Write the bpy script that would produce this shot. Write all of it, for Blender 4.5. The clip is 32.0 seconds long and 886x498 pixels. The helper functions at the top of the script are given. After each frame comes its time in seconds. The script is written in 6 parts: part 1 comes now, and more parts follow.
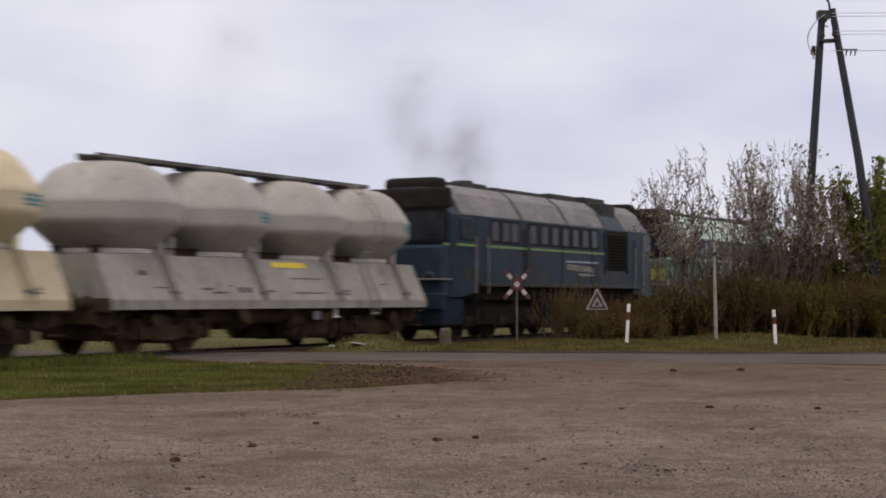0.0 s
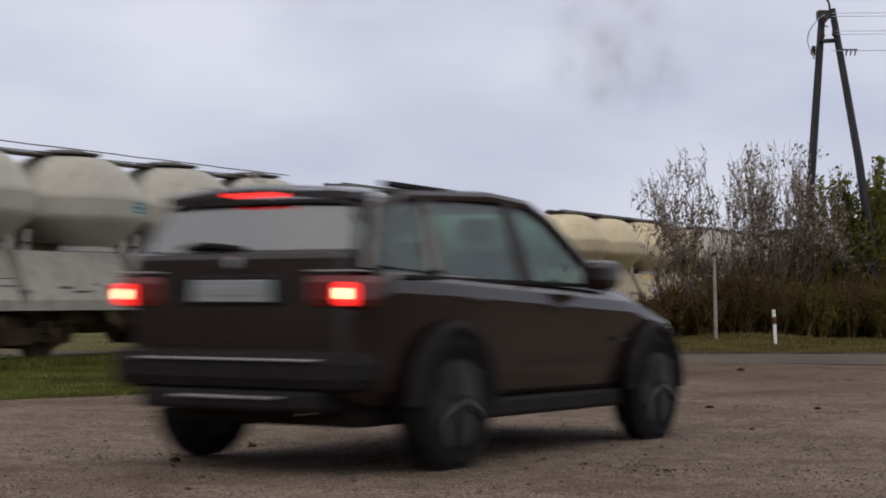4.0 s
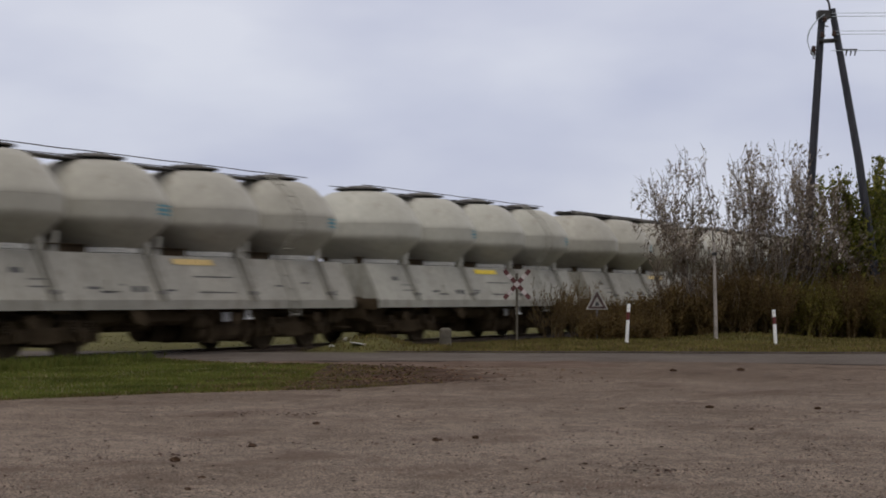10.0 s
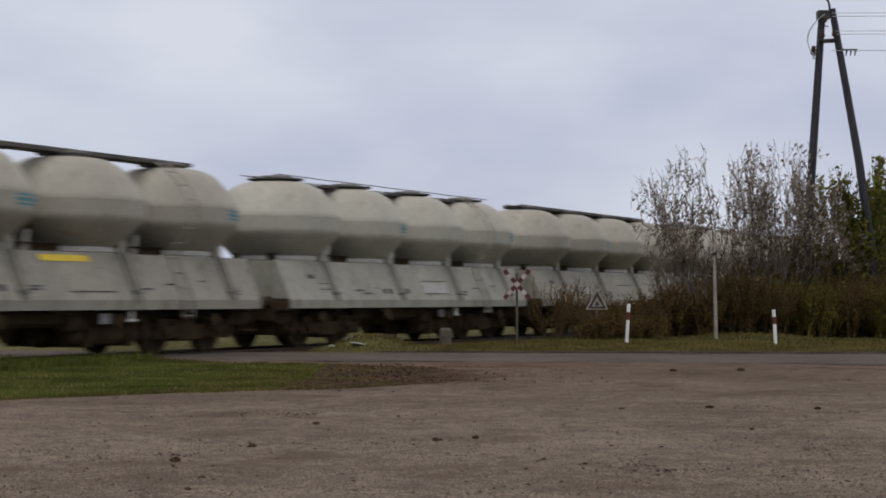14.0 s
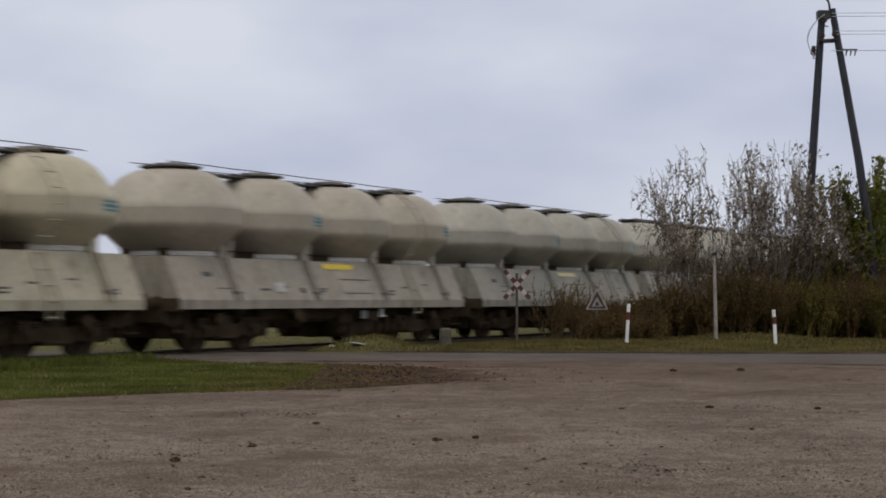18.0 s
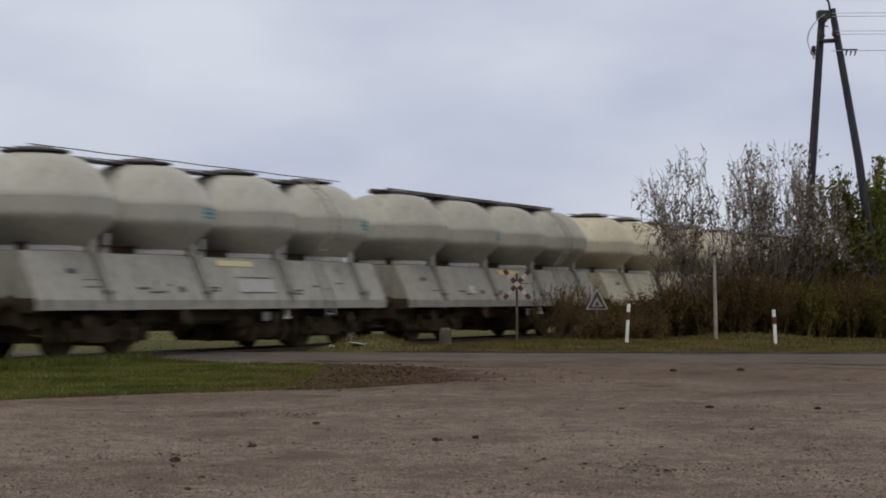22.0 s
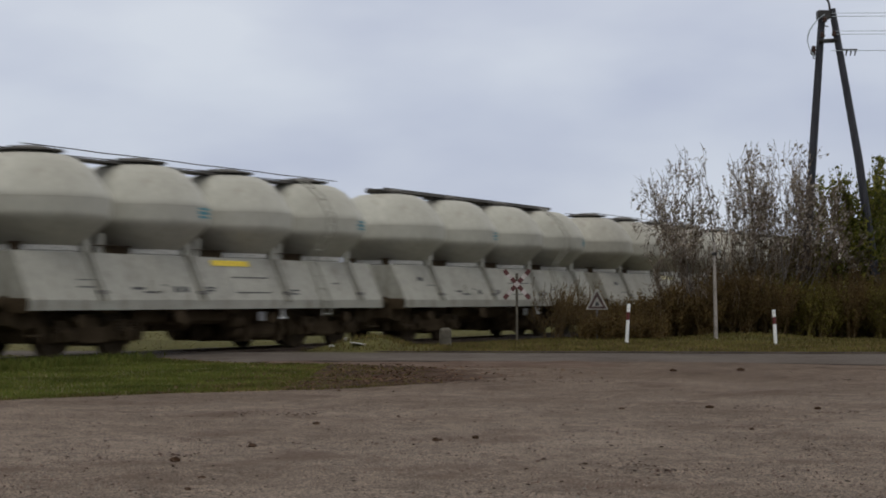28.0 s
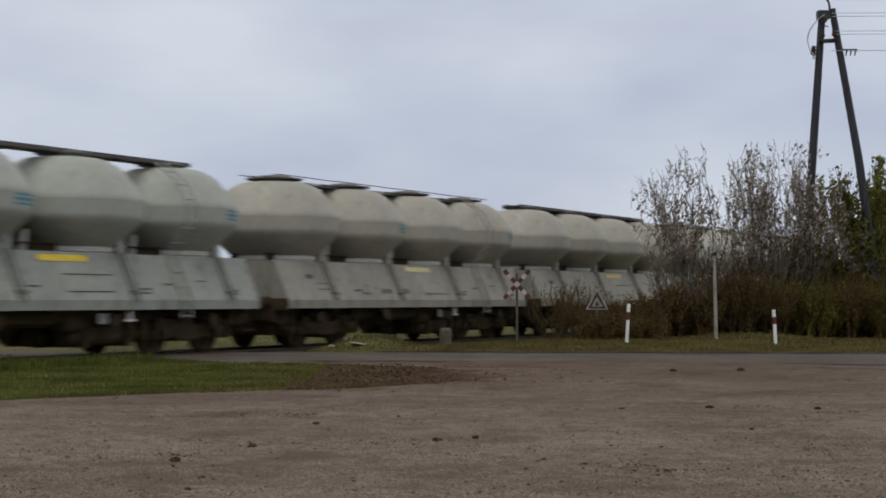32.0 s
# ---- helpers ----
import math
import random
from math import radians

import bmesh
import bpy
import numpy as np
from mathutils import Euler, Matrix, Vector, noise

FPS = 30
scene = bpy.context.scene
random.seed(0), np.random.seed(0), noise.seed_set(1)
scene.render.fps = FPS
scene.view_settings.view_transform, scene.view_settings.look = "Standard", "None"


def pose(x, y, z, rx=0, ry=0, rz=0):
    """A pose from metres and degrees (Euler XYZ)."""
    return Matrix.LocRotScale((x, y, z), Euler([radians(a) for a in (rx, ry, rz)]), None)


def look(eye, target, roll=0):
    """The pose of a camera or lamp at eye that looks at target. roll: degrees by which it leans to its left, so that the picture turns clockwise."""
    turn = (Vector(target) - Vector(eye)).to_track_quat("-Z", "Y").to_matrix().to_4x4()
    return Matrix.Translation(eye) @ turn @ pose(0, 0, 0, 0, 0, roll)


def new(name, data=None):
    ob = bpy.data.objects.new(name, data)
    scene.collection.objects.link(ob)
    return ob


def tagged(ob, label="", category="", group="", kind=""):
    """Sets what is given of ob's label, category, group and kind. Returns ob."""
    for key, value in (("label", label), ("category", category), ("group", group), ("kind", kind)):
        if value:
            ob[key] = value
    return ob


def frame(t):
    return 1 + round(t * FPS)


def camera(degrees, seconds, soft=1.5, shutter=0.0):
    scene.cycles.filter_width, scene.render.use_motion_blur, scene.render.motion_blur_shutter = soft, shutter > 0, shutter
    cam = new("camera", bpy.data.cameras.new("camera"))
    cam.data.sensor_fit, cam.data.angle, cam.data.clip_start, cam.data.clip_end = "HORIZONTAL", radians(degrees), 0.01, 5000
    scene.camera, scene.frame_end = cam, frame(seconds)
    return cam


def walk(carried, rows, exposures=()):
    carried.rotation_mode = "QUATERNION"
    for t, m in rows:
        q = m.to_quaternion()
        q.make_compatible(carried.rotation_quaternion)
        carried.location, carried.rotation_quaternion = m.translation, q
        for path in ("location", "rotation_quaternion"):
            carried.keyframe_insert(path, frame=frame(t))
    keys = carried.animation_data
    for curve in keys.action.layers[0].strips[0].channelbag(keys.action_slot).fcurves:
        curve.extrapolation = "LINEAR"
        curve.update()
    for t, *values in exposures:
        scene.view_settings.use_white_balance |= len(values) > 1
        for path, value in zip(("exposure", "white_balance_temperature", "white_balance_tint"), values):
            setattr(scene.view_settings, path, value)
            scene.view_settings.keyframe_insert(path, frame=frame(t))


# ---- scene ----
# ---------------------------------------------------------------- camera
CAM_Z = 1.15
cam = camera(30.56, 32.0, soft=1.8, shutter=0.9)
walk(cam, [(0.0, pose(0, 0, CAM_Z, 91.776, 0, 0)), (32.0, pose(0, 0, CAM_Z, 91.776, 0, 0))],
     exposures=[(0.0, 0.15, 6650, 11), (1.5, 0.07, 6600, 10), (3.2, -0.02, 6380, 9), (5.5, 0.0, 6420, 9), (9.0, -0.06, 6380, 8), (14.0, -0.09, 6340, 7), (22.0, -0.11, 6330, 5), (32.0, -0.13, 6280, 3)])

# ---------------------------------------------------------------- light: an overcast autumn sky
SUN_EL, SUN_AZ = 58.0, 205.0            # degrees; azimuth clockwise from +Y
world = bpy.data.worlds.new("overcast_sky")
scene.world = world
world.use_nodes = True
wn, wl = world.node_tree.nodes, world.node_tree.links
wn.clear()
w_out = wn.new("ShaderNodeOutputWorld")
w_bg = wn.new("ShaderNodeBackground")
w_sky = wn.new("ShaderNodeTexSky")
w_sky.sky_type = "NISHITA"
w_sky.sun_disc = False
w_sky.sun_elevation = radians(SUN_EL)
w_sky.sun_rotation = radians(SUN_AZ)
w_sky_dim = wn.new("ShaderNodeMix")
w_sky_dim.data_type = "RGBA"
w_sky_dim.blend_type = "MULTIPLY"
w_sky_dim.inputs[0].default_value = 1.0
w_sky_dim.inputs[7].default_value = (0.10, 0.10, 0.10, 1)
wl.new(w_sky.outputs[0], w_sky_dim.inputs[6])
w_tc = wn.new("ShaderNodeTexCoord")
w_map = wn.new("ShaderNodeMapping")
w_map.inputs["Scale"].default_value = (1.0, 1.0, 2.6)
wl.new(w_tc.outputs["Generated"], w_map.inputs[0])
w_noise = wn.new("ShaderNodeTexNoise")
w_noise.inputs["Scale"].default_value = 5.5
w_noise.inputs["Detail"].default_value = 4.0
w_noise.inputs["Roughness"].default_value = 0.45
wl.new(w_map.outputs[0], w_noise.inputs["Vector"])
w_ramp = wn.new("ShaderNodeValToRGB")
w_ramp.color_ramp.elements[0].position = 0.30
w_ramp.color_ramp.elements[0].color = (0.555, 0.565, 0.705, 1)
w_ramp.color_ramp.elements[1].position = 0.68
w_ramp.color_ramp.elements[1].color = (0.74, 0.742, 0.835, 1)
wl.new(w_noise.outputs["Fac"], w_ramp.inputs[0])
w_mix = wn.new("ShaderNodeMix")
w_mix.data_type = "RGBA"
w_mix.inputs[0].default_value = 0.92
wl.new(w_sky_dim.outputs[2], w_mix.inputs[6])
wl.new(w_ramp.outputs[0], w_mix.inputs[7])
# an overcast sky is brighter overhead than at the horizon
w_sep = wn.new("ShaderNodeSeparateXYZ")
wl.new(w_tc.outputs["Generated"], w_sep.inputs[0])
w_up = wn.new("ShaderNodeMapRange")
w_up.inputs[1].default_value, w_up.inputs[2].default_value = 0.12, 0.95
w_up.inputs[3].default_value, w_up.inputs[4].default_value = 0.0, 1.0
wl.new(w_sep.outputs[2], w_up.inputs[0])
w_zen = wn.new("ShaderNodeMix")
w_zen.data_type, w_zen.blend_type = "RGBA", "MULTIPLY"
w_zen.inputs[0].default_value = 1.0
wl.new(w_mix.outputs[2], w_zen.inputs[6])
w_gain = wn.new("ShaderNodeMix")
w_gain.data_type = "RGBA"
w_gain.inputs[6].default_value = (1.0, 1.0, 1.0, 1)
w_gain.inputs[7].default_value = (1.62, 1.50, 1.27, 1)
wl.new(w_up.outputs[0], w_gain.inputs[0])
wl.new(w_gain.outputs[2], w_zen.inputs[7])
wl.new(w_zen.outputs[2], w_bg.inputs[0])
w_bg.inputs[1].default_value = 1.0
wl.new(w_bg.outputs[0], w_out.inputs[0])

sun_data = bpy.data.lights.new("sun", "SUN")
sun_data.energy = 0.5
sun_data.angle = radians(25)
sun_data.color = (1.0, 0.96, 0.9)
sun = new("sun", sun_data)
_el, _az = radians(SUN_EL), radians(SUN_AZ)
sun.matrix_world = look((math.sin(_az) * math.cos(_el) * 80, math.cos(_az) * math.cos(_el) * 80, math.sin(_el) * 80), (0, 0, 0))

# ---------------------------------------------------------------- plan
TRACK_A = radians(27.69)                # the track's turn from +Y to the right
TRACK_P = 21.68                         # distance from the camera to the track's centre line
TD = Vector((math.sin(TRACK_A), math.cos(TRACK_A), 0))
TN = Vector((-math.cos(TRACK_A), math.sin(TRACK_A), 0))
TRACK_O = TN * TRACK_P
RAIL_Z = 0.014
TRAIN_RZ = 90 - 27.69
PITCH = 14.0                            # a wagon's length over its buffers
LOCO_L = 17.55


def train_at(t):
    """How far along the track the rear of the second locomotive is."""
    return 38.19 + 9.34166 * t + 0.0127459 * t * t - 0.000358388 * t ** 3


def on_track(s, z=RAIL_Z):
    p = TRACK_O + TD * s
    return pose(p.x, p.y, z, 0, 0, TRAIN_RZ)


def track_dist(x, y):
    return abs(x * TN.x + y * TN.y - TRACK_P)


def road_far(x):
    return 35.85 - 0.10 * x


def road_near(x):
    """The lot's side of the road: level by the wedge, closing in past it."""
    if x < -3.4:
        return 29.5 - 0.172 * x + 3.0 * smooth(3.4, 6.8, -x)
    return 30.08 - 0.42 * max(0.0, min(x, 9.0) - 4.2) - 0.172 * max(0.0, x - 9.0)


def smooth(a, b, v):
    k = min(1.0, max(0.0, (v - a) / (b - a)))
    return k * k * (3 - 2 * k)


def lot_z(y):
    """The lot falls gently from behind the camera to the road."""
    return 0.0142 * min(24.0, max(0.0, 24.0 - y))


def ground_z(x, y):
    """Flat by the lot, a low grass bank beyond the road, lower beside the rails."""
    u = y - road_far(x)
    d = track_dist(x, y)
    z = lot_z(y) - 0.03
    if u > 0:
        near = x * TN.x + y * TN.y < TRACK_P
        lump = 0.22 * math.exp(-((x - 8.4) / 1.5) ** 2 - ((y - 45.6) / 2.2) ** 2)
        h = ((0.03 + lump) if near else 0.14) * smooth(0.1, 3.2, u) * smooth(2.1, 4.4, d)
        h *= 0.75 + 0.5 * noise.noise(Vector((x * 0.35, y * 0.35, 1.0)))
        z += h
        if near:
            z += (0.31 + 0.07 * noise.noise(Vector((x * 1.3, y * 1.3, 6)))) * math.exp(-((x + 2.05) / 1.15) ** 4) * smooth(0.15, 1.3, u) * smooth(1.5, 2.7, d)
        z -= 0.14 * (1 - smooth(1.6, 2.4, d)) * smooth(0.4, 1.4, u)
    return z


# ---------------------------------------------------------------- materials
def surface(name, a, b, scale=1.5, rough=0.7, metal=0.0, bump=0.15, fine=None, dirt=None, dirt_at=0.58, vary=0.0, stretch=(1, 1, 1), fine_amount=0.35, bump_dist=0.02, island=False, gloss=0.5, mid=0.0, mid_scale=9.0):
    """A base colour that drifts between a and b, a fine grain over it, dirt in uneven patches, and relief."""
    m = bpy.data.materials.new(name)
    m.use_nodes = True
    n, l = m.node_tree.nodes, m.node_tree.links
    bs = n["Principled BSDF"]
    tc = n.new("ShaderNodeTexCoord")
    mp = n.new("ShaderNodeMapping")
    mp.inputs["Scale"].default_value = stretch
    l.new(tc.outputs["Object"], mp.inputs[0])
    big = n.new("ShaderNodeTexNoise")
    big.inputs["Scale"].default_value = scale
    big.inputs["Detail"].default_value = 5
    l.new(mp.outputs[0], big.inputs["Vector"])
    ramp = n.new("ShaderNodeValToRGB")
    ramp.color_ramp.elements[0].position, ramp.color_ramp.elements[1].position = 0.33, 0.67
    ramp.color_ramp.elements[0].color, ramp.color_ramp.elements[1].color = (*a, 1), (*b, 1)
    l.new(big.outputs["Fac"], ramp.inputs[0])
    small = n.new("ShaderNodeTexNoise")
    small.inputs["Scale"].default_value = fine if fine else scale * 14
    small.inputs["Detail"].default_value = 4
    small.inputs["Roughness"].default_value = 0.7
    l.new(mp.outputs[0], small.inputs["Vector"])
    grain = n.new("ShaderNodeMapRange")
    grain.inputs[1].default_value, grain.inputs[2].default_value = 0.34, 0.66
    grain.inputs[3].default_value, grain.inputs[4].default_value = 1 - fine_amount, 1 + fine_amount
    l.new(small.outputs["Fac"], grain.inputs[0])
    mul = n.new("ShaderNodeMix")
    mul.data_type, mul.blend_type = "RGBA", "MULTIPLY"
    mul.inputs[0].default_value = 1.0
    l.new(ramp.outputs[0], mul.inputs[6])
    l.new(grain.outputs[0], mul.inputs[7])
    col = mul.outputs[2]
    if mid:
        mn = n.new("ShaderNodeTexNoise")
        mn.inputs["Scale"].default_value = mid_scale
        mn.inputs["Detail"].default_value = 7
        mn.inputs["Roughness"].default_value = 0.78
        mn.inputs["Distortion"].default_value = 0.6
        l.new(mp.outputs[0], mn.inputs["Vector"])
        mg = n.new("ShaderNodeMapRange")
        mg.inputs[1].default_value, mg.inputs[2].default_value = 0.30, 0.70
        mg.inputs[3].default_value, mg.inputs[4].default_value = 1 - mid, 1 + mid
        l.new(mn.outputs["Fac"], mg.inputs[0])
        mq = n.new("ShaderNodeMix")
        mq.data_type, mq.blend_type = "RGBA", "MULTIPLY"
        mq.inputs[0].default_value = 1.0
        l.new(col, mq.inputs[6])
        l.new(mg.outputs[0], mq.inputs[7])
        col = mq.outputs[2]
    if dirt:
        dn = n.new("ShaderNodeTexNoise")
        dn.inputs["Scale"].default_value = scale * 2.7
        dn.inputs["Detail"].default_value = 6
        dn.inputs["Roughness"].default_value = 0.65
        l.new(mp.outputs[0], dn.inputs["Vector"])
        dr = n.new("ShaderNodeMapRange")
        dr.inputs[1].default_value, dr.inputs[2].default_value = dirt_at, dirt_at + 0.16
        l.new(dn.outputs["Fac"], dr.inputs[0])
        dm = n.new("ShaderNodeMix")
        dm.data_type = "RGBA"
        l.new(dr.outputs[0], dm.inputs[0])
        l.new(col, dm.inputs[6])
        dm.inputs[7].default_value = (*dirt, 1)
        col = dm.outputs[2]
    if vary:
        if island:
            src = n.new("ShaderNodeNewGeometry").outputs["Random Per Island"]
        else:
            src = n.new("ShaderNodeObjectInfo").outputs["Random"]
        vr = n.new("ShaderNodeMapRange")
        vr.inputs[3].default_value, vr.inputs[4].default_value = 1 - vary, 1 + vary
        l.new(src, vr.inputs[0])
        vm = n.new("ShaderNodeMix")
        vm.data_type, vm.blend_type = "RGBA", "MULTIPLY"
        vm.inputs[0].default_value = 1.0
        l.new(col, vm.inputs[6])
        l.new(vr.outputs[0], vm.inputs[7])
        col = vm.outputs[2]
    l.new(col, bs.inputs["Base Color"])
    bs.inputs["Roughness"].default_value = rough
    bs.inputs["Metallic"].default_value = metal
    bs.inputs["Specular IOR Level"].default_value = gloss
    if bump:
        bp = n.new("ShaderNodeBump")
        bp.inputs["Strength"].default_value = bump
        bp.inputs["Distance"].default_value = bump_dist
        l.new(small.outputs["Fac"], bp.inputs["Height"])
        l.new(bp.outputs[0], bs.inputs["Normal"])
    return m


def glow(name, colour, strength):
    m = bpy.data.materials.new(name)
    m.use_nodes = True
    bs = m.node_tree.nodes["Principled BSDF"]
    bs.inputs["Base Color"].default_value = (*colour, 1)
    bs.inputs["Emission Color"].default_value = (*colour, 1)
    bs.inputs["Emission Strength"].default_value = strength
    return m


def leafy(name, colours, rough=0.75, through_light=0.0):
    """Leaves, blades and twigs: each its own tint out of a few."""
    m = bpy.data.materials.new(name)
    m.use_nodes = True
    n, l = m.node_tree.nodes, m.node_tree.links
    bs = n["Principled BSDF"]
    geo = n.new("ShaderNodeNewGeometry")
    ramp = n.new("ShaderNodeValToRGB")
    els = ramp.color_ramp.elements
    while len(els) < len(colours):
        els.new(0.5)
    for i, c in enumerate(colours):
        els[i].position = i / max(1, len(colours) - 1)
        els[i].color = (*c, 1)
    l.new(geo.outputs["Random Per Island"], ramp.inputs[0])
    tc = n.new("ShaderNodeTexCoord")
    nz = n.new("ShaderNodeTexNoise")
    nz.inputs["Scale"].default_value = 0.7
    l.new(tc.outputs["Object"], nz.inputs["Vector"])
    mr = n.new("ShaderNodeMapRange")
    mr.inputs[1].default_value, mr.inputs[2].default_value = 0.3, 0.7
    mr.inputs[3].default_value, mr.inputs[4].default_value = 0.65, 1.35
    l.new(nz.outputs["Fac"], mr.inputs[0])
    mm = n.new("ShaderNodeMix")
    mm.data_type, mm.blend_type = "RGBA", "MULTIPLY"
    mm.inputs[0].default_value = 1.0
    l.new(ramp.outputs[0], mm.inputs[6])
    l.new(mr.outputs[0], mm.inputs[7])
    l.new(mm.outputs[2], bs.inputs["Base Color"])
    bs.inputs["Roughness"].default_value = rough
    bs.inputs["Specular IOR Level"].default_value = 0.15
    if through_light:
        tl = n.new("ShaderNodeBsdfTranslucent")
        l.new(mm.outputs[2], tl.inputs[0])
        mx = n.new("ShaderNodeMixShader")
        mx.inputs[0].default_value = through_light
        l.new(bs.outputs[0], mx.inputs[1])
        l.new(tl.outputs[0], mx.inputs[2])
        l.new(mx.outputs[0], n["Material Output"].inputs[0])
    return m


M = {}
M["field"] = surface("field_grass", (0.078, 0.073, 0.024), (0.112, 0.100, 0.040), 0.35, 0.95, 0, 0.3, fine=9, dirt=(0.085, 0.066, 0.03), dirt_at=0.62, gloss=0.05)
M["lot"] = surface("packed_gravel", (0.120, 0.0905, 0.068), (0.189, 0.149, 0.1165), 0.36, 0.95, 0, 0.12, fine=75, mid=0.42, mid_scale=4.5, dirt=(0.078, 0.053, 0.038), dirt_at=0.53, fine_amount=0.9, stretch=(0.9, 0.7, 1), gloss=0.08)
M["asphalt"] = surface("worn_asphalt", (0.083, 0.068, 0.057), (0.117, 0.099, 0.084), 0.5, 0.9, 0, 0.2, fine=40, dirt=(0.06, 0.045, 0.036), dirt_at=0.55, gloss=0.04)
M["trodden"] = surface("trodden_earth_and_gravel", (0.075, 0.048, 0.034), (0.125, 0.088, 0.066), 1.1, 0.95, 0, 0.2, fine=40, gloss=0.05, mid=0.4)
M["soil"] = surface("dead_leaf_soil", (0.024, 0.0135, 0.008), (0.066, 0.038, 0.022), 2.4, 0.95, 0, 0.4, fine=30, gloss=0.05)
M["ballast"] = surface("ballast_stone", (0.046, 0.037, 0.027), (0.08, 0.066, 0.05), 3, 0.95, 0, 0.8, fine=22, gloss=0.1)
M["rail"] = surface("rail_steel", (0.06, 0.043, 0.031), (0.11, 0.08, 0.06), 4, 0.6, 0.2, 0.1, gloss=0.2)
M["sleeper"] = surface("sleeper_concrete", (0.2, 0.19, 0.17), (0.3, 0.28, 0.26), 3, 0.9, 0, 0.3, vary=0.2)
M["stone"] = surface("weathered_stone", (0.22, 0.21, 0.18), (0.36, 0.34, 0.3), 6, 0.9, 0, 0.4)
M["pebble"] = leafy("gravel_stones", [(0.038, 0.026, 0.020), (0.15, 0.109, 0.086), (0.11, 0.068, 0.052), (0.20, 0.178, 0.15), (0.085, 0.062, 0.05), (0.25, 0.20, 0.165)], 0.9)
M["grass"] = leafy("grass_blades", [(0.076, 0.098, 0.019), (0.098, 0.117, 0.023), (0.128, 0.122, 0.030), (0.084, 0.104, 0.019)], 0.8, 0.3)
M["dry_grass"] = leafy("autumn_grass", [(0.10, 0.093, 0.024), (0.15, 0.125, 0.036), (0.18, 0.13, 0.056), (0.072, 0.060, 0.020), (0.13, 0.13, 0.030)], 0.8, 0.35)
M["far_grass"] = leafy("meadow_grass", [(0.105, 0.097, 0.034), (0.13, 0.112, 0.046), (0.115, 0.103, 0.038)], 0.85, 0.5)
M["leaf_litter"] = leafy("fallen_leaves", [(0.04, 0.024, 0.016), (0.085, 0.040, 0.025), (0.14, 0.085, 0.045), (0.065, 0.034, 0.022)], 0.8)
M["scraps"] = leafy("dark_leaf_scraps", [(0.03, 0.021, 0.016), (0.055, 0.036, 0.028), (0.075, 0.046, 0.034), (0.038, 0.03, 0.024)], 0.9)
M["bark"] = surface("grey_bark", (0.10, 0.085, 0.075), (0.17, 0.15, 0.135), 6, 0.9, 0, 0.5)
M["twig"] = leafy("bare_twigs", [(0.087, 0.062, 0.041), (0.148, 0.112, 0.079), (0.235, 0.19, 0.148)], 0.85)
M["brown_twig"] = leafy("brown_stems", [(0.082, 0.053, 0.026), (0.121, 0.083, 0.041), (0.163, 0.119, 0.062)], 0.9)
M["pale_leaf"] = leafy("withered_leaves", [(0.22, 0.175, 0.14), (0.40, 0.36, 0.32), (0.13, 0.09, 0.065), (0.26, 0.235, 0.17), (0.33, 0.28, 0.24)], 0.8, 0.3)
M["brown_leaf"] = leafy("brown_leaves", [(0.090, 0.054, 0.022), (0.127, 0.078, 0.031), (0.110, 0.080, 0.024), (0.168, 0.116, 0.048)], 0.9, 0.4)
M["green_leaf"] = leafy("yellowing_leaves", [(0.060, 0.072, 0.014), (0.105, 0.112, 0.020), (0.24, 0.225, 0.04), (0.075, 0.088, 0.016)], 0.7, 0.3)
M["olive_leaf"] = leafy("dull_olive_leaves", [(0.095, 0.082, 0.016), (0.142, 0.125, 0.024), (0.126, 0.092, 0.024), (0.23, 0.205, 0.045)], 0.85, 0.3)
M["pole_wood"] = surface("tarred_wood", (0.019, 0.020, 0.027), (0.042, 0.042, 0.05), 3, 0.8, 0, 0.3, stretch=(4, 4, 0.4))
M["steel_dark"] = surface("dark_steel", (0.03, 0.028, 0.026), (0.055, 0.05, 0.045), 4, 0.6, 0.4, 0.15)
M["porcelain"] = surface("brown_porcelain", (0.045, 0.022, 0.016), (0.07, 0.035, 0.025), 8, 0.25, 0, 0.0)
M["cable"] = surface("cable_wire", (0.36, 0.40, 0.42), (0.46, 0.49, 0.51), 8, 0.5, 0.3, 0.0)
M["mossy_stone"] = surface("mossy_stone", (0.075, 0.064, 0.046), (0.125, 0.108, 0.082), 6, 0.95, 0, 0.4)
M["concrete"] = surface("pale_concrete", (0.22, 0.19, 0.165), (0.36, 0.32, 0.285), 5, 0.9, 0, 0.3)
M["white_paint"] = surface("white_paint", (0.72, 0.71, 0.68), (0.82, 0.81, 0.78), 6, 0.5, 0, 0.05, dirt=(0.5, 0.47, 0.42), dirt_at=0.66)
M["red_paint"] = surface("red_paint", (0.085, 0.012, 0.010), (0.12, 0.017, 0.015), 6, 0.45, 0, 0.05)
M["sign_white"] = surface("weathered_sign_white", (0.41, 0.36, 0.335), (0.51, 0.45, 0.42), 6, 0.6, 0, 0.05)
M["sign_red"] = surface("weathered_sign_red", (0.066, 0.016, 0.014), (0.10, 0.024, 0.021), 6, 0.6, 0, 0.05)
M["galvanised"] = surface("galvanised_steel", (0.26, 0.25, 0.24), (0.36, 0.35, 0.34), 9, 0.5, 0.6, 0.1)
M["black"] = surface("black_parts", (0.014, 0.0115, 0.009), (0.026, 0.022, 0.018), 6, 0.8, 0, 0.1, gloss=0.08)
M["bogie"] = surface("grimy_bogie", (0.040, 0.028, 0.0155), (0.074, 0.053, 0.031), 3, 0.9, 0.0, 0.3, gloss=0.1)
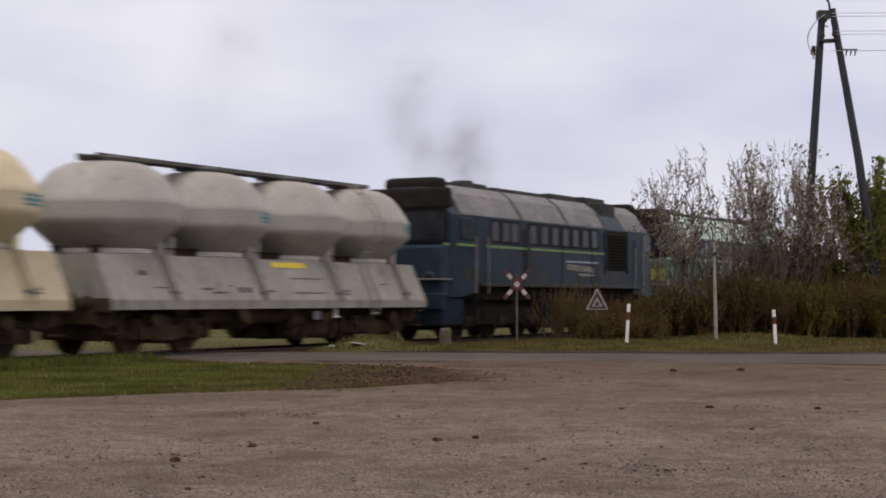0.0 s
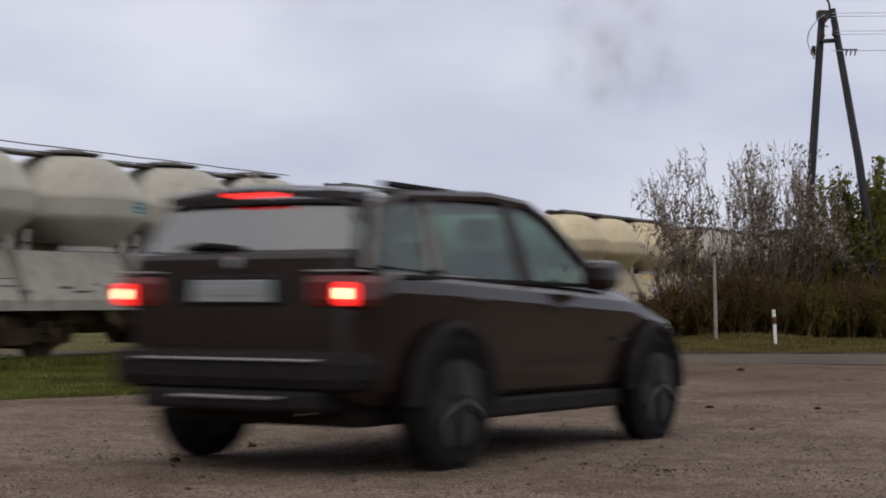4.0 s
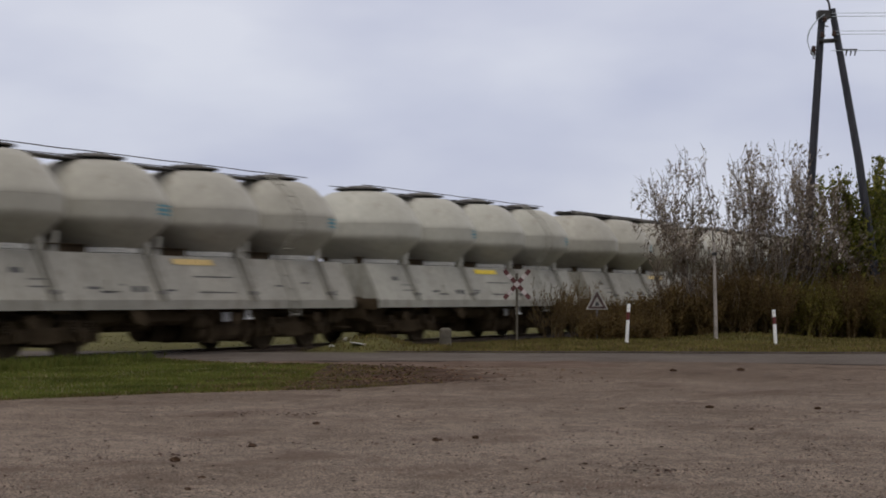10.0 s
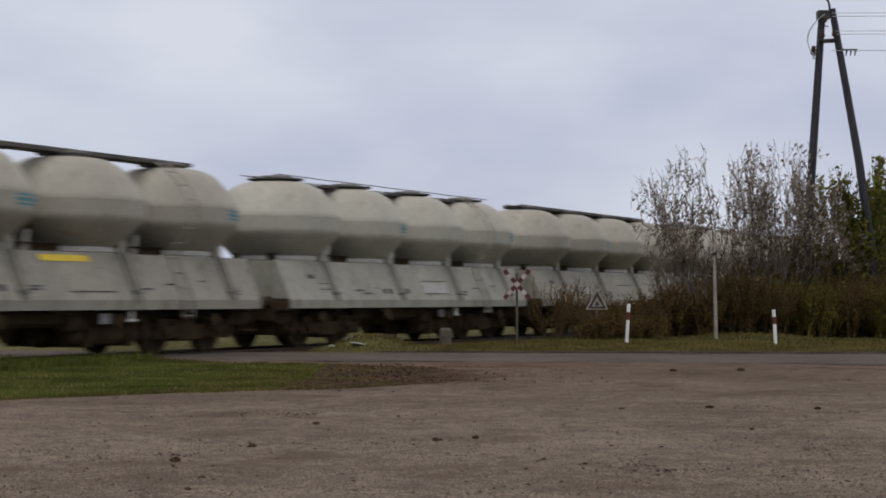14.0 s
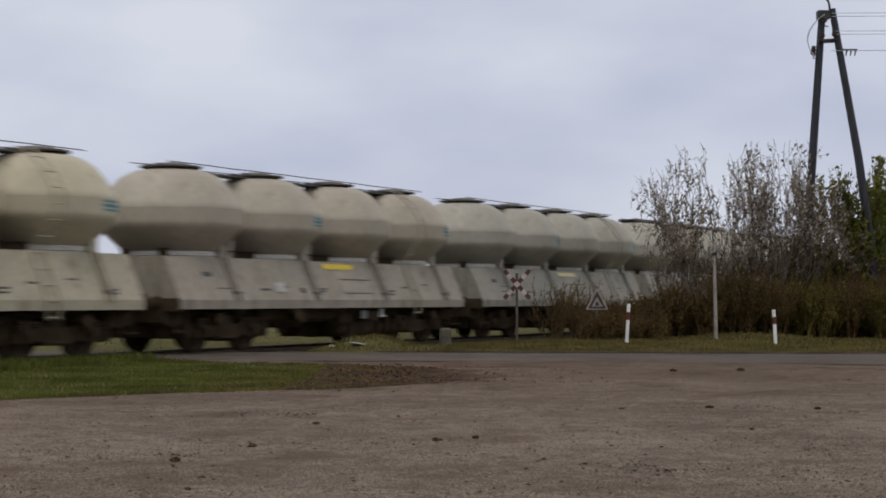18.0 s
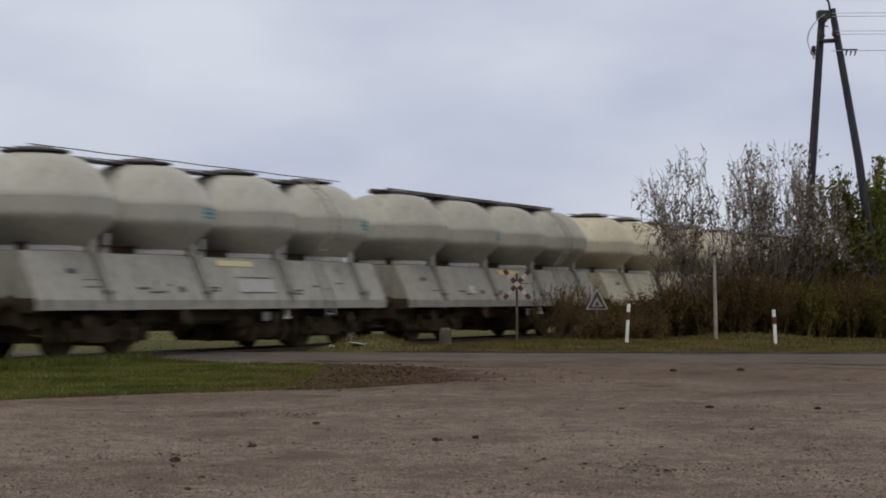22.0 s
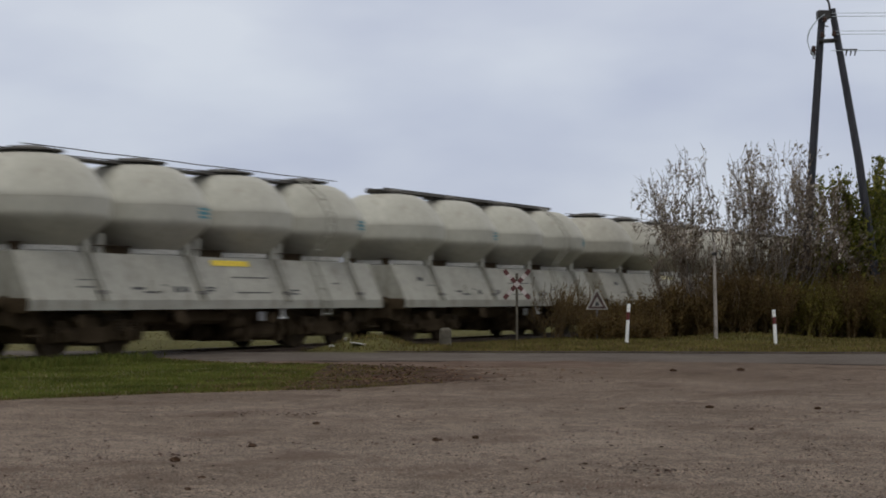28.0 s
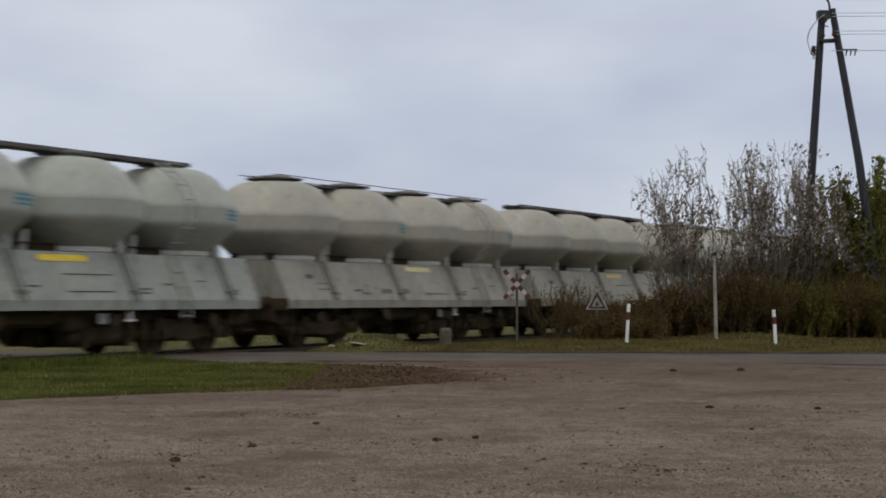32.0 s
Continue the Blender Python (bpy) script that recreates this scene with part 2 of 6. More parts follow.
M["wheel"] = surface("wheel_steel", (0.036, 0.026, 0.015), (0.064, 0.047, 0.029), 5, 0.8, 0.0, 0.15, gloss=0.12)
M["roof_dark"] = surface("dirty_roof_plank", (0.06, 0.055, 0.05), (0.13, 0.12, 0.105), 1.2, 0.85, 0, 0.3)
M["yellow"] = surface("yellow_plate", (0.62, 0.44, 0.02), (0.75, 0.55, 0.04), 5, 0.6, 0, 0.05, dirt=(0.4, 0.33, 0.1), dirt_at=0.62)
M["pale_yellow"] = surface("faded_yellow_plate", (0.52, 0.47, 0.22), (0.6, 0.55, 0.3), 5, 0.6, 0, 0.05)
M["amber"] = surface("amber_plate", (0.50, 0.33, 0.10), (0.58, 0.42, 0.16), 5, 0.6, 0, 0.05)
M["teal"] = surface("teal_mark", (0.06, 0.22, 0.26), (0.10, 0.28, 0.32), 9, 0.6, 0, 0.0)
M["ink"] = surface("stencil_ink", (0.03, 0.03, 0.03), (0.09, 0.085, 0.08), 12, 0.8, 0, 0.0)
M["board"] = surface("white_board", (0.34, 0.33, 0.30), (0.42, 0.41, 0.375), 5, 0.7, 0, 0.05)
M["pale_ring"] = surface("pale_ring_paint", (0.50, 0.48, 0.42), (0.60, 0.58, 0.52), 1.5, 0.6, 0, 0.05, dirt=(0.36, 0.33, 0.27), dirt_at=0.6)
TINTS = {
    "grey": ((0.305, 0.289, 0.270), (0.388, 0.370, 0.348), (0.222, 0.200, 0.176)),
    "cream": ((0.53, 0.45, 0.305), (0.62, 0.535, 0.385), (0.40, 0.345, 0.255)),
    "greenish": ((0.311, 0.328, 0.302), (0.378, 0.391, 0.365), (0.244, 0.239, 0.214)),
    "white": ((0.353, 0.344, 0.307), (0.428, 0.420, 0.378), (0.277, 0.256, 0.214)),
    "drab": ((0.302, 0.290, 0.256), (0.378, 0.361, 0.319), (0.227, 0.206, 0.168)),
    "tan": ((0.335, 0.300, 0.250), (0.415, 0.377, 0.318), (0.250, 0.210, 0.160)),
    "ivory": ((0.425, 0.385, 0.290), (0.520, 0.478, 0.372), (0.300, 0.250, 0.170)),
}
for _k, (_a, _b, _d) in TINTS.items():
    _a, _b, _d = ((1.025 * c[0], c[1], 0.925 * c[2]) for c in (_a, _b, _d))
    M["silo_" + _k] = surface("cement_dusted_silo_" + _k, _a, _b, 0.7, 0.62, 0, 0.06, fine=7, dirt=_d, dirt_at=0.57, fine_amount=0.10, stretch=(1, 1, 0.45))
    _a, _b, _d = ([0.79 * q for q in c] for c in (_a, _b, [0.82 * w for w in _d]))
    M["panel_" + _k] = surface("painted_panel_" + _k, _a, _b, 1.1, 0.68, 0, 0.08, fine=11, dirt=_d, dirt_at=0.54, fine_amount=0.14, stretch=(1, 1, 0.5))


# ---------------------------------------------------------------- mesh helpers
def bx(bm, x0, x1, y0, y1, z0, z1):
    v = [bm.verts.new((x, y, z)) for x in (x0, x1) for y in (y0, y1) for z in (z0, z1)]
    for f in ((0, 1, 3, 2), (4, 6, 7, 5), (0, 4, 5, 1), (2, 3, 7, 6), (0, 2, 6, 4), (1, 5, 7, 3)):
        bm.faces.new([v[i] for i in f])
    return v


def soft_box(x0, x1, y0, y1, z0, z1, r=0.02):
    bm = bmesh.new()
    bx(bm, x0, x1, y0, y1, z0, z1)
    bmesh.ops.bevel(bm, geom=bm.edges[:], offset=r, segments=2, affect="EDGES", profile=0.5)
    return bm


def tube(bm, p0, p1, r0, r1=None, n=10):
    p0, p1 = Vector(p0), Vector(p1)
    r1 = r0 if r1 is None else r1
    d = (p1 - p0).normalized()
    u = d.orthogonal().normalized()
    w = d.cross(u)
    rings = []
    for p, r in ((p0, r0), (p1, r1)):
        rings.append([bm.verts.new(p + (u * math.cos(6.28319 * i / n) + w * math.sin(6.28319 * i / n)) * r) for i in range(n)])
    for i in range(n):
        bm.faces.new((rings[0][i], rings[0][(i + 1) % n], rings[1][(i + 1) % n], rings[1][i]))
    bm.faces.new(rings[0][::-1])
    bm.faces.new(rings[1])


def rope(bm, pts, r, n=6):
    """One unbroken bent tube through the points."""
    pts = [Vector(p) for p in pts]
    u = None
    rings = []
    for i, p in enumerate(pts):
        d = (pts[min(i + 1, len(pts) - 1)] - pts[max(i - 1, 0)]).normalized()
        u = d.orthogonal().normalized() if u is None else (u - d * u.dot(d)).normalized()
        w = d.cross(u)
        rings.append([bm.verts.new(p + (u * math.cos(6.28319 * k / n) + w * math.sin(6.28319 * k / n)) * r) for k in range(n)])
    for a, b in zip(rings, rings[1:]):
        for k in range(n):
            bm.faces.new((a[k], a[(k + 1) % n], b[(k + 1) % n], b[k]))
    bm.faces.new(rings[0][::-1])
    bm.faces.new(rings[-1])


def lathe(bm, prof, n=24, axis="z", at=(0, 0, 0)):
    """Turn the profile (radius, height) about an axis through at."""
    rings = []
    at = Vector(at)
    for r, h in prof:
        ring = []
        for i in range(n):
            c, s = math.cos(6.28319 * i / n) * r, math.sin(6.28319 * i / n) * r
            q = {"z": (c, s, h), "y": (c, h, s), "x": (h, c, s)}[axis]
            ring.append(bm.verts.new(at + Vector(q)))
        rings.append(ring)
    for a, b in zip(rings, rings[1:]):
        for i in range(n):
            bm.faces.new((a[i], a[(i + 1) % n], b[(i + 1) % n], b[i]))
    bm.faces.new(rings[0][::-1])
    bm.faces.new(rings[-1])


def prism(bm, poly, x0, x1):
    """A polygon of (y, z) drawn out along x."""
    a = [bm.verts.new((x0, y, z)) for y, z in poly]
    b = [bm.verts.new((x1, y, z)) for y, z in poly]
    k = len(poly)
    for i in range(k):
        bm.faces.new((a[i], a[(i + 1) % k], b[(i + 1) % k], b[i]))
    bm.faces.new(a[::-1])
    bm.faces.new(b)


def slab(bm, poly, y0, y1):
    """A polygon of (x, z) drawn out along y."""
    a = [bm.verts.new((x, y0, z)) for x, z in poly]
    b = [bm.verts.new((x, y1, z)) for x, z in poly]
    k = len(poly)
    for i in range(k):
        bm.faces.new((a[i], a[(i + 1) % k], b[(i + 1) % k], b[i]))
    bm.faces.new(a[::-1])
    bm.faces.new(b)


def loft(bm, rings, caps=True):
    vs = [[bm.verts.new(p) for p in r] for r in rings]
    k = len(rings[0])
    for a, b in zip(vs, vs[1:]):
        for i in range(k):
            bm.faces.new((a[i], a[(i + 1) % k], b[(i + 1) % k], b[i]))
    if caps:
        bm.faces.new(vs[0][::-1])
        bm.faces.new(vs[-1])


def finish(name, bm, material, flat=True):
    bmesh.ops.recalc_face_normals(bm, faces=bm.faces[:])
    me = bpy.data.meshes.new(name)
    bm.to_mesh(me)
    bm.free()
    me.materials.append(material)
    if not flat:
        me.shade_smooth()
        me.set_sharp_from_angle(angle=radians(21))
    return me


def part(name, bm, material, parent=None, label="", flat=True):
    ob = new(name, finish(name, bm, material, flat))
    ob.parent = parent
    return tagged(ob, label)


KEPT = {}


def piece(name, key, make, material, parent, m=None, label="", flat=True):
    """A part whose mesh is shared by all that have the same key and material."""
    full = (key, material.name)
    if full not in KEPT:
        bm = bmesh.new()
        got = make(bm)
        KEPT[full] = finish(name, got if got is not None else bm, material, flat)
    ob = new(name, KEPT[full])
    ob.parent = parent
    if m is not None:
        ob.matrix_basis = m
    return tagged(ob, label)


def cloud(name, verts, faces, material, parent=None):
    """One mesh out of many loose pieces, from arrays."""
    me = bpy.data.meshes.new(name)
    me.from_pydata([tuple(v) for v in verts], [], [tuple(f) for f in faces])
    me.materials.append(material)
    ob = new(name, me)
    ob.parent = parent
    return ob


# ---------------------------------------------------------------- ground, lot, road
def sheet(name, xs, ys, height, material, inside=None):
    bm = bmesh.new()
    grid = {}
    for i, x in enumerate(xs):
        for j, y in enumerate(ys):
            grid[i, j] = bm.verts.new((x, y, height(x, y)))
    for i in range(len(xs) - 1):
        for j in range(len(ys) - 1):
            if inside is None or inside((xs[i] + xs[i + 1]) / 2, (ys[j] + ys[j + 1]) / 2):
                bm.faces.new((grid[i, j], grid[i + 1, j], grid[i + 1, j + 1], grid[i, j + 1]))
    loose = [v for v in bm.verts if not v.link_faces]
    bmesh.ops.delete(bm, geom=loose, context="VERTS")
    ob = part(name, bm, material, flat=False)
    return ob


def spread(a, b, step):
    n = max(1, round((b - a) / step))
    return [a + (b - a) * i / n for i in range(n + 1)]


gx = [-3500, -1200, -400, -150, -70] + spread(-40, 40, 0.8) + [70, 150, 400, 1200, 3500]
gy = [-3500, -900, -200, -60, -20] + spread(-4, 28, 2.0) + spread(28.5, 62, 0.5) + [75, 100, 160, 300, 700, 1600, 3800]
ground = sheet("ground", gx, gy, ground_z, M["field"])
tagged(ground, "rough yellowing autumn grass field around the crossing", "ground", kind="structure")

WEDGE_NEAR = [(-60, 5.0), (-30, 10.5), (-12, 15.0), (-4.7, 17.2), (-3.2, 19.0), (-1.03, 20.5), (0.6, 22.8), (1.2, 24.0)]


def wedge_near(x):
    """The near edge of the grass wedge between lot and road."""
    for (xa, ya), (xb, yb) in zip(WEDGE_NEAR, WEDGE_NEAR[1:]):
        if x <= xb:
            return ya + (yb - ya) * (x - xa) / (xb - xa)
    return 99


def wedge_far(x):
    """Its far edge, along the road."""
    return road_near(x) - 0.3 - 2.6 * smooth(-3.4, 1.2, x)


# towards the road the lot's colour is multiplied darker and browner, unevenly
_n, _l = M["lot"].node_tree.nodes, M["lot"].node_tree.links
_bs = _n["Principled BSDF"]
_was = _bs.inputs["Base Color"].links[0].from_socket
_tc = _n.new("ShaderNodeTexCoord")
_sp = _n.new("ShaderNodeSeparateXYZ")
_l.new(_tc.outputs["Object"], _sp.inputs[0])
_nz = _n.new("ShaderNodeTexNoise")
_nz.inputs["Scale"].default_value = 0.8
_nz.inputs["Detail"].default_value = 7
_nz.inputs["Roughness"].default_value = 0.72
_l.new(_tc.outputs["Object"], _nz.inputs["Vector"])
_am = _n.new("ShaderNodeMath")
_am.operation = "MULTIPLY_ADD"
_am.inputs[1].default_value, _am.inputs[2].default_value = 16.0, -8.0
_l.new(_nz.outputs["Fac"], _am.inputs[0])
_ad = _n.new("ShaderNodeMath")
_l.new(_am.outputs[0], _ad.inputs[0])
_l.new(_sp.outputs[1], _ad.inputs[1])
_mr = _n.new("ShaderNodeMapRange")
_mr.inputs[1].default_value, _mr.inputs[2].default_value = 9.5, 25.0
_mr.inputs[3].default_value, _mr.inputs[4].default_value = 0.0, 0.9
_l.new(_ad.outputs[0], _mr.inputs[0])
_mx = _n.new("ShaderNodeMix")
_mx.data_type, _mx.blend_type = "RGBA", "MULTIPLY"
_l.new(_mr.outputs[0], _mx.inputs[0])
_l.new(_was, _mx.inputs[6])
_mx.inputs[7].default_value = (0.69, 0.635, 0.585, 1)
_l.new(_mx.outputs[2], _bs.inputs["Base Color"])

bm = bmesh.new()
row = []
for x in spread(-60, -6, 0.6) + spread(-5.8, 6, 0.2) + spread(6.5, 60, 0.5):
    end = road_near(x) + 0.25
    near, far = -40.0, wedge_near(x) + 0.10 * noise.noise(Vector((x * 1.7, 3, 0))) if x < 1.2 else 24.0 + (end - 24.0) * min(1.0, (x - 1.2) / 4.0) - 0.3
    sunk = 0.055 * smooth(0.4, -1.4, x)
    ring = []
    for k in range(38):
        if k < 30:
            y = near + (far - near) * (1 - (1 - k / 29) ** 1.6)
        else:
            y = far + max(0.1, end - far) * ((k - 29) / 8 if k > 30 else 0.02)
        z = lot_z(y) + 0.012 * noise.noise(Vector((x * 0.6, y * 0.6, 5))) - 0.012
        if k > 29 or (k == 29 and sunk > 0.03):
            z -= sunk
        ring.append(bm.verts.new((x, y, z)))
    row.append(ring)
for a, b in zip(row, row[1:]):
    for k in range(37):
        bm.faces.new((a[k], b[k], b[k + 1], a[k + 1]))
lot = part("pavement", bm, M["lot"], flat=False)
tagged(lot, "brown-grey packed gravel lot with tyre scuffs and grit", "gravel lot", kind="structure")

# the far part of the lot, where it runs into the road past the wedge
bm = bmesh.new()
row = []
for x in spread(-3.2, 4.6, 0.2):
    near, far = wedge_far(min(x, 1.8)) + 1.2 * smooth(1.4, 4.6, x), road_near(x) + 0.25
    ring = []
    for k in range(6):
        y = near + (far - near) * k / 5
        ring.append(bm.verts.new((x, y, lot_z(y) - 0.004 - 0.02 * smooth(1.8, 4.6, x) + 0.014 * noise.noise(Vector((x * 2, y * 2, 2))) - (0.02 if k == 0 else 0.0))))
    row.append(ring)
for a, b in zip(row, row[1:]):
    for k in range(5):
        bm.faces.new((a[k], b[k], b[k + 1], a[k + 1]))
apron = part("pavement_edge", bm, M["trodden"], flat=False)
tagged(apron, "gravelly shoulder where the lot meets the road", "road shoulder", kind="structure")

bm = bmesh.new()
row = []
for x in [-300, -120] + spread(-60, 60, 1.0) + [120, 300]:
    ring = []
    for k in range(7):
        u = k / 6
        y = road_near(x) + (road_far(x) - road_near(x)) * u
        z = 0.0 + 0.05 * (1 - (2 * u - 1) ** 2) * smooth(6, 12, x) + (-0.03 if k in (0, 6) else 0)
        ring.append(bm.verts.new((x, y, z)))
    row.append(ring)
for a, b in zip(row, row[1:]):
    for k in range(6):
        bm.faces.new((a[k], b[k], b[k + 1], a[k + 1]))
road = part("road", bm, M["asphalt"], flat=False)
tagged(road, "worn grey asphalt country road over the level crossing", "road", kind="structure")

def dirt_strip(xs, centre, width, seed, label):
    """A ragged ribbon of damp dirt lying along the road's edge."""
    bm = bmesh.new()
    row = []
    for i, x in enumerate(xs):
        end = min(1.0, 3.0 * i / len(xs), 3.0 * (len(xs) - 1 - i) / len(xs))
        w = width * max(0.04, end) * (0.75 + 0.7 * noise.noise(Vector((x * 1.3, seed, 0))))
        c = centre(x) + 0.2 * noise.noise(Vector((x * 0.9, seed, 3)))
        ring = []
        for k in range(5):
            y = c + w * (k / 4 - 0.5)
            ring.append(bm.verts.new((x, y, lot_z(y) + 0.004 + (0.01 * (1 - abs(k - 2) / 2) if 0 < k < 4 else -0.02) - 0.03 * (1 - end) ** 2)))
        row.append(ring)
    for a, b in zip(row, row[1:]):
        for k in range(4):
            bm.faces.new((a[k], b[k], b[k + 1], a[k + 1]))
    return tagged(part("pavement_edge", bm, M["damp_dirt"], flat=False), label, "road edge", kind="structure")


M["damp_dirt"] = surface("damp_dirt", (0.028, 0.021, 0.016), (0.070, 0.054, 0.043), 1.1, 0.95, 0, 0.4, fine=14, fine_amount=0.6, gloss=0.05)
dirt_strip(spread(4.3, 26.0, 0.15), road_near, 1.15, 3, "dark line of damp dirt along the asphalt's edge")
dirt_strip(spread(-3.6, 1.0, 0.12), lambda x: road_near(x) + 0.1, 0.75, 8, "dark line of dirt and leaves beside the asphalt")

dirt_strip(spread(-5.5, 26.0, 0.15), lambda x: road_far(x) + 0.15, 0.55, 5, "dark soil fringe between asphalt and verge")

# bare soil with dead leaves at the tip of the wedge
bm = bmesh.new()
row = []
for x in spread(-2.0, 2.6, 0.1):
    near = wedge_near(min(x, 1.15)) - 0.25 + 0.25 * noise.noise(Vector((x * 2, 0, 0)))
    far = wedge_far(x) + 0.3 + 0.25 * noise.noise(Vector((x * 2, 7, 0)))
    far = max(far, near + 0.05)
    mid, half = (near + far) / 2, (far - near) / 2 * (1 - 0.93 * smooth(-0.6, 2.0, x))
    near, far = mid - half, mid + half
    ring = []
    for k in range(17):
        y = near + (far - near) * k / 16
        edge = (0.0 if 0 < k < 16 else -0.02) - 0.022 * smooth(0.2, 1.8, x)
        ring.append(bm.verts.new((x, y, lot_z(y) - 0.004 + 0.018 * noise.noise(Vector((x * 2.3, y * 2.3, 4))) + 0.014 * noise.noise(Vector((x * 7, y * 5, 9))) + edge)))
    row.append(ring)
for a, b in zip(row, row[1:]):
    for k in range(16):
        bm.faces.new((a[k], b[k], b[k + 1], a[k + 1]))
# towards its tip the soil thins out into trodden gravel
_n, _l = M["soil"].node_tree.nodes, M["soil"].node_tree.links
_bs = _n["Principled BSDF"]
_was = _bs.inputs["Base Color"].links[0].from_socket
_tc = _n.new("ShaderNodeTexCoord")
_sp = _n.new("ShaderNodeSeparateXYZ")
_l.new(_tc.outputs["Object"], _sp.inputs[0])
_nz = _n.new("ShaderNodeTexNoise")
_nz.inputs["Scale"].default_value = 2.2
_nz.inputs["Detail"].default_value = 6
_nz.inputs["Roughness"].default_value = 0.7
_l.new(_tc.outputs["Object"], _nz.inputs["Vector"])
_am = _n.new("ShaderNodeMath")
_am.operation = "MULTIPLY_ADD"
_am.inputs[1].default_value, _am.inputs[2].default_value = 5.0, -2.5
_l.new(_nz.outputs["Fac"], _am.inputs[0])
_ad = _n.new("ShaderNodeMath")
_l.new(_am.outputs[0], _ad.inputs[0])
_l.new(_sp.outputs[0], _ad.inputs[1])
_mr = _n.new("ShaderNodeMapRange")
_mr.inputs[1].default_value, _mr.inputs[2].default_value = -0.2, 2.0
_l.new(_ad.outputs[0], _mr.inputs[0])
_mx = _n.new("ShaderNodeMix")
_mx.data_type = "RGBA"
_l.new(_mr.outputs[0], _mx.inputs[0])
_l.new(_was, _mx.inputs[6])
_mx.inputs[7].default_value = (0.128, 0.094, 0.073, 1)
_l.new(_mx.outputs[2], _bs.inputs["Base Color"])
soil = part("soil_patch", bm, M["soil"], flat=False)
tagged(soil, "dark reddish soil patch covered in dead leaves", "soil", kind="structure")

# ---------------------------------------------------------------- track
track = tagged(new("railway_track"), "single railway line on low ballast beside the road", "railway track", kind="structure")
track.matrix_basis = on_track(0, 0)
for side in (-0.7525, 0.7525):
    bm = bmesh.new()
    prof = [(-0.07, -0.14), (0.07, -0.14), (0.07, -0.125), (0.012, -0.10), (0.012, -0.035), (0.036, -0.025), (0.036, RAIL_Z - 0.004), (0.028, RAIL_Z), (-0.028, RAIL_Z), (-0.036, RAIL_Z - 0.004), (-0.036, -0.025), (-0.012, -0.035), (-0.012, -0.10), (-0.07, -0.125)]
    prism(bm, [(side + y, z) for y, z in prof], -330, 460)
    part("rail", bm, M["rail"], track, "rust-brown rail with a worn top")
bm = bmesh.new()
row = []
for x in [-330, -200, -100] + spread(-20, 90, 0.5) + [200, 460]:
    ring = []
    for y, z in ((-2.3, -0.25), (-1.7, -0.11), (-0.6, -0.10), (0.6, -0.10), (1.7, -0.11), (2.3, -0.25)):
        ring.append(bm.verts.new((x, y, z + 0.02 * noise.noise(Vector((x * 3, y * 3, 0))))))
    row.append(ring)
for a, b in zip(row, row[1:]):
    for k in range(5):
        bm.faces.new((a[k], b[k], b[k + 1], a[k + 1]))
part("ballast", bm, M["ballast"], track)
for k in range(90):
    piece("sleeper", "sleeper", lambda bm: soft_box(-0.13, 0.13, -1.25, 1.25, -0.2, -0.085, 0.015), M["sleeper"], track, pose(31.0 + 0.6 * k, 0, 0))

# ---------------------------------------------------------------- silo wagons
SILOS = (-4.85, -1.62, 1.62, 4.85)
WHEEL_R = 0.46
BOGIE_X = 4.25
WHEEL_BASE = 1.8
SILO_PROFILE = [(0.5, 2.13), (0.80, 2.135), (0.96, 2.15), (1.04, 2.19), (1.45, 2.57), (1.52, 2.645), (1.563, 2.71), (1.576, 2.76), (1.578, 2.80), (1.578, 3.05), (1.578, 3.085), (1.565, 3.135), (1.53, 3.20), (1.34, 3.49), (1.12, 3.74), (0.91, 3.865), (0.74, 3.925), (0.5, 3.955), (0.3, 3.97)]


def panel_y(z):
    return 1.45 - 0.43 * (z - 1.12) / 0.92


def leaning_plate(bm, x0, x1, z0, z1, proud, sign=-1):
    """A thin plate on the leaning side skirt."""
    pts = []
    for d in (proud, -0.01):
        for x, z in ((x0, z0), (x1, z0), (x1, z1), (x0, z1)):
            pts.append(bm.verts.new((x, sign * (panel_y(z) + d), z)))
    for f in ((0, 1, 2, 3), (7, 6, 5, 4), (0, 4, 5, 1), (1, 5, 6, 2), (2, 6, 7, 3), (3, 7, 4, 0)):
        bm.faces.new([pts[i] for i in f])


def skirt(bm, sign):
    """Leaning side skirt, 40 mm thick, with a folded top edge."""
    poly = [(sign * 1.45, 1.12), (sign * 1.02, 2.04), (sign * 0.90, 2.045), (sign * 0.90, 2.0), (sign * 0.98, 2.0), (sign * 1.40, 1.12)]
    prism(bm, poly, -6.4, 6.4)


def logo(bm):
    """Three short bars bent round a silo's band."""
    for k, (z0, z1, w) in enumerate(((2.83, 2.87, 0.25), (2.905, 2.965, 0.27), (3.0, 3.04, 0.25))):
        n = 7
        a = [-1.22 + w * (2 * i / n - 1) for i in range(n + 1)]
        v = [[bm.verts.new((r * math.cos(t), r * math.sin(t), z)) for t in a] for r in (1.57, 1.584) for z in (z0, z1)]
        for i in range(n):
            bm.faces.new((v[2][i], v[2][i + 1], v[3][i + 1], v[3][i]))
            bm.faces.new((v[3][i], v[3][i + 1], v[1][i + 1], v[1][i]))
            bm.faces.new((v[0][i], v[0][i + 1], v[2][i + 1], v[2][i]))


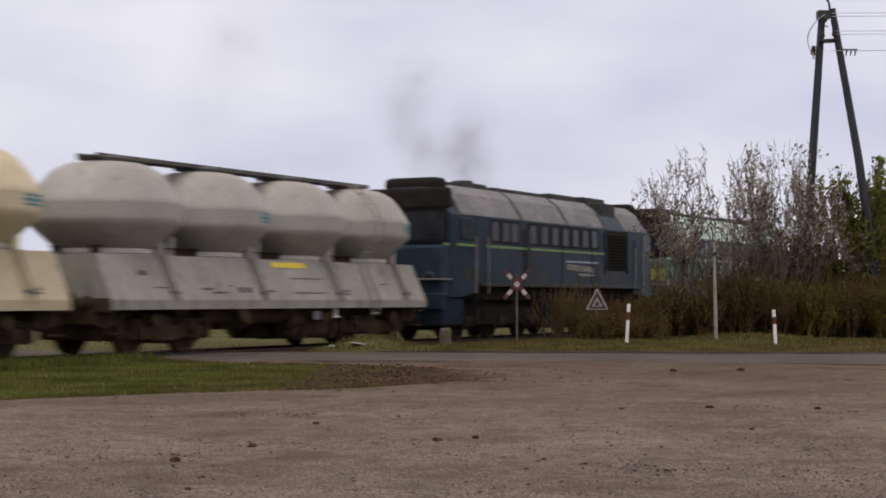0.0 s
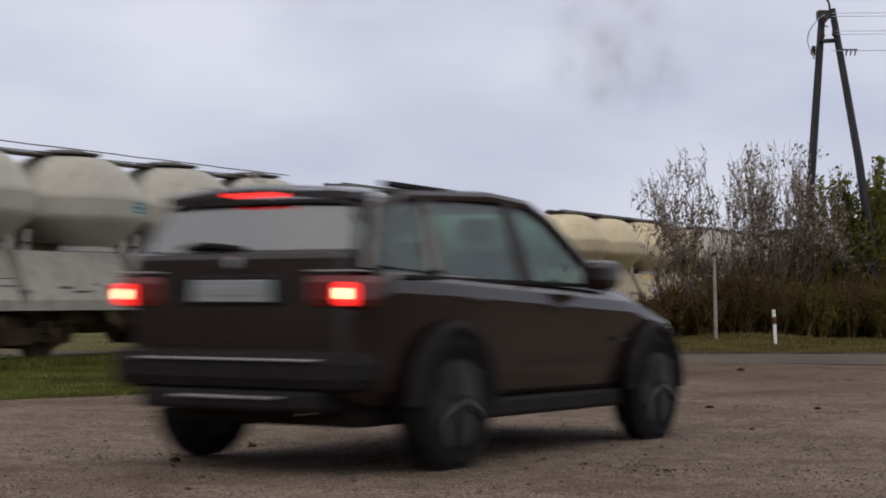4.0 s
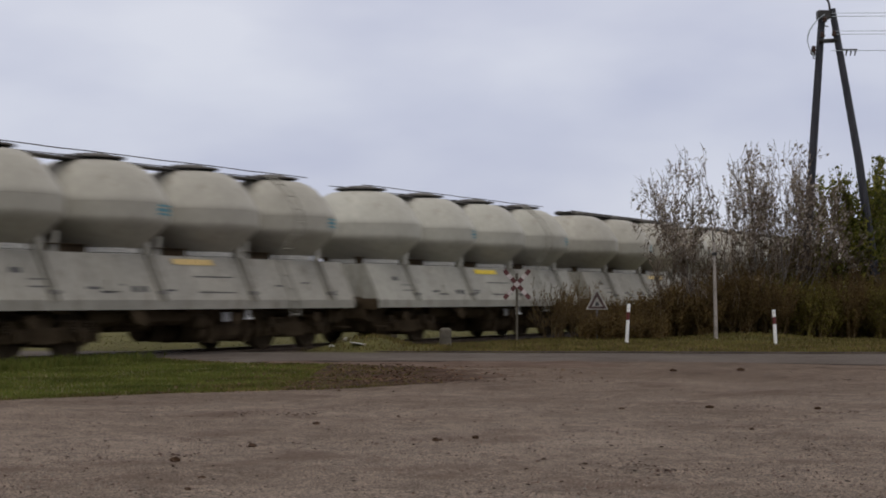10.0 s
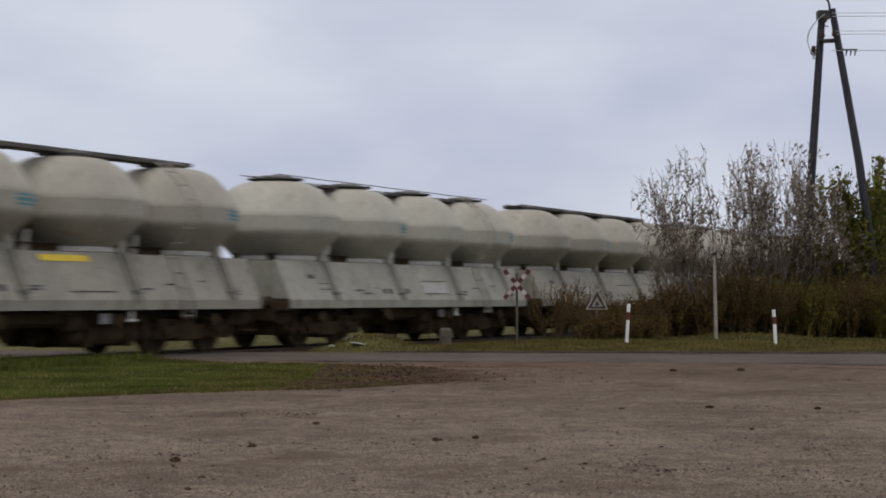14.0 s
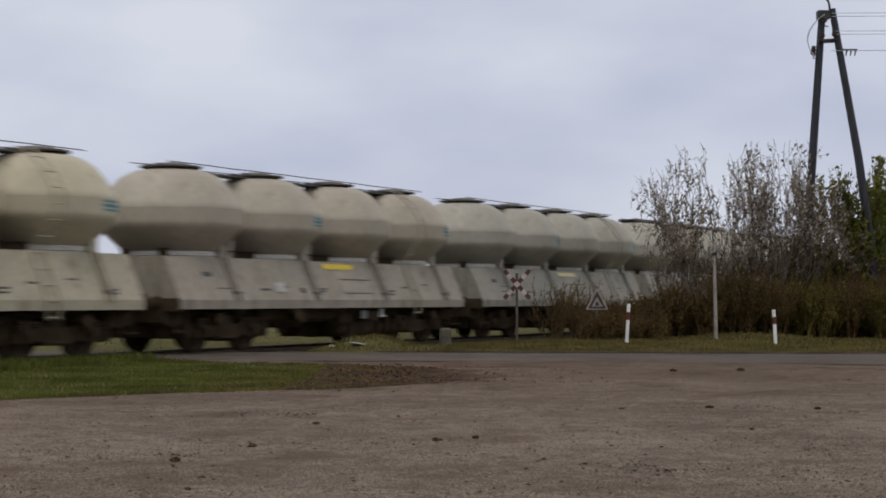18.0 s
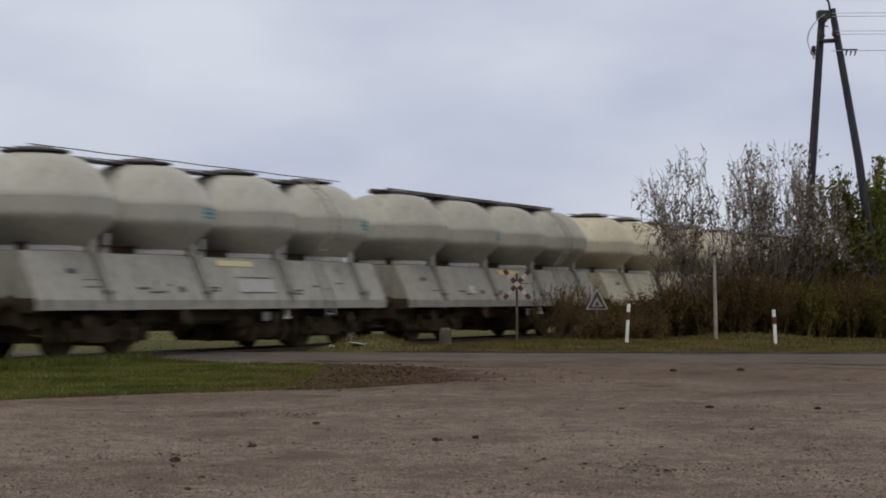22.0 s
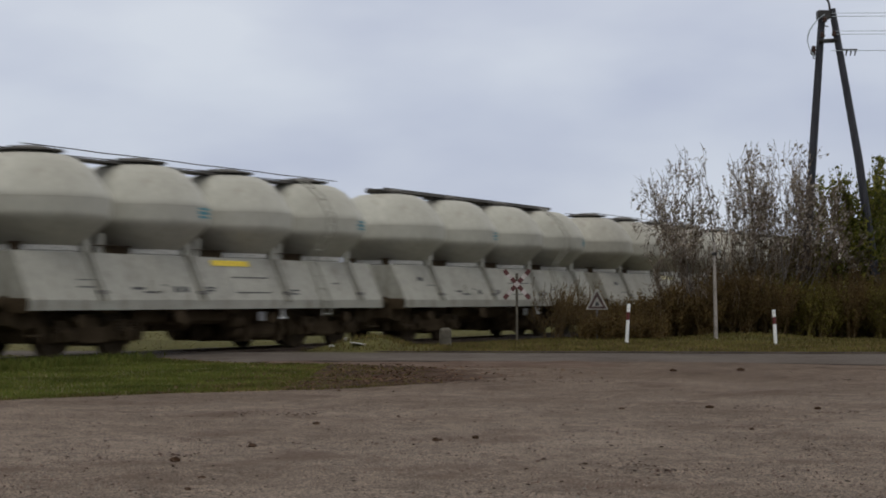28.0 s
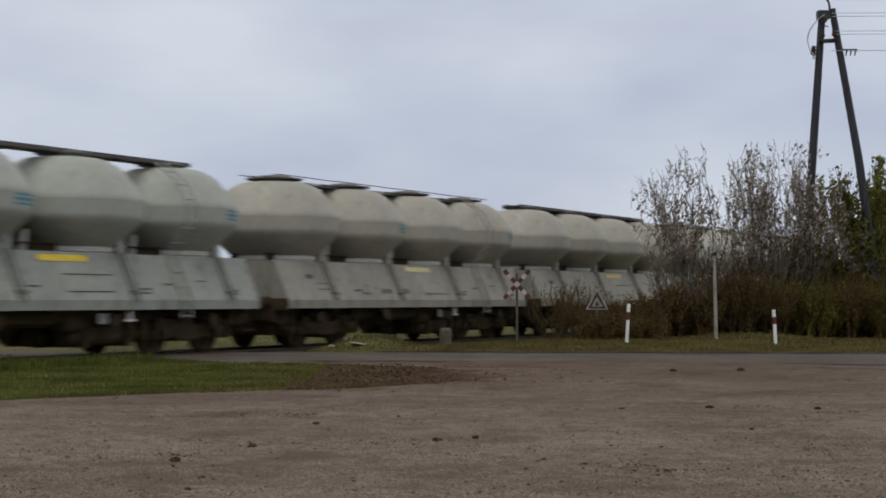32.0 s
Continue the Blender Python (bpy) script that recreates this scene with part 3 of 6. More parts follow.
def wheelset(bm, r, half=0.7525):
    prof = [(0.09, -half - 0.28), (0.09, -half - 0.07), (0.17, -half - 0.06), (0.2, -half - 0.04), (r - 0.1, -half - 0.03), (r - 0.08, -half - 0.065), (r, -half - 0.065), (r, -half + 0.03), (r + 0.028, -half + 0.045), (r + 0.028, -half + 0.07), (r - 0.08, -half + 0.07), (r - 0.1, -half + 0.03), (0.2, -half + 0.04), (0.17, -half + 0.08), (0.085, -half + 0.09)]
    lathe(bm, prof + [(p, -h) for p, h in prof[::-1]], 22, "y")


def bogie_side(bm, sign):
    """A cast side frame with two dipped axle guards."""
    h = WHEEL_BASE / 2
    poly = [(-h - 0.32, 0.62), (-h - 0.2, 0.74), (-0.5, 0.72), (-0.35, 0.60), (0.35, 0.60), (0.5, 0.72), (h + 0.2, 0.74), (h + 0.32, 0.62), (h + 0.3, 0.32), (h - 0.24, 0.32), (h - 0.34, 0.38), (0.4, 0.30), (-0.4, 0.30), (-h + 0.34, 0.38), (-h + 0.24, 0.32), (-h - 0.3, 0.32)]
    slab(bm, poly, sign * 0.95, sign * 1.07)


def spring(bm):
    prof = []
    for k in range(4):
        prof += [(0.055, 0.50 + 0.055 * k), (0.075, 0.52 + 0.055 * k), (0.055, 0.545 + 0.055 * k)]
    lathe(bm, prof, 8, "z")


def axle_box(bm):
    bx(bm, -0.17, 0.17, -0.06, 0.06, -0.13, 0.13)
    lathe(bm, [(0.12, 0.06), (0.12, 0.11), (0.08, 0.13)], 12, "y")


def walkway(bm):
    for y in (-0.18, -0.06, 0.06, 0.18):
        bx(bm, -5.45, 5.45, y - 0.055, y + 0.055, 4.05, 4.08)
    for x in spread(-5.3, 5.3, 1.06):
        bx(bm, x - 0.03, x + 0.03, -0.25, 0.25, 4.01, 4.05)


def walkway_side(bm):
    bx(bm, -5.45, 5.45, -0.012, 0.012, 4.03, 4.115)


def hatch(bm):
    lathe(bm, [(0.42, 3.94), (0.42, 4.00), (0.46, 4.02), (0.46, 4.05), (0.36, 4.09), (0.12, 4.12)], 18, "z")
    bx(bm, -0.5, -0.38, -0.06, 0.06, 4.0, 4.08)
    bx(bm, 0.38, 0.5, -0.06, 0.06, 4.0, 4.08)
    bx(bm, -0.34, 0.34, 0.44, 0.47, 4.0, 4.1)


def catwalk_disc(bm):
    lathe(bm, [(0.66, 3.995), (0.68, 4.0), (0.68, 4.03), (0.62, 4.035)], 20, "z")


def rail_run(bm, y, z, reach):
    pts = [Vector((-5.6, y, z))]
    for c in SILOS:
        pts += [Vector((c - 0.7, y, z + 0.004)), Vector((c + 0.7, y, z + 0.004)), Vector((c + 1.6, y, z - 0.006))]
    rope(bm, pts[:-1] + [Vector((5.7, y, z))], 0.012, 5)


def buffer_body(bm):
    lathe(bm, [(0.16, 0.0), (0.16, 0.05), (0.11, 0.07), (0.11, 0.36), (0.085, 0.37), (0.085, 0.54)], 14, "x")


def buffer_head(bm):
    lathe(bm, [(0.09, 0.535), (0.225, 0.55), (0.23, 0.57), (0.20, 0.595)], 18, "x")


def hopper_pipe(bm):
    rope(bm, [(0, 0, 2.12), (0, -0.1, 1.5), (0, -0.35, 1.1), (0, -0.9, 0.75), (0, -1.25, 0.72)], 0.09, 9)
    tube(bm, (0, -1.25, 0.72), (0, -1.36, 0.72), 0.13, 0.13, 12)


STENCILS = [(-5.3, -5.0, 1.62, 1.72), (-4.95, -4.45, 1.36, 1.385), (-4.9, -4.3, 1.5, 1.52), (-3.35, -2.95, 1.33, 1.38), (-3.0, -2.6, 1.26, 1.30), (-2.5, -2.2, 1.40, 1.44), (-2.0, -1.8, 1.28, 1.40), (-1.7, -1.5, 1.28, 1.40),
            (-0.95, -0.6, 1.30, 1.34), (-0.9, -0.55, 1.36, 1.40), (0.2, 1.6, 1.60, 1.625), (0.2, 1.5, 1.27, 1.29), (2.3, 2.7, 1.32, 1.36), (2.35, 2.65, 1.24, 1.28), (3.2, 3.45, 1.42, 1.46), (5.35, 5.7, 1.30, 1.345), (5.4, 5.7, 1.23, 1.265), (4.3, 4.6, 1.5, 1.53)]


def build_wagon(tint, flat_roof, plate, look_label, seed):
    rng = random.Random(seed)
    w = tagged(new("silo_wagon"), look_label, "railway wagon", "silo wagons of the train")
    paint, shell = M["panel_" + tint], M["silo_" + tint]
    # frame
    piece("underframe", "underframe", lambda bm: (bx(bm, -6.35, 6.35, -0.32, 0.32, 0.80, 1.12), [bx(bm, x - 0.12, x + 0.12, -1.3, 1.3, 0.86, 1.11) for x in (-6.2, -4.05, -2.0, 0.0, 2.0, 4.05, 6.2)]) and None, M["bogie"], w)
    for y in (-0.75, 0.75):
        piece("air_pipe", "air_pipe", lambda bm: tube(bm, (-2.9, 0, 0.70), (2.9, 0, 0.70), 0.11), M["bogie"], w, pose(0, y, 0))
    piece("air_tank", "air_tank", lambda bm: tube(bm, (-1.6, -0.35, 0.66), (-0.3, -0.35, 0.66), 0.2, 0.2, 14), M["bogie"], w)
    for y, z in ((-0.72, 0.46), (0.05, 0.42), (0.78, 0.46)):
        piece("air_tank", "long_tank", lambda bm: lathe(bm, [(0.06, 0.72), (0.2, 0.76), (0.235, 0.86), (0.235, 2.72), (0.2, 2.82), (0.06, 2.86)], 14, "x"), M["bogie"], w, pose(0, y, z))
    for x in (1.1, 2.4):
        piece("tank_hanger", "hanger", lambda bm: bx(bm, -0.05, 0.05, -1.05, 1.05, 0.20, 0.90) and None, M["bogie"], w, pose(x, 0, 0))
    piece("floor_tray", "tray", lambda bm: bx(bm, -2.9, 2.9, -1.0, 1.0, 0.68, 0.9) and None, M["bogie"], w)
    for sign in (-1, 1):
        piece("sole_bar", ("sole", sign), lambda bm: prism(bm, [(sign * 1.46, 0.93), (sign * 1.46, 1.125), (sign * 1.36, 1.125), (sign * 1.36, 1.10), (sign * 1.44, 1.10), (sign * 1.44, 0.955), (sign * 1.36, 0.955), (sign * 1.36, 0.93)], -6.4, 6.4), paint, w)
        piece("side_skirt", ("skirt", sign), lambda bm: skirt(bm, sign), paint, w)
        for c in SILOS:
            piece("latch", ("latch", sign), lambda bm: leaning_plate(bm, -0.13, 0.13, 1.24, 1.31, 0.085, sign), M["roof_dark"], w, pose(c + 0.52, 0, 0))
            piece("rib", ("rib", sign), lambda bm: [leaning_plate(bm, x, x + 0.05, 1.10, 2.06, 0.07, sign) for x in (-0.10, 0.05)] and None, paint, w, pose(c + 0.5, 0, 0))
    for e in (-1, 1):
        piece("end_panel", ("end", e), lambda bm: slab_end(bm, e), paint, w)
        piece("head_stock", ("head", e), lambda bm: soft_box(min(e * 6.3, e * 6.46), max(e * 6.3, e * 6.46), -1.42, 1.42, 0.88, 1.16, 0.015), M["bogie"], w)
        piece("end_apron", ("apron", e), lambda bm: slab(bm, [(e * 5.8, 0.9), (e * 5.8, 0.62), (e * 6.2, 0.56), (e * 6.5, 0.66), (e * 6.5, 0.9)], -1.05, 1.05), M["bogie"], w)
        for y in (-0.875, 0.875):
            b = piece("buffer", "buffer", buffer_body, M["bogie"], w, pose(e * 6.42, y, 1.05, 0, 0, 0 if e > 0 else 180))
            piece("buffer_head", "buffer_head", buffer_head, M["wheel"], b)
        piece("coupling", "coupling", lambda bm: (bx(bm, 0, 0.35, -0.05, 0.05, -0.06, 0.06), tube(bm, (0.3, -0.1, -0.05), (0.56, -0.1, -0.28), 0.025), tube(bm, (0.3, 0.1, -0.05), (0.56, 0.1, -0.28), 0.025), tube(bm, (0.56, -0.14, -0.28), (0.56, 0.14, -0.28), 0.03)) and None, M["bogie"], w, pose(e * 6.44, 0, 1.05, 0, 0, 0 if e > 0 else 180))
        piece("brake_hose", "hose", lambda bm: [rope(bm, [Vector((0.02, y, -0.12)), Vector((0.25, y, -0.32)), Vector((0.42, y * 0.8, -0.52)), Vector((0.56, y * 0.6, -0.50))], 0.035, 6) for y in (-0.42, -0.3, 0.36)] and None, M["black"], w, pose(e * 6.44, 0, 1.05, 0, 0, 0 if e > 0 else 180))
        for y in (-1.25, 1.25):
            piece("foot_step", "step", lambda bm: (bx(bm, -0.18, 0.18, -0.14, 0.14, 0.45, 0.48), bx(bm, -0.18, -0.15, -0.02, 0.02, 0.45, 0.95), bx(bm, 0.15, 0.18, -0.02, 0.02, 0.45, 0.95)) and None, M["bogie"], w, pose(e * 6.12, y, 0))
    # deck between the skirts
    for y in (-0.5, 0.5):
        piece("cradle_beam", "cradle", lambda bm: (bx(bm, -5.85, 5.85, -0.06, 0.06, 1.6, 2.2), bx(bm, -5.85, 5.85, -0.14, 0.14, 2.2, 2.22)) and None, M["bogie"], w, pose(0, y, 0))
    for x, k in ((-2.9, 1), (2.9, -1)):
        piece("brake_gear", ("gear", k), lambda bm: slab(bm, [(0, 0.68), (0, 0.18), (k * 0.35, 0.22), (k * 1.1, 0.60), (k * 1.1, 0.68)], -0.62, 0.62), M["bogie"], w, pose(x, 0, 0))
    piece("deck", "deck", lambda bm: bx(bm, -6.3, 6.3, -1.0, 1.0, 1.55, 1.60) and None, M["bogie"], w)
    # silos
    for k, c in enumerate(SILOS):
        s = piece("silo", "silo", lambda bm: lathe(bm, SILO_PROFILE, 40), shell, w, pose(c, 0, 0), flat=False)
        piece("weld_seam", "seam", lambda bm: lathe(bm, [(1.576, 3.05), (1.5805, 3.06), (1.5805, 3.07), (1.576, 3.08)], 40), shell, s)
        piece("hatch", "hatch", hatch, M["roof_dark"], s)
        piece("base_ring", "base_ring", lambda bm: lathe(bm, [(0.97, 1.62), (0.97, 2.06), (1.0, 2.07), (1.0, 2.165), (0.97, 2.17)], 32), M["pale_ring"], s)
        if k in (1, 3):
            piece("decal", "logo", logo, M["teal"], s)
        if not flat_roof:
            piece("hatch_platform", "disc", catwalk_disc, M["roof_dark"], s)
        for a in (-1, 1):
            piece("support_post", ("post", a), lambda bm: (bx(bm, 0.42, 0.60, a * 1.0 - 0.05, a * 1.0 + 0.05, 2.02, 2.42), slab(bm, [(0.42, 2.30), (0.60, 2.30), (0.72, 2.56), (0.60, 2.56)], a * 1.0 - 0.04, a * 1.0 + 0.04)) and None, shell, s)
            if k < 3:
                piece("support_bracket", ("bracket", a), lambda bm: slab(bm, [(1.30, 2.02), (1.52, 2.02), (1.56, 2.46), (1.46, 2.46)], a * 0.55 - 0.03, a * 0.55 + 0.03), shell, s)
        piece("discharge_pipe", "pipe", hopper_pipe, M["bogie"], s)
    # roof
    if flat_roof:
        piece("roof_walkway", "walkway", walkway, M["roof_dark"], w)
        for y in (-0.255, 0.255):
            piece("walkway_edge", "walkedge", walkway_side, M["roof_dark"], w, pose(0, y, 0))
    else:
        for y in (-0.5, 0.5):
            piece("roof_rail", ("rail", y), lambda bm: rail_run(bm, y, 4.08, 0), M["roof_dark"], w)
        for a, b in zip(SILOS, SILOS[1:]):
            piece("roof_gangway", "gang", lambda bm: bx(bm, -1.0, 1.0, -0.24, 0.24, 3.93, 3.965) and None, M["roof_dark"], w, pose((a + b) / 2, 0, 0))
    # ladder on the near side between the third and fourth silo
    piece("ladder", "ladder", ladder, paint, w)
    # running gear
    for e in (-1, 1):
        bg = piece("bogie", "bogie", lambda bm: (bx(bm, -0.22, 0.22, -1.0, 1.0, 0.48, 0.78), tube(bm, (0, 0, 0.7), (0, 0, 0.9), 0.25), bogie_side(bm, -1), bogie_side(bm, 1)) and None, M["bogie"], w, pose(e * BOGIE_X + 0.1, 0, 0))
        piece("brake_rigging", "rigging", lambda bm: bx(bm, -1.5, 1.5, -0.62, 0.62, 0.31, 0.86) and None, M["bogie"], bg)
        piece("spring_plank", "plank", lambda bm: bx(bm, -0.36, 0.36, -0.9, 0.9, 0.26, 0.475) and None, M["bogie"], bg)
        for x in (-1, 1):
            piece("end_beam", ("end_beam", x), lambda bm: (bx(bm, min(x * 1.40, x * 1.52), max(x * 1.40, x * 1.52), -1.04, 1.04, 0.33, 0.70), slab(bm, [(x * 1.52, 0.66), (x * 1.52, 0.30), (x * 1.86, 0.34), (x * 1.95, 0.66)], -0.6, 0.6)) and None, M["bogie"], bg)
        for x in (-1.42, -0.42, 0.42, 1.42):
            piece("brake_beam", "brake_beam", lambda bm: bx(bm, -0.04, 0.04, -1.02, 1.02, 0.30, 0.495) and None, M["bogie"], bg, pose(x, 0, 0))
        for h in (-1, 1):
            ws = piece("wheelset", "wheelset", lambda bm: wheelset(bm, WHEEL_R), M["wheel"], bg, pose(h * WHEEL_BASE / 2, 0, WHEEL_R))
            WHEELS.append((ws, "wagon", h, WHEEL_R, h * WHEEL_BASE / 2))
            for y in (-1, 1):
                piece("axle_box", "axle_box", axle_box, M["bogie"], bg, pose(h * WHEEL_BASE / 2, y * 1.09, WHEEL_R, 0, 0, 0 if y > 0 else 180))
        for y in (-1, 1):
            for x in (-1.12, -0.68, 0.68, 1.12):
                piece("spring", "spring", spring, M["wheel"], bg, pose(x, y * 1.10, 0))
    piece("brake_cylinder", "cyl", lambda bm: lathe(bm, [(0.08, -0.3), (0.17, -0.28), (0.17, 0.2), (0.1, 0.3), (0.03, 0.5)], 14, "x", (0.7, -0.95, 0.66)), M["bogie"], w)
    piece("brake_plate", "brake_plate", lambda bm: bx(bm, 1.15, 1.42, -1.30, -1.28, 0.66, 0.86) and None, M["galvanised"], w)
    piece("brake_wheel", "brake_wheel", lambda bm: lathe(bm, [(0.13, -0.02), (0.16, 0.0), (0.13, 0.02)], 14, "y", (-1.9, -1.42, 0.80)), M["bogie"], w)
    piece("valve_lever", "lever", lambda bm: (bx(bm, 1.9, 2.15, -1.38, -1.35, 0.70, 0.74), bx(bm, 2.0, 2.05, -1.38, -1.3, 0.7, 0.9)) and None, M["white_paint"], w)
    # plates and stencils on both skirts
    for sign in (-1, 1):
        if plate:
            piece("warning_plate", ("plate", sign), lambda bm: leaning_plate(bm, -0.35, 1.05, 1.86, 1.98, 0.012, sign), M[plate], w)
        piece("notice_board", ("board", sign), lambda bm: leaning_plate(bm, 0.15, 1.55, 1.30, 1.58, 0.012, sign), M["board"] if tint == "cream" or rng.random() < 0.2 else paint, w)
        piece("label_holder", ("holder", sign), lambda bm: leaning_plate(bm, -2.72, -2.35, 1.30, 1.52, 0.03, sign), M["board"] if rng.random() < 0.15 else paint, w)
        for k, (x0, x1, z0, z1) in enumerate(STENCILS):
            if rng.random() < 0.88:
                piece("stencil", ("stencil", k, sign), lambda bm: leaning_plate(bm, x0, x1, z0, z1, 0.006, sign), M["ink"], w)
        for x in (-4.9,):
            if tint == "cream":
                piece("paint_patch", ("patch", x, sign), lambda bm: leaning_plate(bm, x - 0.5, x + 0.4, 1.25, 1.85, 0.004, sign), M["board"], w, label="repainted pale patch")
    return w


def slab_end(bm, e):
    """The sloped panel that closes a wagon's end above its head stock."""
    v = [bm.verts.new(p) for p in ((e * 6.38, -1.44, 1.12), (e * 6.38, 1.44, 1.12), (e * 6.36, 1.01, 2.03), (e * 6.36, -1.01, 2.03), (e * 6.33, -1.44, 1.12), (e * 6.33, 1.44, 1.12), (e * 6.31, 1.01, 2.03), (e * 6.31, -1.01, 2.03))]
    for f in ((0, 1, 2, 3), (7, 6, 5, 4), (0, 4, 5, 1), (1, 5, 6, 2), (2, 6, 7, 3), (3, 7, 4, 0)):
        bm.faces.new([v[i] for i in f])


def ladder(bm):
    for x in (3.52, 3.86):
        pts = [(x, -1.50, 0.75), (x, -1.50, 1.12), (x, -1.08, 2.06), (x, -1.62, 2.75), (x, -1.62, 3.1), (x, -1.32, 3.58), (x, -0.80, 3.97)]
        pts = [Vector(p) for p in pts]
        rope(bm, pts, 0.02, 5)
    for y, z in ((-1.50, 0.8), (-1.48, 1.1), (-1.36, 1.4), (-1.22, 1.7), (-1.09, 2.0), (-1.27, 2.3), (-1.50, 2.6), (-1.62, 2.9), (-1.55, 3.2), (-1.37, 3.5), (-1.06, 3.78)):
        tube(bm, (3.52, y, z), (3.86, y, z), 0.014, 0.014, 5)


WHEELS = []
F, H = True, False
LB = {
    "grey": "weathered grey four-silo cement wagon",
    "cream": "cream-yellow four-silo cement wagon",
    "greenish": "pale grey-green four-silo cement wagon",
    "white": "dusty off-white four-silo cement wagon",
    "drab": "dusty grey-beige four-silo cement wagon",
    "tan": "brown-stained beige four-silo cement wagon",
    "ivory": "stained yellow-ivory four-silo cement wagon",
}
ROOF = {True: " with full-length roof walkway", False: " with round roof hatches"}
TRAIN = [("grey", F, "yellow"), ("cream", F, "amber"), ("greenish", F, "yellow"), ("white", H, "pale_yellow"), ("drab", F, ""), ("drab", F, "amber"), ("white", H, "yellow"), ("drab", H, "amber"),
         ("drab", F, ""), ("white", H, ""), ("drab", F, "yellow"), ("drab", H, "pale_yellow"), ("tan", H, "yellow"), ("ivory", H, "amber"), ("drab", F, "amber"), ("white", H, "pale_yellow"), ("drab", H, "amber"),
         ("drab", H, "pale_yellow"), ("white", F, ""), ("white", H, "yellow"), ("drab", F, "amber"), ("drab", H, "pale_yellow"), ("greenish", F, "yellow"), ("drab", H, "")]
wagons = []
for k, (tint, roof, plate) in enumerate(TRAIN):
    wagons.append(build_wagon(tint, roof, plate, LB[tint] + ROOF[roof], 40 + k))


# ---------------------------------------------------------------- locomotives
M["loco_blue"] = surface("faded_blue_paint", (0.0145, 0.028, 0.044), (0.026, 0.044, 0.065), 0.9, 0.5, 0, 0.08, fine=9, dirt=(0.022, 0.027, 0.032), gloss=0.18, dirt_at=0.52, fine_amount=0.2)
# body blue darkened for the shade below the footboards, plus patches of grime
M["loco_skirt"] = surface("shaded_grimy_skirt", (0.010, 0.020, 0.032), (0.018, 0.032, 0.047), 1.5, 0.7, 0, 0.1, fine=9, dirt=(0.016, 0.015, 0.014), dirt_at=0.48, gloss=0.1)
M["loco_green"] = surface("faded_green_paint", (0.05, 0.10, 0.06), (0.08, 0.14, 0.085), 0.9, 0.5, 0, 0.08, fine=9, dirt=(0.07, 0.075, 0.06), dirt_at=0.55)
M["loco_roof"] = surface("dull_grey_roof", (0.145, 0.137, 0.136), (0.22, 0.208, 0.206), 0.8, 0.75, 0, 0.1, fine=8, dirt=(0.09, 0.084, 0.08), dirt_at=0.56)
M["loco_mint"] = surface("mint_paint", (0.36, 0.47, 0.40), (0.45, 0.56, 0.48), 1.2, 0.55, 0, 0.05, dirt=(0.25, 0.3, 0.26))
M["lime"] = surface("lime_stripe", (0.13, 0.25, 0.065), (0.19, 0.31, 0.09), 2, 0.5, 0, 0.0)
M["soot"] = surface("sooty_roof_gear", (0.018, 0.017, 0.016), (0.05, 0.047, 0.043), 2, 0.8, 0, 0.2)
M["loco_yellow"] = surface("yellow_buffer_beam", (0.42, 0.36, 0.03), (0.5, 0.44, 0.05), 3, 0.5, 0, 0.05)
M["window"] = surface("dark_cab_glass", (0.016, 0.018, 0.021), (0.03, 0.032, 0.036), 2, 0.12, 0, 0.0, gloss=0.15)


def loco_ring(x, w, zt, zs=1.55):
    """Cross-section: vertical sides, a sloped shoulder and a narrow flat top."""
    k = (zt - 3.25) / 1.05
    half = [(w, zs), (w, 2.4), (w, 3.46), (w - 0.05, 3.54), (w - 0.38, 3.54 + 0.48 * k), (w - 0.73, 3.50 + 0.76 * k), (0.35, zt)]
    return [(x, -y, z) for y, z in half] + [(x, y, z) for y, z in half[::-1]]


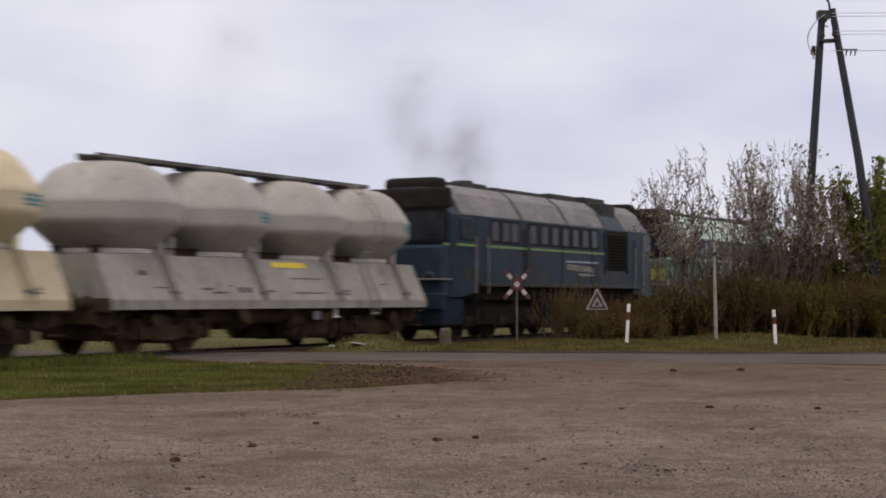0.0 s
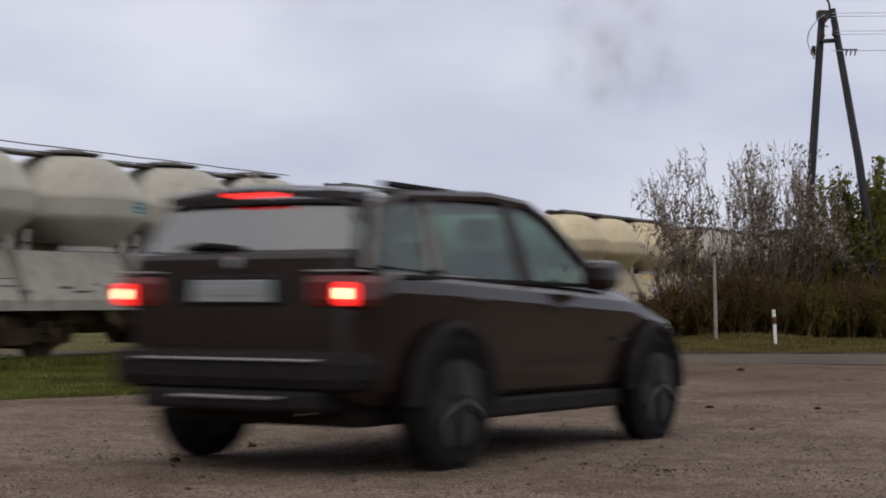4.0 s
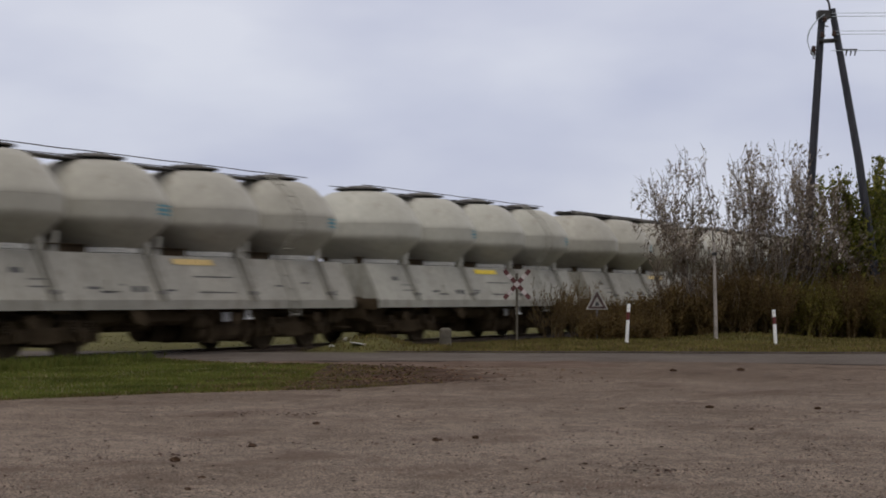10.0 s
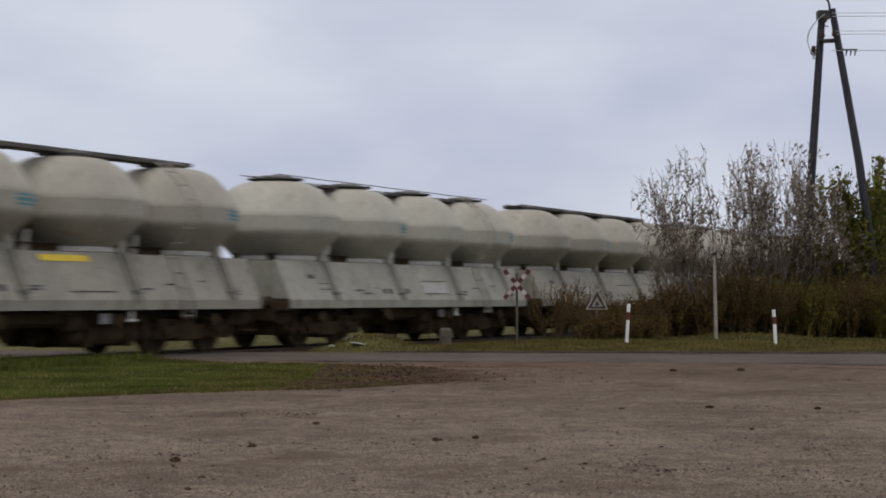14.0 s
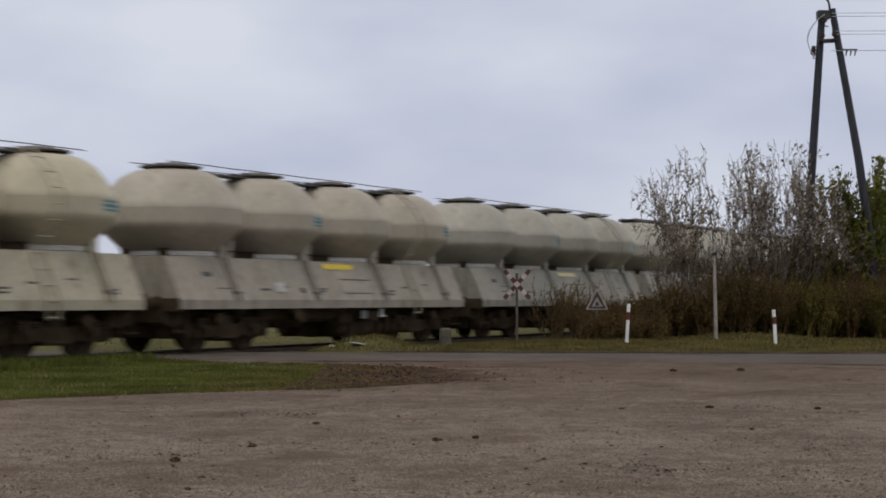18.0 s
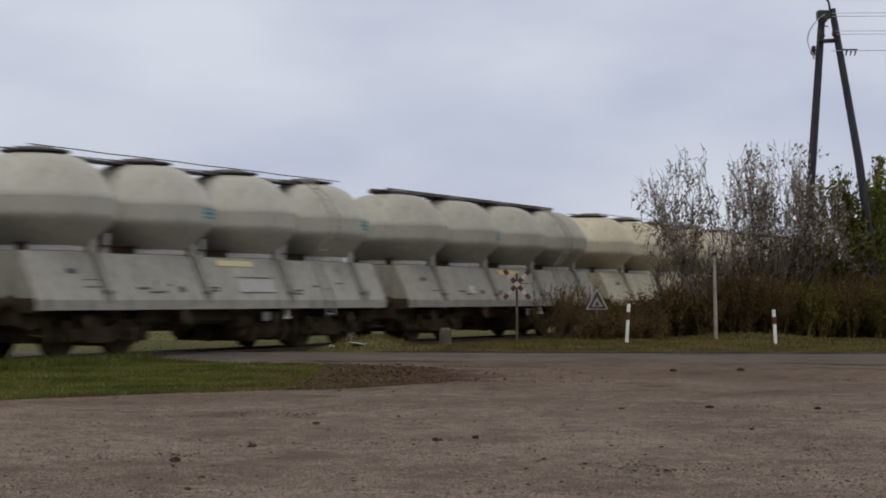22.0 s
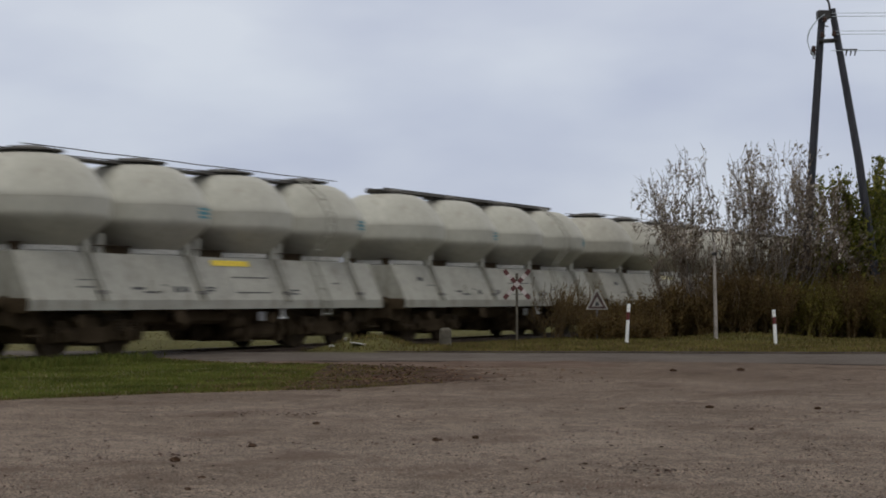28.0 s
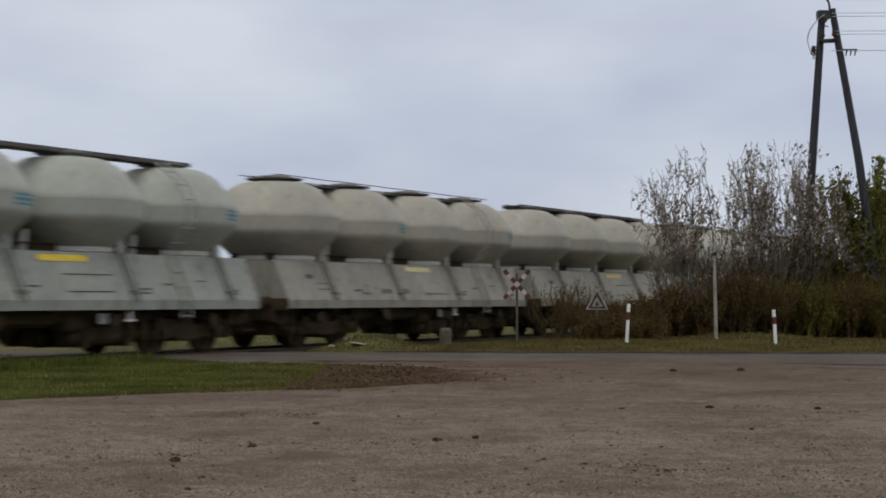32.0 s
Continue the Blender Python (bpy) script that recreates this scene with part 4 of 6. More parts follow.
def build_loco(paint, roof, stripe, beam, label):
    o = tagged(new("diesel_locomotive"), label, "locomotive", "locomotives of the train")
    bm = bmesh.new()
    loft(bm, [loco_ring(x, 1.45, 4.38) for x in (-6.3, -3.0, 0.0, 3.0, 6.3)])
    part("body", bm, paint, o)
    # grey shoulder and top sheets, a few millimetres proud
    for x0, x1 in ((-7.34, -3.42), (-3.38, -0.02), (0.02, 3.1), (4.9, 6.95)):
        for sgn in (-1, 1):
            bm = bmesh.new()
            prism(bm, [(sgn * 1.456, 3.475), (sgn * 1.415, 3.56), (sgn * 1.085, 4.075), (sgn * 0.73, 4.335), (sgn * 0.36, 4.396), (sgn * 0.36, 4.36), (sgn * 0.71, 4.30), (sgn * 1.05, 4.04), (sgn * 1.38, 3.53), (sgn * 1.43, 3.475)], x0, x1)
            part("roof_sheet", bm, roof, o)
    for x in (-3.4, 0.0, 3.12):
        bm = bmesh.new()
        for sgn in (-1, 1):
            prism(bm, [(sgn * 1.475, 3.45), (sgn * 1.43, 3.575), (sgn * 1.10, 4.09), (sgn * 0.74, 4.355), (sgn * 0.71, 4.31), (sgn * 1.06, 4.05), (sgn * 1.39, 3.54), (sgn * 1.44, 3.45)], x - 0.06, x + 0.06)
        part("roof_joint", bm, M["soot"], o)
    # roof gear
    for x0, x1, w, z in ((-5.3, -3.6, 0.42, 4.54), (-3.3, 0.4, 0.5, 4.49), (0.8, 2.9, 0.52, 4.55), (3.3, 5.2, 0.62, 4.57)):
        part("roof_box", soft_box(x0, x1, -w, w, 4.33, z, 0.05), M["soot"], o)
    bm = bmesh.new()
    lathe(bm, [(0.30, 4.5), (0.30, 4.62), (0.24, 4.63), (0.22, 4.52)], 16, "z", (-4.4, 0, 0))
    part("exhaust_stack", bm, M["soot"], o)
    bm = bmesh.new()
    for x in (3.5, 4.75):
        tube(bm, (x, -0.85, 4.24), (x, -0.6, 4.46), 0.04)
    part("roof_pipe", bm, M["soot"], o)
    part("roof_grille", soft_box(3.45, 4.8, -1.16, -0.72, 3.86, 4.36, 0.03), M["soot"], o)
    # cabs at both ends
    for e in (-1, 1):
        cut = 0.0 if e < 0 else 0.4        # the leading cab is shortened to fit the camera's view
        bm = bmesh.new()
        loft(bm, [[(e * x, y, z) for _, y, z in loco_ring(0, w, zt, zs)] for x, w, zt, zs in ((6.3, 1.45, 4.38, 1.35), (7.35 - cut, 1.44, 4.34, 1.2), (7.75 - cut, 1.40, 4.2, 1.2), (7.85 - cut, 1.38, 4.0, 1.2))])
        cab = part("cab", bm, paint, o)
        part("nose", soft_box(min(e * (7.7 - cut), e * (8.25 - cut)), max(e * (7.7 - cut), e * (8.25 - cut)), -1.36, 1.36, 1.15, 2.62, 0.09), paint, cab)
        part("visor", soft_box(min(e * 6.95, e * 7.62), max(e * 6.95, e * 7.62), -0.86, 0.86, 3.90, 4.52, 0.15), M["black"], cab)
        part("pilot", soft_box(min(e * 7.0, e * 8.3), max(e * 7.0, e * 8.3), -1.36, 1.36, 0.42, 1.16, 0.04), M["loco_skirt"], cab)
        part("windscreen_brow", soft_box(min(e * (7.52 - cut), e * (7.93 - cut)), max(e * (7.52 - cut), e * (7.93 - cut)), -1.30, 1.30, 3.60, 4.20, 0.1), M["black"], cab)
        part("footboard", soft_box(min(e * 7.9, e * 8.42), max(e * 7.9, e * 8.42), -1.45, 1.45, 1.66, 1.70, 0.01), M["galvanised"], cab)
        for y0, y1 in ((-1.24, -0.10), (0.10, 1.24)):
            pane = part("windscreen", soft_box(min(e * (7.8 - cut), e * (7.93 - cut)), max(e * (7.8 - cut), e * (7.93 - cut)), y0, y1, 2.74, 3.56, 0.03), M["window"], cab)
            bm = bmesh.new()
            for za, zb, ya, yb in ((2.70, 2.74, y0 - 0.04, y1 + 0.04), (3.56, 3.60, y0 - 0.04, y1 + 0.04), (2.74, 3.56, y0 - 0.04, y0), (2.74, 3.56, y1, y1 + 0.04)):
                bx(bm, min(e * (7.82 - cut), e * (7.95 - cut)), max(e * (7.82 - cut), e * (7.95 - cut)), ya, yb, za, zb)
            part("window_rubber", bm, M["black"], pane)
        if beam is not paint:
            part("warning_band", soft_box(min(e * (8.22 - cut), e * (8.27 - cut)), max(e * (8.22 - cut), e * (8.27 - cut)), -1.30, 1.30, 1.80, 2.25, 0.01), beam, cab, "yellow painted nose band")
        part("buffer_beam", soft_box(min(e * 8.2, e * 8.36), max(e * 8.2, e * 8.36), -1.4, 1.4, 0.86, 1.30, 0.03), beam, cab)
        for y in (-0.875, 0.875):
            b = piece("buffer", "buffer", buffer_body, M["bogie"], o, pose(e * 8.18, y, 1.05, 0, 0, 0 if e > 0 else 180))
            piece("buffer_head", "buffer_head", buffer_head, M["wheel"], b)
            part("buffer_rim", lathe_bm([(0.225, 0.548), (0.238, 0.552), (0.238, 0.575), (0.225, 0.58)], "x"), M["white_paint"], b)
            bm = bmesh.new()
            lathe(bm, [(0.17, 0.0), (0.17, 0.09), (0.13, 0.11)], 16, "x", (0, 0, 0))
            lamp = part("headlight", bm, M["steel_dark"], cab)
            lamp.matrix_basis = pose(e * 8.22, y * 1.1, 1.72, 0, 0, 0 if e > 0 else 180)
            bm = bmesh.new()
            lathe(bm, [(0.12, 0.108), (0.11, 0.115)], 14, "x")
            part("lens", bm, M["window"], lamp)
        for sgn in (-1, 1):
            part("cab_window", soft_box(e * 7.0 - 0.38, e * 7.0 + 0.38, sgn * 1.455 - 0.015, sgn * 1.455 + 0.015, 2.78, 3.36, 0.012), M["window"], cab)
            part("cab_door", soft_box(e * 6.15 - 0.33, e * 6.15 + 0.33, sgn * 1.46 - 0.015, sgn * 1.46 + 0.015, 1.6, 3.2, 0.012), paint, cab)
            bm = bmesh.new()
            for dx in (-0.4, 0.4):
                tube(bm, (e * 6.15 + dx, sgn * 1.52, 1.3), (e * 6.15 + dx, sgn * 1.52, 2.9), 0.018, 0.018, 6)
            part("grab_rail", bm, M["galvanised"], cab)
            bm = bmesh.new()
            for z in (0.5, 0.85, 1.2):
                bx(bm, e * 6.15 - 0.25, e * 6.15 + 0.25, sgn * 1.36 - 0.1, sgn * 1.36 + 0.1, z, z + 0.03)
            for dx in (-0.27, 0.27):
                bx(bm, e * 6.15 + dx - 0.015, e * 6.15 + dx + 0.015, sgn * 1.4 - 0.04, sgn * 1.4 + 0.04, 0.5, 1.5)
            part("cab_step", bm, M["black"], cab)
    # sides
    for sgn in (-1, 1):
        for x0, x1 in ((-8.2, -7.9), (-7.6, -6.52), (-5.78, 3.05)):
            y = sgn * (1.455 if x0 > -7.7 else 1.37)
            part("stripe", soft_box(x0, x1, y - 0.012, y + 0.012, 2.60, 2.67, 0.004), stripe, o)
        for k, x in enumerate((-5.2, -4.5, -3.9, -2.6, -1.75, -0.95, -0.15, 0.65, 1.45, 2.2)):
            pane = part("side_window", soft_box(x - 0.26, x + 0.26, sgn * 1.455 - 0.01, sgn * 1.455 + 0.01, 2.80, 3.36, 0.008), M["window"], o)
            bm = bmesh.new()
            for xa, xb, za, zb in ((x - 0.3, x + 0.3, 3.36, 3.4), (x - 0.3, x + 0.3, 2.76, 2.80), (x - 0.3, x - 0.26, 2.80, 3.36), (x + 0.26, x + 0.3, 2.80, 3.36)):
                bx(bm, xa, xb, sgn * 1.46 - 0.02, sgn * 1.46 + 0.02, za, zb)
            part("window_frame", bm, M["black"], pane)
        for x in (-5.5, -3.25, -0.4, 2.0):
            bm = bmesh.new()
            bx(bm, x - 0.02, x + 0.02, sgn * 1.46 - 0.015, sgn * 1.46 + 0.015, 1.58, 3.2)
            part("body_joint", bm, M["soot"], o)
        part("side_duct", soft_box(-3.05, -2.95 + 0.14, sgn * 1.47 - 0.03, sgn * 1.47 + 0.03, 1.9, 3.2, 0.01), M["soot"], o)
        lv = part("louvre", soft_box(3.2, 5.1, sgn * 1.46 - 0.03, sgn * 1.46 + 0.03, 2.1, 3.42, 0.012), M["black"], o)
        for k in range(12):
            z = 2.18 + 0.102 * k
            bm = bmesh.new()
            prism(bm, [(sgn * 1.47, z), (sgn * 1.535, z - 0.035), (sgn * 1.54, z - 0.025), (sgn * 1.475, z + 0.012)], 3.28, 5.02)
            part("slat", bm, M["black"], lv)
        for xa, xb in ((3.1, 3.2), (5.1, 5.2)):
            part("louvre_frame", soft_box(xa, xb, sgn * 1.47 - 0.035, sgn * 1.47 + 0.035, 2.0, 3.35, 0.012), paint, lv)
        part("sill_beam", soft_box(-6.2, 6.2, sgn * 1.46 - 0.03, sgn * 1.46 + 0.03, 1.50, 1.60, 0.012), M["steel_dark"], o)
        for k in range(7):
            part("lettering_bar", soft_box(0.0 + 0.32 * k, 0.26 + 0.32 * k, sgn * 1.452 - 0.008, sgn * 1.452 + 0.008, 2.06 - 0.01 * k, 2.24 - 0.01 * k, 0.003), M["stone"], o)
        part("lettering_bar", soft_box(0.9, 2.2, sgn * 1.452 - 0.008, sgn * 1.452 + 0.008, 1.88, 1.96, 0.003), M["stone"], o)
        part("access_door", soft_box(2.35, 3.0, sgn * 1.455 - 0.012, sgn * 1.455 + 0.012, 1.75, 2.3, 0.008), M["steel_dark"], o)
        for k in range(9):
            part("lettering_bar", soft_box(-0.05 + 0.29 * k, 0.17 + 0.29 * k, sgn * 1.452 - 0.008, sgn * 1.452 + 0.008, 2.29, 2.35, 0.003), M["cable"], o)
        for x in (-6.9, -1.95, 4.1, 6.9):
            part("body_stain", soft_box(x - 0.3, x + 0.4, sgn * 1.451 - 0.004, sgn * 1.451 + 0.004, 1.62, 2.02, 0.002), M["steel_dark"], o, "dark oil-stained panel")
    # below
    # black box added to fill the dark space below the body
    part("battery_box", soft_box(-6.9, 6.9, -0.58, 0.58, 0.27, 1.12, 0.03), M["black"], o)
    for sgn in (-1, 1):
        part("running_board", soft_box(-6.6, 6.6, sgn * 0.92 - 0.03, sgn * 0.92 + 0.03, 0.62, 1.12, 0.01), M["black"], o)
    part("frame", soft_box(-7.9, 7.6, -1.15, 1.15, 1.10, 1.56, 0.03), M["black"], o)
    part("fuel_tank", soft_box(-1.6, 1.6, -1.3, 1.3, 0.26, 1.12, 0.12), M["black"], o)
    for e in (-1, 1):
        bm = bmesh.new()
        bx(bm, -2.4, 2.4, -0.25, 0.25, 0.62, 0.92)
        for sgn in (-1, 1):
            slab(bm, [(-2.6, 0.62), (-2.5, 0.92), (2.5, 0.92), (2.6, 0.62), (2.35, 0.30), (1.85, 0.30), (1.6, 0.42), (0.5, 0.42), (0.25, 0.30), (-0.25, 0.30), (-0.5, 0.42), (-1.6, 0.42), (-1.85, 0.30), (-2.35, 0.30)], sgn * 1.0, sgn * 1.14)
        bg = part("bogie", bm, M["black"], o)
        bg.matrix_basis = pose(e * 4.3, 0, 0)
        for h in (-1, 0, 1):
            ws = piece("wheelset", "wheelset_big", lambda bm: wheelset(bm, 0.525), M["wheel"], bg, pose(h * 2.1, 0, 0.525))
            WHEELS.append((ws, "loco", h, 0.525, h * 2.1))
            for y in (-1, 1):
                piece("axle_box", "axle_box", axle_box, M["bogie"], bg, pose(h * 2.1, y * 1.16, 0.525, 0, 0, 0 if y > 0 else 180))
        for y in (-1, 1):
            for h in (-1.05, 1.05):
                bm = bmesh.new()
                for k in range(5):
                    lathe(bm, [(0.09, 0.92 + 0.07 * k), (0.12, 0.945 + 0.07 * k), (0.09, 0.97 + 0.07 * k)], 10, "z", (h, y * 1.08, 0))
                part("spring", bm, M["wheel"], bg)
    return o


def lathe_bm(prof, axis):
    bm = bmesh.new()
    lathe(bm, prof, 18, axis)
    return bm


blue_loco = build_loco(M["loco_blue"], M["loco_roof"], M["lime"], M["loco_blue"], "dark blue diesel locomotive with grey roof and lime stripe")
green_loco = build_loco(M["loco_green"], M["loco_mint"], M["loco_mint"], M["loco_yellow"], "faded green diesel locomotive with a mint roof band")

# ---------------------------------------------------------------- the passing car
M["car_paint"] = surface("dark_brown_car_paint", (0.0165, 0.011, 0.0093), (0.022, 0.0148, 0.0125), 2, 0.14, 0.0, 0.0, dirt=(0.028, 0.020, 0.017), dirt_at=0.62, fine_amount=0.05)
M["car_trim"] = surface("black_plastic_trim", (0.013, 0.0115, 0.011), (0.021, 0.019, 0.018), 8, 0.6, 0, 0.1)
M["tyre"] = surface("tyre_rubber", (0.009, 0.0085, 0.008), (0.017, 0.016, 0.015), 8, 0.85, 0, 0.2)
M["rim"] = surface("alloy_rim", (0.014, 0.013, 0.012), (0.026, 0.024, 0.022), 6, 0.6, 0.1, 0.0)
M["chrome"] = surface("satin_chrome", (0.5, 0.5, 0.5), (0.6, 0.6, 0.6), 6, 0.2, 1.0, 0.0)
M["plate_white"] = surface("plate_white", (0.20, 0.225, 0.225), (0.26, 0.28, 0.28), 8, 0.4, 0, 0.0)
M["tail_red"] = surface("red_lens", (0.11, 0.008, 0.007), (0.15, 0.012, 0.01), 8, 0.15, 0, 0.0)
M["brake_glow"] = glow("lit_brake_lamp", (1.0, 0.025, 0.02), 1.6)
M["brake_core"] = glow("lit_brake_core", (1.0, 0.62, 0.34), 5.0)
M["seat"] = surface("dark_seat_cloth", (0.02, 0.02, 0.02), (0.035, 0.033, 0.032), 8, 0.9, 0, 0.1)
_m = bpy.data.materials.new("car_glass")
_m.use_nodes = True
_n, _l = _m.node_tree.nodes, _m.node_tree.links
_n.remove(_n["Principled BSDF"])
_see = _n.new("ShaderNodeBsdfTransparent")
_see.inputs[0].default_value = (0.66, 0.80, 0.76, 1)
_gl = _n.new("ShaderNodeBsdfGlossy")
_gl.inputs["Roughness"].default_value = 0.02
_mx = _n.new("ShaderNodeMixShader")
_mx.inputs[0].default_value = 0.10
_l.new(_see.outputs[0], _mx.inputs[1])
_l.new(_gl.outputs[0], _mx.inputs[2])
_l.new(_mx.outputs[0], _n["Material Output"].inputs[0])
M["glass"] = _m
# the rear window is darker and mirrors the sky
_m = M["glass"].copy()
_m.name = "tinted_rear_glass"
_m.node_tree.nodes["Transparent BSDF"].inputs[0].default_value = (0.30, 0.34, 0.33, 1)
_m.node_tree.nodes["Mix Shader"].inputs[0].default_value = 0.26
M["rear_glass"] = _m


def car_ring(x, w, zb, zt, wt):
    half = [(w - 0.14, zb), (w - 0.075, zb + 0.08), (w - 0.055, zb + 0.20), (w - 0.053, zb + 0.27), (w - 0.014, 0.5 * (zb + zt) + 0.15), (w, zt - 0.13), (w - 0.02, zt - 0.06), (wt, zt)]
    return [(x, -y, z) for y, z in half] + [(x, y, z) for y, z in half[::-1]]


def build_car():
    c = tagged(new("suv_car"), "dark brown estate SUV with lit red brake lamps", "car")
    bm = bmesh.new()
    sec = [(-2.21, 0.72, 0.52, 0.95, 0.66), (-2.15, 0.81, 0.42, 1.05, 0.74), (-1.98, 0.88, 0.36, 1.10, 0.80), (-1.4, 0.925, 0.34, 1.09, 0.84), (-0.4, 0.925, 0.33, 1.06, 0.85), (0.6, 0.925, 0.33, 1.03, 0.85), (1.0, 0.92, 0.33, 1.02, 0.83), (1.35, 0.915, 0.34, 0.96, 0.78), (1.70, 0.89, 0.36, 0.88, 0.70), (1.95, 0.82, 0.40, 0.79, 0.60), (2.06, 0.70, 0.46, 0.68, 0.52)]
    loft(bm, [car_ring(*s) for s in sec])
    bmesh.ops.subdivide_edges(bm, edges=bm.edges[:], cuts=1, smooth=0.6, use_grid_fill=True)
    body = part("body", bm, M["car_paint"], c, flat=False)
    # roof and pillars: an arched shell over the glass
    for sgn in (-1, 1):
        arch = [(-2.12, 0.80, 1.08), (-1.92, 0.70, 1.50), (-1.55, 0.645, 1.60), (-0.6, 0.64, 1.665), (0.1, 0.63, 1.645), (0.55, 0.655, 1.52), (1.15, 0.80, 1.03)]
        pts = [Vector((x, sgn * y, z)) for x, y, z in arch]
        bm = bmesh.new()
        rope(bm, pts, 0.045, 8)
        part("roof_arch", bm, M["car_paint"], c, flat=False)
        for x, y, z, x2, y2, z2 in ((-0.35, 0.645, 1.64, -0.42, 0.85, 1.06), (-1.35, 0.65, 1.60, -1.5, 0.84, 1.09)):
            bm = bmesh.new()
            tube(bm, (x, sgn * y, z), (x2, sgn * y2, z2), 0.04, 0.05, 8)
            part("pillar", bm, M["car_paint"], c, flat=False)
    bm = bmesh.new()
    rings = []
    for x, w, z in ((-2.02, 0.66, 1.56), (-1.6, 0.67, 1.615), (-1.0, 0.665, 1.655), (-0.5, 0.66, 1.67), (0.0, 0.645, 1.655), (0.2, 0.63, 1.625)):
        half = [(w, z - 0.06), (w - 0.06, z - 0.015), (0.35, z), (0.0, z + 0.004)]
        up = [(x, -y, zz) for y, zz in half] + [(x, y, zz) for y, zz in half[-2::-1]]
        rings.append(up + [(x, y, zz - 0.03) for _, y, zz in up[::-1]])
    loft(bm, rings)
    part("roof", bm, M["car_paint"], c, flat=False)
    # glass
    def pane(name, pts, inward):
        bm = bmesh.new()
        inward = Vector(inward) * 0.008
        a = [bm.verts.new(p) for p in pts]
        b = [bm.verts.new(Vector(p) + inward) for p in pts]
        k = len(pts)
        bm.faces.new(a)
        bm.faces.new(b[::-1])
        for i in range(k):
            bm.faces.new((a[i], b[i], b[(i + 1) % k], a[(i + 1) % k]))
        g = part(name, bm, M["rear_glass" if name == "rear_window" else "glass"], c, "tinted car window")
        g.visible_shadow = False
        return g
    for sgn in (-1, 1):
        pane("side_window", [(-0.36, sgn * 0.85, 1.06), (1.0, sgn * 0.835, 1.03), (0.52, sgn * 0.66, 1.50), (0.1, sgn * 0.645, 1.62), (-0.32, sgn * 0.65, 1.63)], (0, -sgn, 0))
        pane("side_window", [(-1.44, sgn * 0.845, 1.09), (-0.46, sgn * 0.85, 1.06), (-0.40, sgn * 0.65, 1.63), (-1.3, sgn * 0.655, 1.595)], (0, -sgn, 0))
        pane("side_window", [(-2.02, sgn * 0.81, 1.12), (-1.54, sgn * 0.84, 1.09), (-1.40, sgn * 0.655, 1.585), (-1.86, sgn * 0.685, 1.52)], (0, -sgn, 0))
    pane("rear_window", [(-2.13, -0.72, 1.22), (-2.13, 0.72, 1.22), (-2.0, 0.63, 1.545), (-2.0, -0.63, 1.545)], (1, 0, 0))
    pane("windscreen", [(1.12, -0.74, 1.03), (1.12, 0.74, 1.03), (0.25, 0.60, 1.60), (0.25, -0.60, 1.60)], (-1, 0, 0))
    # tail
    def arched(x0, x1, half, z, thick, rise):
        """A strip across the tail that arches with the roof."""
        bm = bmesh.new()
        rings = []
        for k in range(13):
            y = half * (k / 6 - 1)
            zz = z + rise * (1 - (y / half) ** 2)
            rings.append([(x0, y, zz), (x1, y, zz + 0.02), (x1, y, zz + thick + 0.02), (x0, y, zz + thick)])
        loft(bm, rings)
        return bm
    part("spoiler", arched(-2.05, -1.85, 0.64, 1.542, 0.045, 0.03), M["car_paint"], c, flat=False)
    # chrome strip added for the sky's reflection along the rear roof edge
    part("roof_edge", arched(-2.03, -1.75, 0.60, 1.592, 0.02, 0.04), M["chrome"], c, "chrome strip standing in for sky glint on the roof edge", flat=False)
    part("third_brake_lamp", soft_box(-2.066, -2.05, -0.2, 0.2, 1.572, 1.598, 0.005), M["brake_glow"], c, "lit red strip")
    tail = part("tailgate", soft_box(-2.245, -2.1, -0.74, 0.74, 0.60, 1.21, 0.05), M["car_paint"], c)
    part("plate_recess", soft_box(-2.255, -2.2, -0.36, 0.36, 0.89, 1.07, 0.02), M["car_trim"], tail)
    pl = part("number_plate", soft_box(-2.268, -2.25, -0.27, 0.27, 0.915, 1.035, 0.006), M["plate_white"], tail)
    for k, y in enumerate((-0.18, -0.08, 0.04, 0.15)):
        part("plate_bar", soft_box(-2.274, -2.266, y - 0.035, y + 0.035, 0.95, 1.005, 0.002), M["galvanised"], pl)
    part("badge", lathe_bm([(0.032, -2.262), (0.036, -2.25), (0.036, -2.2)], "x"), M["chrome"], tail).matrix_basis = pose(0, 0, 1.13)
    for sgn in (-1, 1):
        lens = part("tail_lamp", soft_box(-2.27, -1.98, min(sgn * 0.50, sgn * 0.835), max(sgn * 0.50, sgn * 0.835), 0.88, 1.07, 0.05), M["tail_red"], c, "red lens, lit")
        part("brake_light", soft_box(-2.29, -2.2, min(sgn * 0.695, sgn * 0.815), max(sgn * 0.695, sgn * 0.815), 0.895, 1.025, 0.03), M["brake_glow"], lens, "lit brake light")
        part("lamp_core", soft_box(-2.297, -2.25, min(sgn * 0.725, sgn * 0.785), max(sgn * 0.725, sgn * 0.785), 0.925, 0.995, 0.02), M["brake_core"], lens)
        part("lamp_brow", soft_box(-2.26, -2.1, min(sgn * 0.5, sgn * 0.82), max(sgn * 0.5, sgn * 0.82), 1.075, 1.086, 0.004), M["galvanised"], c)
        part("mirror", soft_box(0.52, 0.74, min(sgn * 0.90, sgn * 1.12), max(sgn * 0.90, sgn * 1.12), 1.03, 1.24, 0.06), M["car_paint"], c)
        part("door_handle", soft_box(-0.30, -0.08, sgn * 0.935 - 0.02, sgn * 0.935 + 0.02, 0.90, 0.93, 0.008), M["car_paint"], c)
